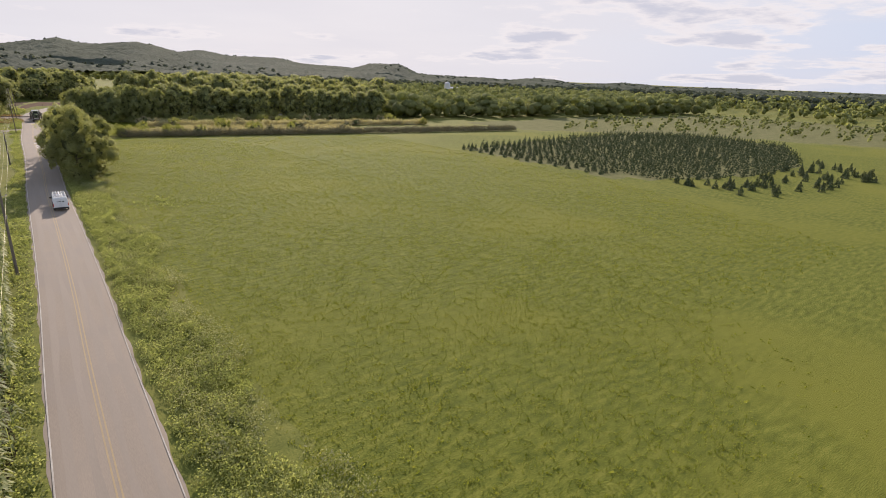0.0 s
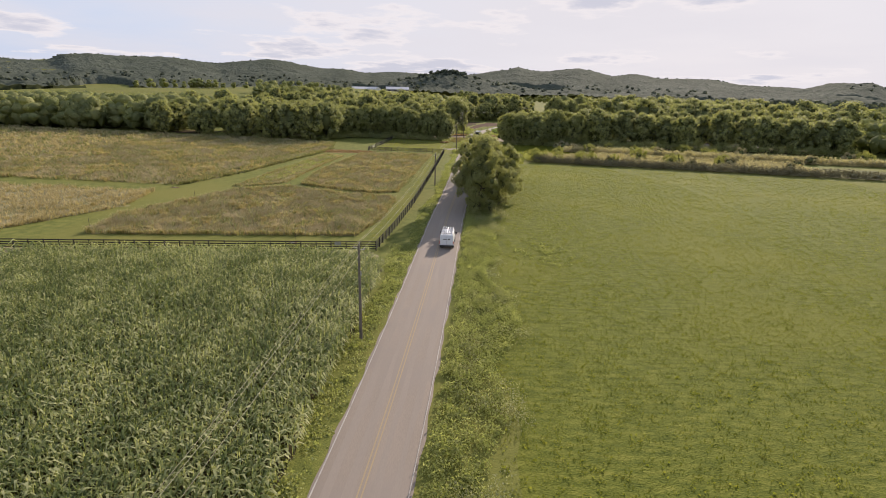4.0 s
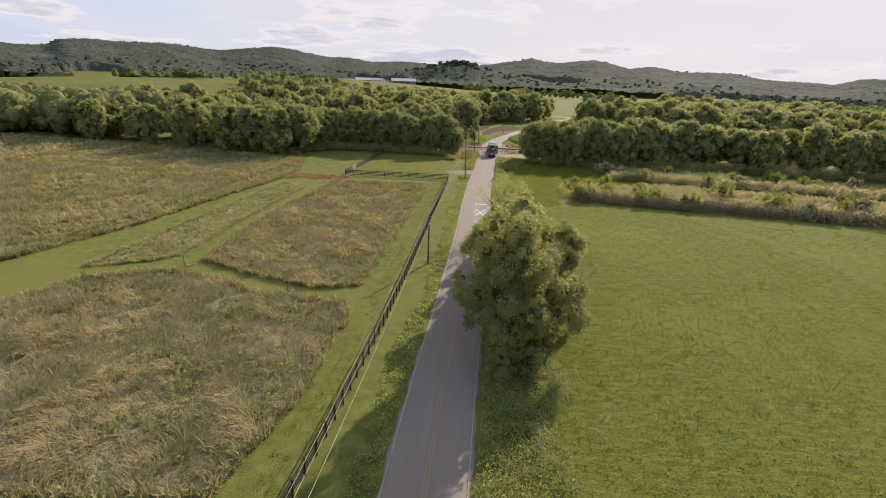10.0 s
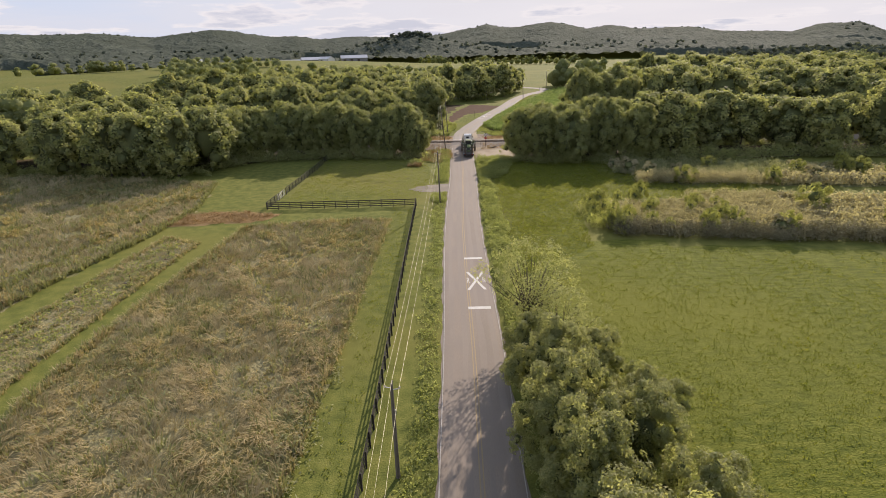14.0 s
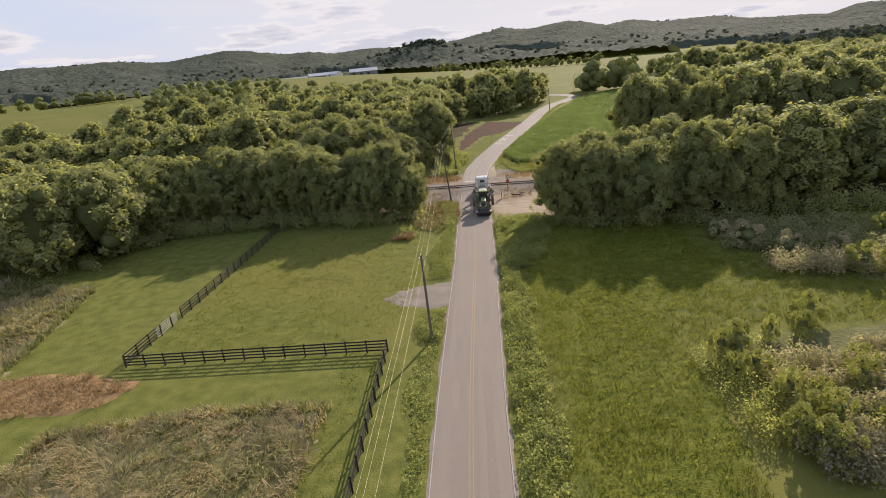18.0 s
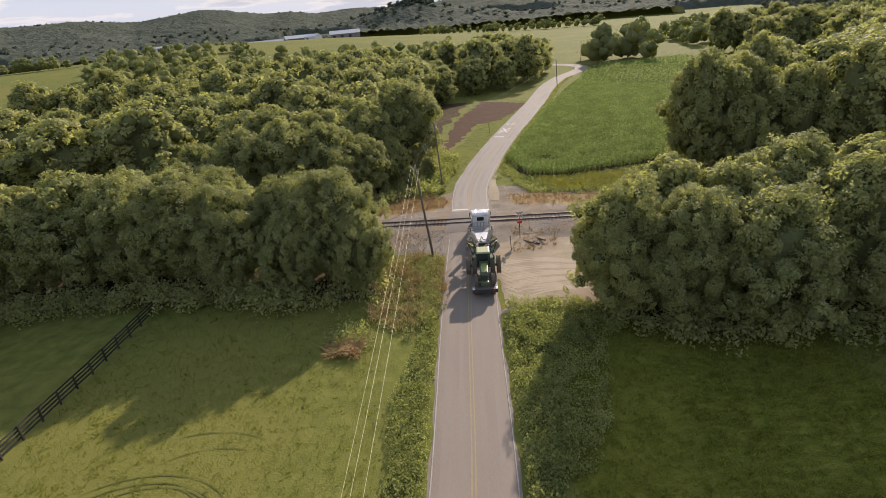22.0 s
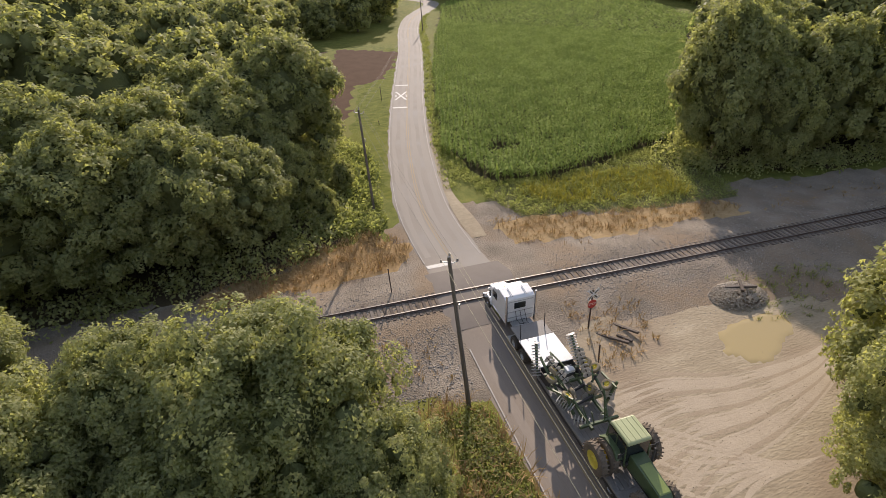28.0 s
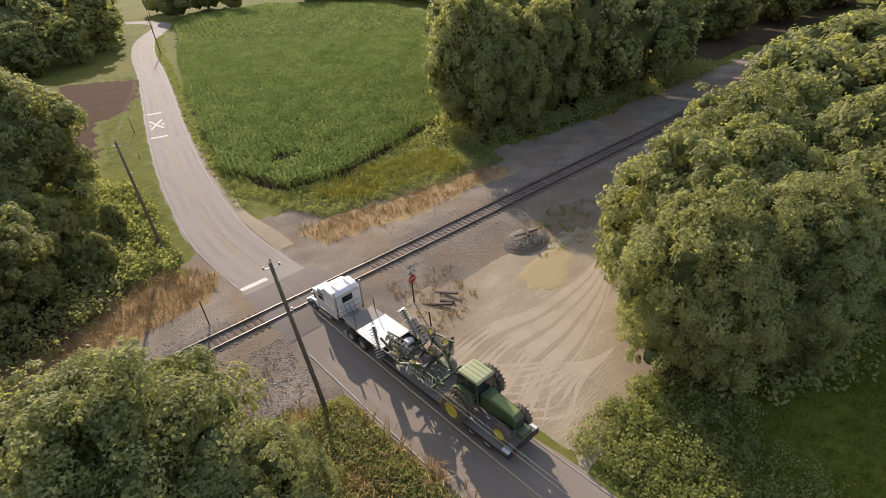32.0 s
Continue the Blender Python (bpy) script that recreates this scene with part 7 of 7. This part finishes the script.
# low-bed trailer
trailer = rig_thing("lowbed_trailer", "long grey low-bed trailer with white front deck panel", "trailer")
bm = bmesh.new()
box(bm, (0, 5.6, 0.83), (2.6, 11.2, 0.14), bevel=0.015)
part("deck", bm, M_DECK, trailer)
for k in range(9):
    bm = bmesh.new()
    box(bm, (-1.12 + 0.28 * k, 6.6, 0.915), (0.26, 8.6, 0.03), bevel=0.005)
    part("plank", bm, M_DECK, trailer)
for s in (-1, 1):
    bm = bmesh.new()
    box(bm, (s * 1.22, 5.6, 0.66), (0.14, 11.2, 0.3), bevel=0.02)
    part("side_beam", bm, M_DARK, trailer)
    bm = bmesh.new()
    box(bm, (s * 0.5, 13.0, 1.25), (0.22, 4.4, 0.32), bevel=0.02)
    part("gooseneck_beam", bm, M_DARK, trailer)
    bm = bmesh.new()
    box(bm, (s * 0.9, -0.04, 0.72), (0.2, 0.05, 0.12), bevel=0.01)
    part("tail_lamp", bm, M_RED, trailer)
    bm = bmesh.new()
    box(bm, (s * 1.18, 0.25, 0.93), (0.22, 0.5, 0.05), bevel=0.01)
    part("ramp_corner", bm, M_WHITE, trailer, "pale steel corner of the tail")
bm = bmesh.new()
box(bm, (0, 0.0, 0.72), (2.6, 0.1, 0.38), bevel=0.02)
part("tail_board", bm, M_DARK, trailer)
bm = bmesh.new()
box(bm, (0, 11.25, 1.15), (2.5, 0.16, 0.75), bevel=0.02)
part("neck_riser", bm, M_DARK, trailer)
bm = bmesh.new()
box(bm, (0, 12.6, 1.52), (2.62, 2.8, 0.1), bevel=0.02)
part("white_panel", bm, M_WHITE, trailer, "flat white deck panel")
for s in (-1, 1):
    bm = bmesh.new()
    box(bm, (s * 1.18, 10.5, 1.2), (0.06, 1.4, 0.62), bevel=0.01)
    part("well_side", bm, M_DARK, trailer)
bm = bmesh.new()
box(bm, (0.6, 10.4, 1.12), (0.62, 0.5, 0.4), bevel=0.03)
part("tool_crate", bm, M_WHITE, trailer, "pale crate in the trailer's well")
bm = bmesh.new()
box(bm, (0, 14.8, 1.50), (2.5, 1.5, 0.09), bevel=0.02)
part("neck_deck", bm, M_DECK, trailer)
for x, y in ((-1.1, 14.2), (1.05, 14.85)):
    bm = bmesh.new()
    rod(bm, (x, y, 1.5), (x - 0.04, y, 2.75), 0.035, 0.03, 6)
    part("stake", bm, M_DARK, trailer)
for y in (1.6, 2.85):
    for s in (-1, 1):
        wheel(trailer, s * 1.0, y, 0.42, 0.42, 0.5, M_GALV)

# road tractor
truck = rig_thing("semi_truck", "white long-nosed semi truck with sleeper cab", "truck", 0.5)
bm = bmesh.new()
for s in (-0.42, 0.42):
    box(bm, (s, 16.0, 0.86), (0.16, 7.6, 0.28), bevel=0.015)
part("frame", bm, M_DARK, truck)
for y in (13.1, 14.5):
    for s in (-1, 1):
        wheel(truck, s * 0.98, y, 0.52, 0.52, 0.56, M_GALV)
for s in (-1, 1):
    wheel(truck, s * 1.08, 19.5, 0.52, 0.52, 0.3, M_CHROME)
bm = bmesh.new()
prism(bm, [(16.25, 0.95), (16.25, 2.95), (16.5, 3.1), (17.5, 3.2), (17.75, 3.05), (17.75, 0.95)], 1.16, 0.06)
part("sleeper", bm, M_WHITE, truck)
bm = bmesh.new()
prism(bm, [(17.75, 0.95), (17.75, 2.75), (18.0, 2.82), (18.55, 2.72), (18.95, 1.95), (18.95, 0.95)], 1.1, 0.05)
part("cab", bm, M_WHITE, truck)
bm = bmesh.new()
prism(bm, [(18.9, 0.8), (18.9, 1.92), (19.6, 1.8), (20.45, 1.55), (20.55, 0.8)], [0.78, 0.78, 0.72, 0.62, 0.62], 0.05)
part("hood", bm, M_WHITE, truck)
for s in (-1, 1):
    bm = bmesh.new()
    prism(bm, [(18.85, 0.75), (19.0, 1.05), (19.3, 1.2), (19.75, 1.2), (20.1, 1.0), (20.35, 0.7)], 0.21, 0.03)
    for v in bm.verts:
        v.co.x += s * 0.93
    part("fender", bm, M_WHITE, truck)
    bm = bmesh.new()
    lathe(bm, ((0.9, 0.09), (2.4, 0.09), (3.35, 0.07), (3.5, 0.07)), (s * 1.12, 16.05, 0), "Z", 10)
    part("exhaust_pipe", bm, M_CHROME, truck)
    bm = bmesh.new()
    lathe(bm, ((16.9, 0.33), (18.6, 0.33)), (s * 0.95, 0, 0.72), "Y", 14)
    part("fuel_tank", bm, M_CHROME, truck)
    bm = bmesh.new()
    box(bm, (s * 1.38, 18.55, 2.2), (0.1, 0.16, 0.55), bevel=0.03)
    rod(bm, (s * 1.1, 18.5, 2.35), (s * 1.38, 18.55, 2.35), 0.02, 0.02, 6)
    part("mirror", bm, M_DARK, truck)
    bm = bmesh.new()
    box(bm, (s * 1.105, 18.2, 2.15), (0.03, 0.75, 0.6), bevel=0.02)
    part("side_window", bm, M_GLASS, truck)
    bm = bmesh.new()
    box(bm, (s * 0.6, 20.55, 1.05), (0.3, 0.08, 0.2), bevel=0.03)
    part("headlight", bm, M_CHROME, truck)
for s in (-0.55, 0.55):
    bm = bmesh.new()
    rod(bm, (s, 16.35, 3.16), (s, 17.3, 3.24), 0.035, 0.03, 8)
    part("air_horn", bm, M_CHROME, truck)
for k in range(5):
    bm = bmesh.new()
    box(bm, (-0.6 + 0.3 * k, 17.72, 3.14), (0.1, 0.08, 0.05), bevel=0.01)
    part("marker_lamp", bm, M_AMBER, truck)
bm = bmesh.new()
vs = [bm.verts.new(c) for c in ((-0.98, 18.62, 2.66), (0.98, 18.62, 2.66), (0.98, 18.99, 1.98), (-0.98, 18.99, 1.98))]
bm.faces.new(vs)
bmesh.ops.solidify(bm, geom=bm.faces[:], thickness=0.03)
part("windscreen", bm, M_GLASS, truck)
bm = bmesh.new()
box(bm, (0, 16.235, 2.35), (0.9, 0.05, 0.5), bevel=0.02)
part("rear_window", bm, M_GLASS, truck)
for z in (1.35, 1.85, 2.75):
    bm = bmesh.new()
    box(bm, (0, 16.225, z), (2.1, 0.035, 0.04))
    part("seam", bm, M_GALV, truck)
bm = bmesh.new()
box(bm, (0, 20.62, 0.55), (2.3, 0.16, 0.32), bevel=0.04)
part("bumper", bm, M_CHROME, truck)
bm = bmesh.new()
box(bm, (0, 20.56, 1.15), (0.9, 0.06, 0.65), bevel=0.03)
part("grille", bm, M_CHROME, truck)
bm = bmesh.new()
box(bm, (0, 15.7, 1.03), (1.6, 0.9, 0.06), bevel=0.01)
part("catwalk", bm, M_GALV, truck)
for s in (-0.35, 0.0, 0.35):
    bm = bmesh.new()
    p = [Vector((s, 16.2, 1.9)), Vector((s * 1.1, 15.9, 1.35)), Vector((s * 0.8, 15.5, 1.25)), Vector((s * 0.5, 15.1, 1.55))]
    for q, r in zip(p, p[1:]):
        rod(bm, q, r, 0.022, 0.022, 6)
    part("air_hose", bm, M_DARK, truck)

# farm tractor on the deck, facing the tail
DZ = 0.93
tractor = rig_thing("farm_tractor", "green farm tractor with yellow rims tied on a trailer", "tractor", -1.45, DZ)
for s in (-1, 1):
    wheel(tractor, s * 0.98, 5.3, 0.92, 0.92, 0.46, M_RIM, 22, M_FIELDTYRE)
    wheel(tractor, s * 1.62, 5.3, 0.92, 0.92, 0.44, M_RIM, 22, M_FIELDTYRE)
    wheel(tractor, s * 0.86, 2.35, 0.64, 0.64, 0.40, M_RIM, 18, M_FIELDTYRE)
    bm = bmesh.new()
    prism(bm, [(4.4, 1.55), (4.75, 1.95), (5.6, 1.98), (6.1, 1.55), (6.0, 1.5), (5.5, 1.88), (4.85, 1.86), (4.5, 1.48)], 0.2)
    for v in bm.verts:
        v.co.x += s * 0.82
    part("fender", bm, M_GREEN, tractor)
    for foot, head, thick in (((s * 0.72, 4.2, 1.25), (s * 0.66, 4.35, 2.72), 0.045), ((s * 0.74, 5.9, 1.35), (s * 0.68, 5.8, 2.72), 0.045), ((s * 0.76, 5.0, 1.25), (s * 0.7, 5.05, 2.72), 0.035)):
        bm = bmesh.new()
        rod(bm, foot, head, thick, thick - 0.005, 6)
        part("cab_pillar", bm, M_GREEN, tractor)
    bm = bmesh.new()
    box(bm, (s * 0.7, 5.05, 2.0), (0.02, 1.5, 1.3))
    part("side_glass", bm, M_GLASS, tractor)
    bm = bmesh.new()
    rod(bm, (s * 0.7, 4.3, 2.2), (s * 1.05, 4.2, 2.25), 0.02, 0.02, 6)
    box(bm, (s * 1.1, 4.2, 2.2), (0.18, 0.05, 0.34), bevel=0.02)
    part("mirror", bm, M_DARK, tractor)
bm = bmesh.new()
prism(bm, [(1.75, 0.95), (1.72, 1.5), (2.0, 1.72), (4.25, 1.95), (4.25, 0.95)], [0.36, 0.36, 0.38, 0.46, 0.46], 0.05)
part("hood", bm, M_GREEN, tractor)
bm = bmesh.new()
prism(bm, [(1.95, 1.70), (2.0, 1.76), (3.6, 1.93), (3.6, 1.86)], 0.3, 0.01)
part("hood_top", bm, M_HOOD, tractor, "faded yellow-green hood panel")
bm = bmesh.new()
box(bm, (0, 1.72, 1.15), (0.6, 0.06, 0.55), bevel=0.02)
part("grille", bm, M_DARK, tractor)
bm = bmesh.new()
box(bm, (0, 4.0, 0.8), (0.55, 4.0, 0.45), bevel=0.05)
part("chassis", bm, M_DARK, tractor)
bm = bmesh.new()
box(bm, (0, 1.45, 0.72), (0.8, 0.5, 0.4), bevel=0.04)
part("front_weights", bm, M_GREEN, tractor)
bm = bmesh.new()
box(bm, (0, 2.35, 0.62), (1.5, 0.2, 0.2), bevel=0.03)
part("front_axle", bm, M_GREEN, tractor)
bm = bmesh.new()
box(bm, (0, 5.3, 0.92), (3.3, 0.24, 0.24), bevel=0.03)
part("rear_axle", bm, M_GREEN, tractor)
bm = bmesh.new()
box(bm, (0, 5.05, 1.3), (1.45, 1.7, 0.25), bevel=0.03)
part("cab_floor", bm, M_DARK, tractor)
bm = bmesh.new()
box(bm, (0, 4.28, 2.05), (1.3, 0.03, 1.25))
part("windscreen", bm, M_GLASS, tractor)
bm = bmesh.new()
box(bm, (0, 5.85, 2.05), (1.3, 0.03, 1.25))
part("rear_glass", bm, M_GLASS, tractor)
bm = bmesh.new()
box(bm, (0, 5.0, 2.82), (1.46, 1.66, 0.2), bevel=0.08, taper=(0.93, 0.93))
roof = part("cab_roof", bm, M_ROOFG, tractor, "pale green cab roof")
for k in range(4):
    bm = bmesh.new()
    box(bm, (-0.48 + 0.32 * k, 5.0, 2.925), (0.05, 1.4, 0.03), bevel=0.01)
    part("roof_rib", bm, M_ROOFG, roof)
bm = bmesh.new()
rod(bm, (0.52, 3.7, 1.5), (0.52, 3.7, 2.75), 0.06, 0.05, 8)
part("exhaust", bm, M_DARK, tractor)
bm = bmesh.new()
box(bm, (0, 4.95, 1.75), (0.55, 0.5, 0.75), bevel=0.06)
part("seat", bm, M_DARK, tractor)

# folded disc harrow on the deck
harrow = rig_thing("disc_harrow", "folded green disc harrow with raised steel disc gangs", "disc harrow", -1.35, DZ)
harrow.scale = (1.12, 1.06, 1.2)


def gang(a, b, n, r, words="row of worn steel discs on a shaft"):
    """A row of dished discs on a square shaft from a to b."""
    a, b = Vector(a), Vector(b)
    ob = new("disc_gang")
    ob.empty_display_size = 0.1
    ob.parent = harrow
    bm = bmesh.new()
    rod(bm, a, b, 0.035, 0.035, 6)
    part("shaft", bm, M_DARK, ob)
    d = (b - a).normalized()
    q = d.to_track_quat("X", "Z").to_matrix().to_4x4()
    bm = bmesh.new()
    lathe(bm, ((0.05, 0.06), (0.035, r * 0.5), (0.0, r), (-0.012, r), (0.022, r * 0.5), (0.03, 0.05)), (0, 0, 0), "X", 16)
    first = part("disc", bm, M_DISC, ob)
    for k in range(n):
        o = first if k == 0 else new("disc", first.data)
        o.parent = ob
        o.matrix_basis = Matrix.Translation(a.lerp(b, (k + 0.5) / n)) @ q
    return ob


bm = bmesh.new()
for s in (-0.55, 0.55):
    box(bm, (s, 9.0, 0.55), (0.14, 4.6, 0.16), bevel=0.01)
for y in (7.0, 8.6, 10.2, 11.1):
    box(bm, (0, y, 0.57), (2.2, 0.14, 0.14), bevel=0.01)
part("main_frame", bm, M_GREEN, harrow)
bm = bmesh.new()
for s in (-1, 1):
    rod(bm, (s * 0.3, 11.2, 0.6), (0, 12.6, 0.75), 0.06, 0.05, 6)
part("drawbar", bm, M_GREEN, harrow)
for s in (-1, 1):
    bm = bmesh.new()
    box(bm, (s * 1.2, 10.0, 1.1), (0.12, 3.2, 0.12), (16, 0, 0), 0.01)
    box(bm, (s * 1.22, 11.9, 1.1), (0.1, 0.14, 1.75), (-26, -s * 8, 0), 0.01)
    box(bm, (s * 1.2, 8.0, 1.2), (0.12, 0.12, 1.5), (0, s * 20, 0), 0.01)
    box(bm, (s * 1.45, 8.7, 1.45), (0.1, 2.2, 0.1), (-20, 0, -s * 12), 0.01)
    part("wing_frame", bm, M_GREEN, harrow)
    gang((s * 1.36, 11.5, 0.25), (s * 1.10, 12.5, 1.9), 12, 0.27)
    gang((s * 1.05, 7.9, 0.95), (s * 1.62, 8.6, 1.3), 7, 0.27)
    gang((s * 0.35, 7.2, 0.42), (s * 1.1, 7.7, 0.46), 5, 0.27)
    gang((s * 0.25, 8.8, 0.40), (s * 1.15, 9.3, 0.44), 6, 0.27)
    gang((s * 0.62, 9.4, 1.35), (s * 1.0, 11.2, 1.75), 7, 0.25)
    bm = bmesh.new()
    for y0, z0, y1, z1 in ((7.0, 0.6, 8.6, 1.5), (8.4, 0.6, 9.8, 1.6), (9.6, 0.6, 11.0, 1.4), (10.6, 0.6, 9.2, 1.5)):
        rod(bm, (s * 0.5, y0, z0), (s * 1.05, y1, z1), 0.045, 0.04, 6)
    part("wing_brace", bm, M_GREEN, harrow)
    bm = bmesh.new()
    tube(bm, smooth_path([(s * 0.2, 11.2, 0.9), (s * 0.5, 10.4, 1.2), (s * 0.35, 9.2, 1.05), (s * 0.8, 8.2, 1.3)], 0.2), [0.025] * len(smooth_path([(s * 0.2, 11.2, 0.9), (s * 0.5, 10.4, 1.2), (s * 0.35, 9.2, 1.05), (s * 0.8, 8.2, 1.3)], 0.2)), 6)
    part("hydraulic_hose", bm, M_DARK, harrow)
    for wx, wy, wz, lean in ((0.98, 10.3, 1.5, 50), (1.32, 9.9, 1.35, 62), (1.18, 8.4, 1.45, 58), (0.55, 8.9, 1.0, 20)):
        wheel(harrow, s * wx, wy, wz, 0.31, 0.22, M_RIM, 0, M_TAN, 0.5, "wheel", s * lean)
    bm = bmesh.new()
    rod(bm, (s * 0.5, 9.2, 0.7), (s * 1.35, 9.5, 1.4), 0.06, 0.06, 8)
    rod(bm, (s * 0.9, 9.35, 1.02), (s * 1.35, 9.5, 1.4), 0.035, 0.035, 8)
    part("lift_cylinder", bm, M_DARK, harrow)
    bm = bmesh.new()
    for k in range(4):
        rod(bm, (s * (0.3 + 0.2 * k), 7.0 + 0.3 * k, 0.6), (s * (0.4 + 0.25 * k), 7.2 + 0.5 * k, 1.2), 0.04, 0.03, 6)
    part("brace", bm, M_GREEN, harrow)
for y in (8.4, 9.3, 10.4):
    bm = bmesh.new()
    rod(bm, (-0.5, y, 0.66), (0.5, y + 0.2, 0.72), 0.09, 0.09, 8)
    part("cross_tube", bm, M_DARK, harrow)
bm = bmesh.new()
box(bm, (0.3, 10.8, 0.8), (0.5, 0.5, 0.28), bevel=0.05)
part("hose_box", bm, M_WHITE, harrow)

# van with ladders
van = thing("cargo_van", (1.70, 87.7, 0.07), -1.8, "white work van with ladders on its roof rack", "van")
bm = bmesh.new()
prism(bm, [(0.0, 0.45), (0.0, 1.2), (0.08, 1.98), (0.25, 2.06), (3.4, 2.06), (3.75, 1.98), (4.35, 1.3), (5.05, 1.08), (5.15, 0.75), (5.12, 0.42)], [0.98, 0.99, 0.9, 0.86, 0.86, 0.86, 0.95, 0.92, 0.9, 0.9], 0.05)
part("body", bm, M_WHITE, van)
for s in (-1, 1):
    for y in (1.05, 4.2):
        wheel(van, s * 0.88, y, 0.36, 0.36, 0.24, M_GALV)
    bm = bmesh.new()
    box(bm, (s * 0.94, 3.55, 1.62), (0.04, 0.75, 0.42), (0, -s * 9, 0), 0.02)
    part("side_window", bm, M_GLASS, van)
    bm = bmesh.new()
    box(bm, (s * 1.12, 4.0, 1.4), (0.22, 0.1, 0.24), bevel=0.03)
    part("mirror", bm, M_DARK, van)
    bm = bmesh.new()
    box(bm, (s * 0.94, -0.005, 1.0), (0.1, 0.05, 0.45), bevel=0.01)
    part("tail_lamp", bm, M_RED, van)
    bm = bmesh.new()
    rod(bm, (s * 0.78, 0.2, 2.22), (s * 0.78, 3.7, 2.22), 0.03, 0.03, 6)
    part("rack_rail", bm, M_WHITE, van)
for y in (0.35, 1.4, 2.5, 3.55):
    bm = bmesh.new()
    rod(bm, (-0.82, y, 2.2), (0.82, y, 2.2), 0.025, 0.025, 6)
    rod(bm, (-0.8, y, 2.02), (-0.8, y, 2.22), 0.025, 0.025, 6)
    rod(bm, (0.8, y, 2.02), (0.8, y, 2.22), 0.025, 0.025, 6)
    part("rack_bar", bm, M_WHITE, van)
bm = bmesh.new()
vs = [bm.verts.new(c) for c in ((-0.8, 3.76, 1.96), (0.8, 3.76, 1.96), (0.88, 4.36, 1.34), (-0.88, 4.36, 1.34))]
bm.faces.new(vs)
bmesh.ops.solidify(bm, geom=bm.faces[:], thickness=0.03)
part("windscreen", bm, M_GLASS, van)
bm = bmesh.new()
box(bm, (0, 0.0, 0.5), (1.9, 0.14, 0.2), bevel=0.03)
part("bumper", bm, M_DARK, van)
bm = bmesh.new()
box(bm, (0.0, -0.005, 1.28), (0.025, 0.03, 1.3))
part("door_seam", bm, M_GALV, van)
bm = bmesh.new()
box(bm, (0.3, -0.012, 0.72), (0.5, 0.02, 0.12))
part("plate", bm, M_SIGN_WHITE, van)
bm = bmesh.new()
box(bm, (-0.2, 0.03, 1.45), (0.55, 0.02, 0.1), (-5, 0, 0))
box(bm, (0.35, 0.03, 1.45), (0.2, 0.02, 0.2), (-5, 0, 0))
part("door_graphic", bm, M_DARK, van, "dark bars of door lettering")
M_ALU = material("aluminium_ladder", ((0.45, 0.45, 0.45), (0.58, 0.58, 0.57)), 2.0, 9.0, 0.4, 0, metal=0.7, space="Object")
for x0, x1, y0, y1 in ((-0.72, -0.32, 0.1, 4.1), (0.3, 0.74, 0.0, 3.9)):
    ob = thing("ladder", (1.70, 87.7, 0.07), -1.8, "aluminium extension ladder lying on a van's rack", "ladder")
    for x in (x0, x1):
        bm = bmesh.new()
        box(bm, (x, (y0 + y1) / 2, 2.29), (0.05, y1 - y0, 0.09), bevel=0.008)
        part("stile", bm, M_ALU, ob)
    for k in range(12):
        bm = bmesh.new()
        y = y0 + 0.2 + k * (y1 - y0 - 0.3) / 11.5
        rod(bm, (x0, y, 2.29), (x1, y, 2.29), 0.022, 0.022, 6)
        part("rung", bm, M_ALU, ob)
bm = bmesh.new()
rod(bm, (-0.02, 0.1, 2.32), (-0.02, 3.4, 2.32), 0.1, 0.1, 10)
ob = part("pipe_tube", bm, M_WHITE)
ob.matrix_basis = pose(1.70, 87.7, 0.07, 0, 0, -1.8)
tagged(ob, "white plastic conduit tube on a van's rack", "tube")
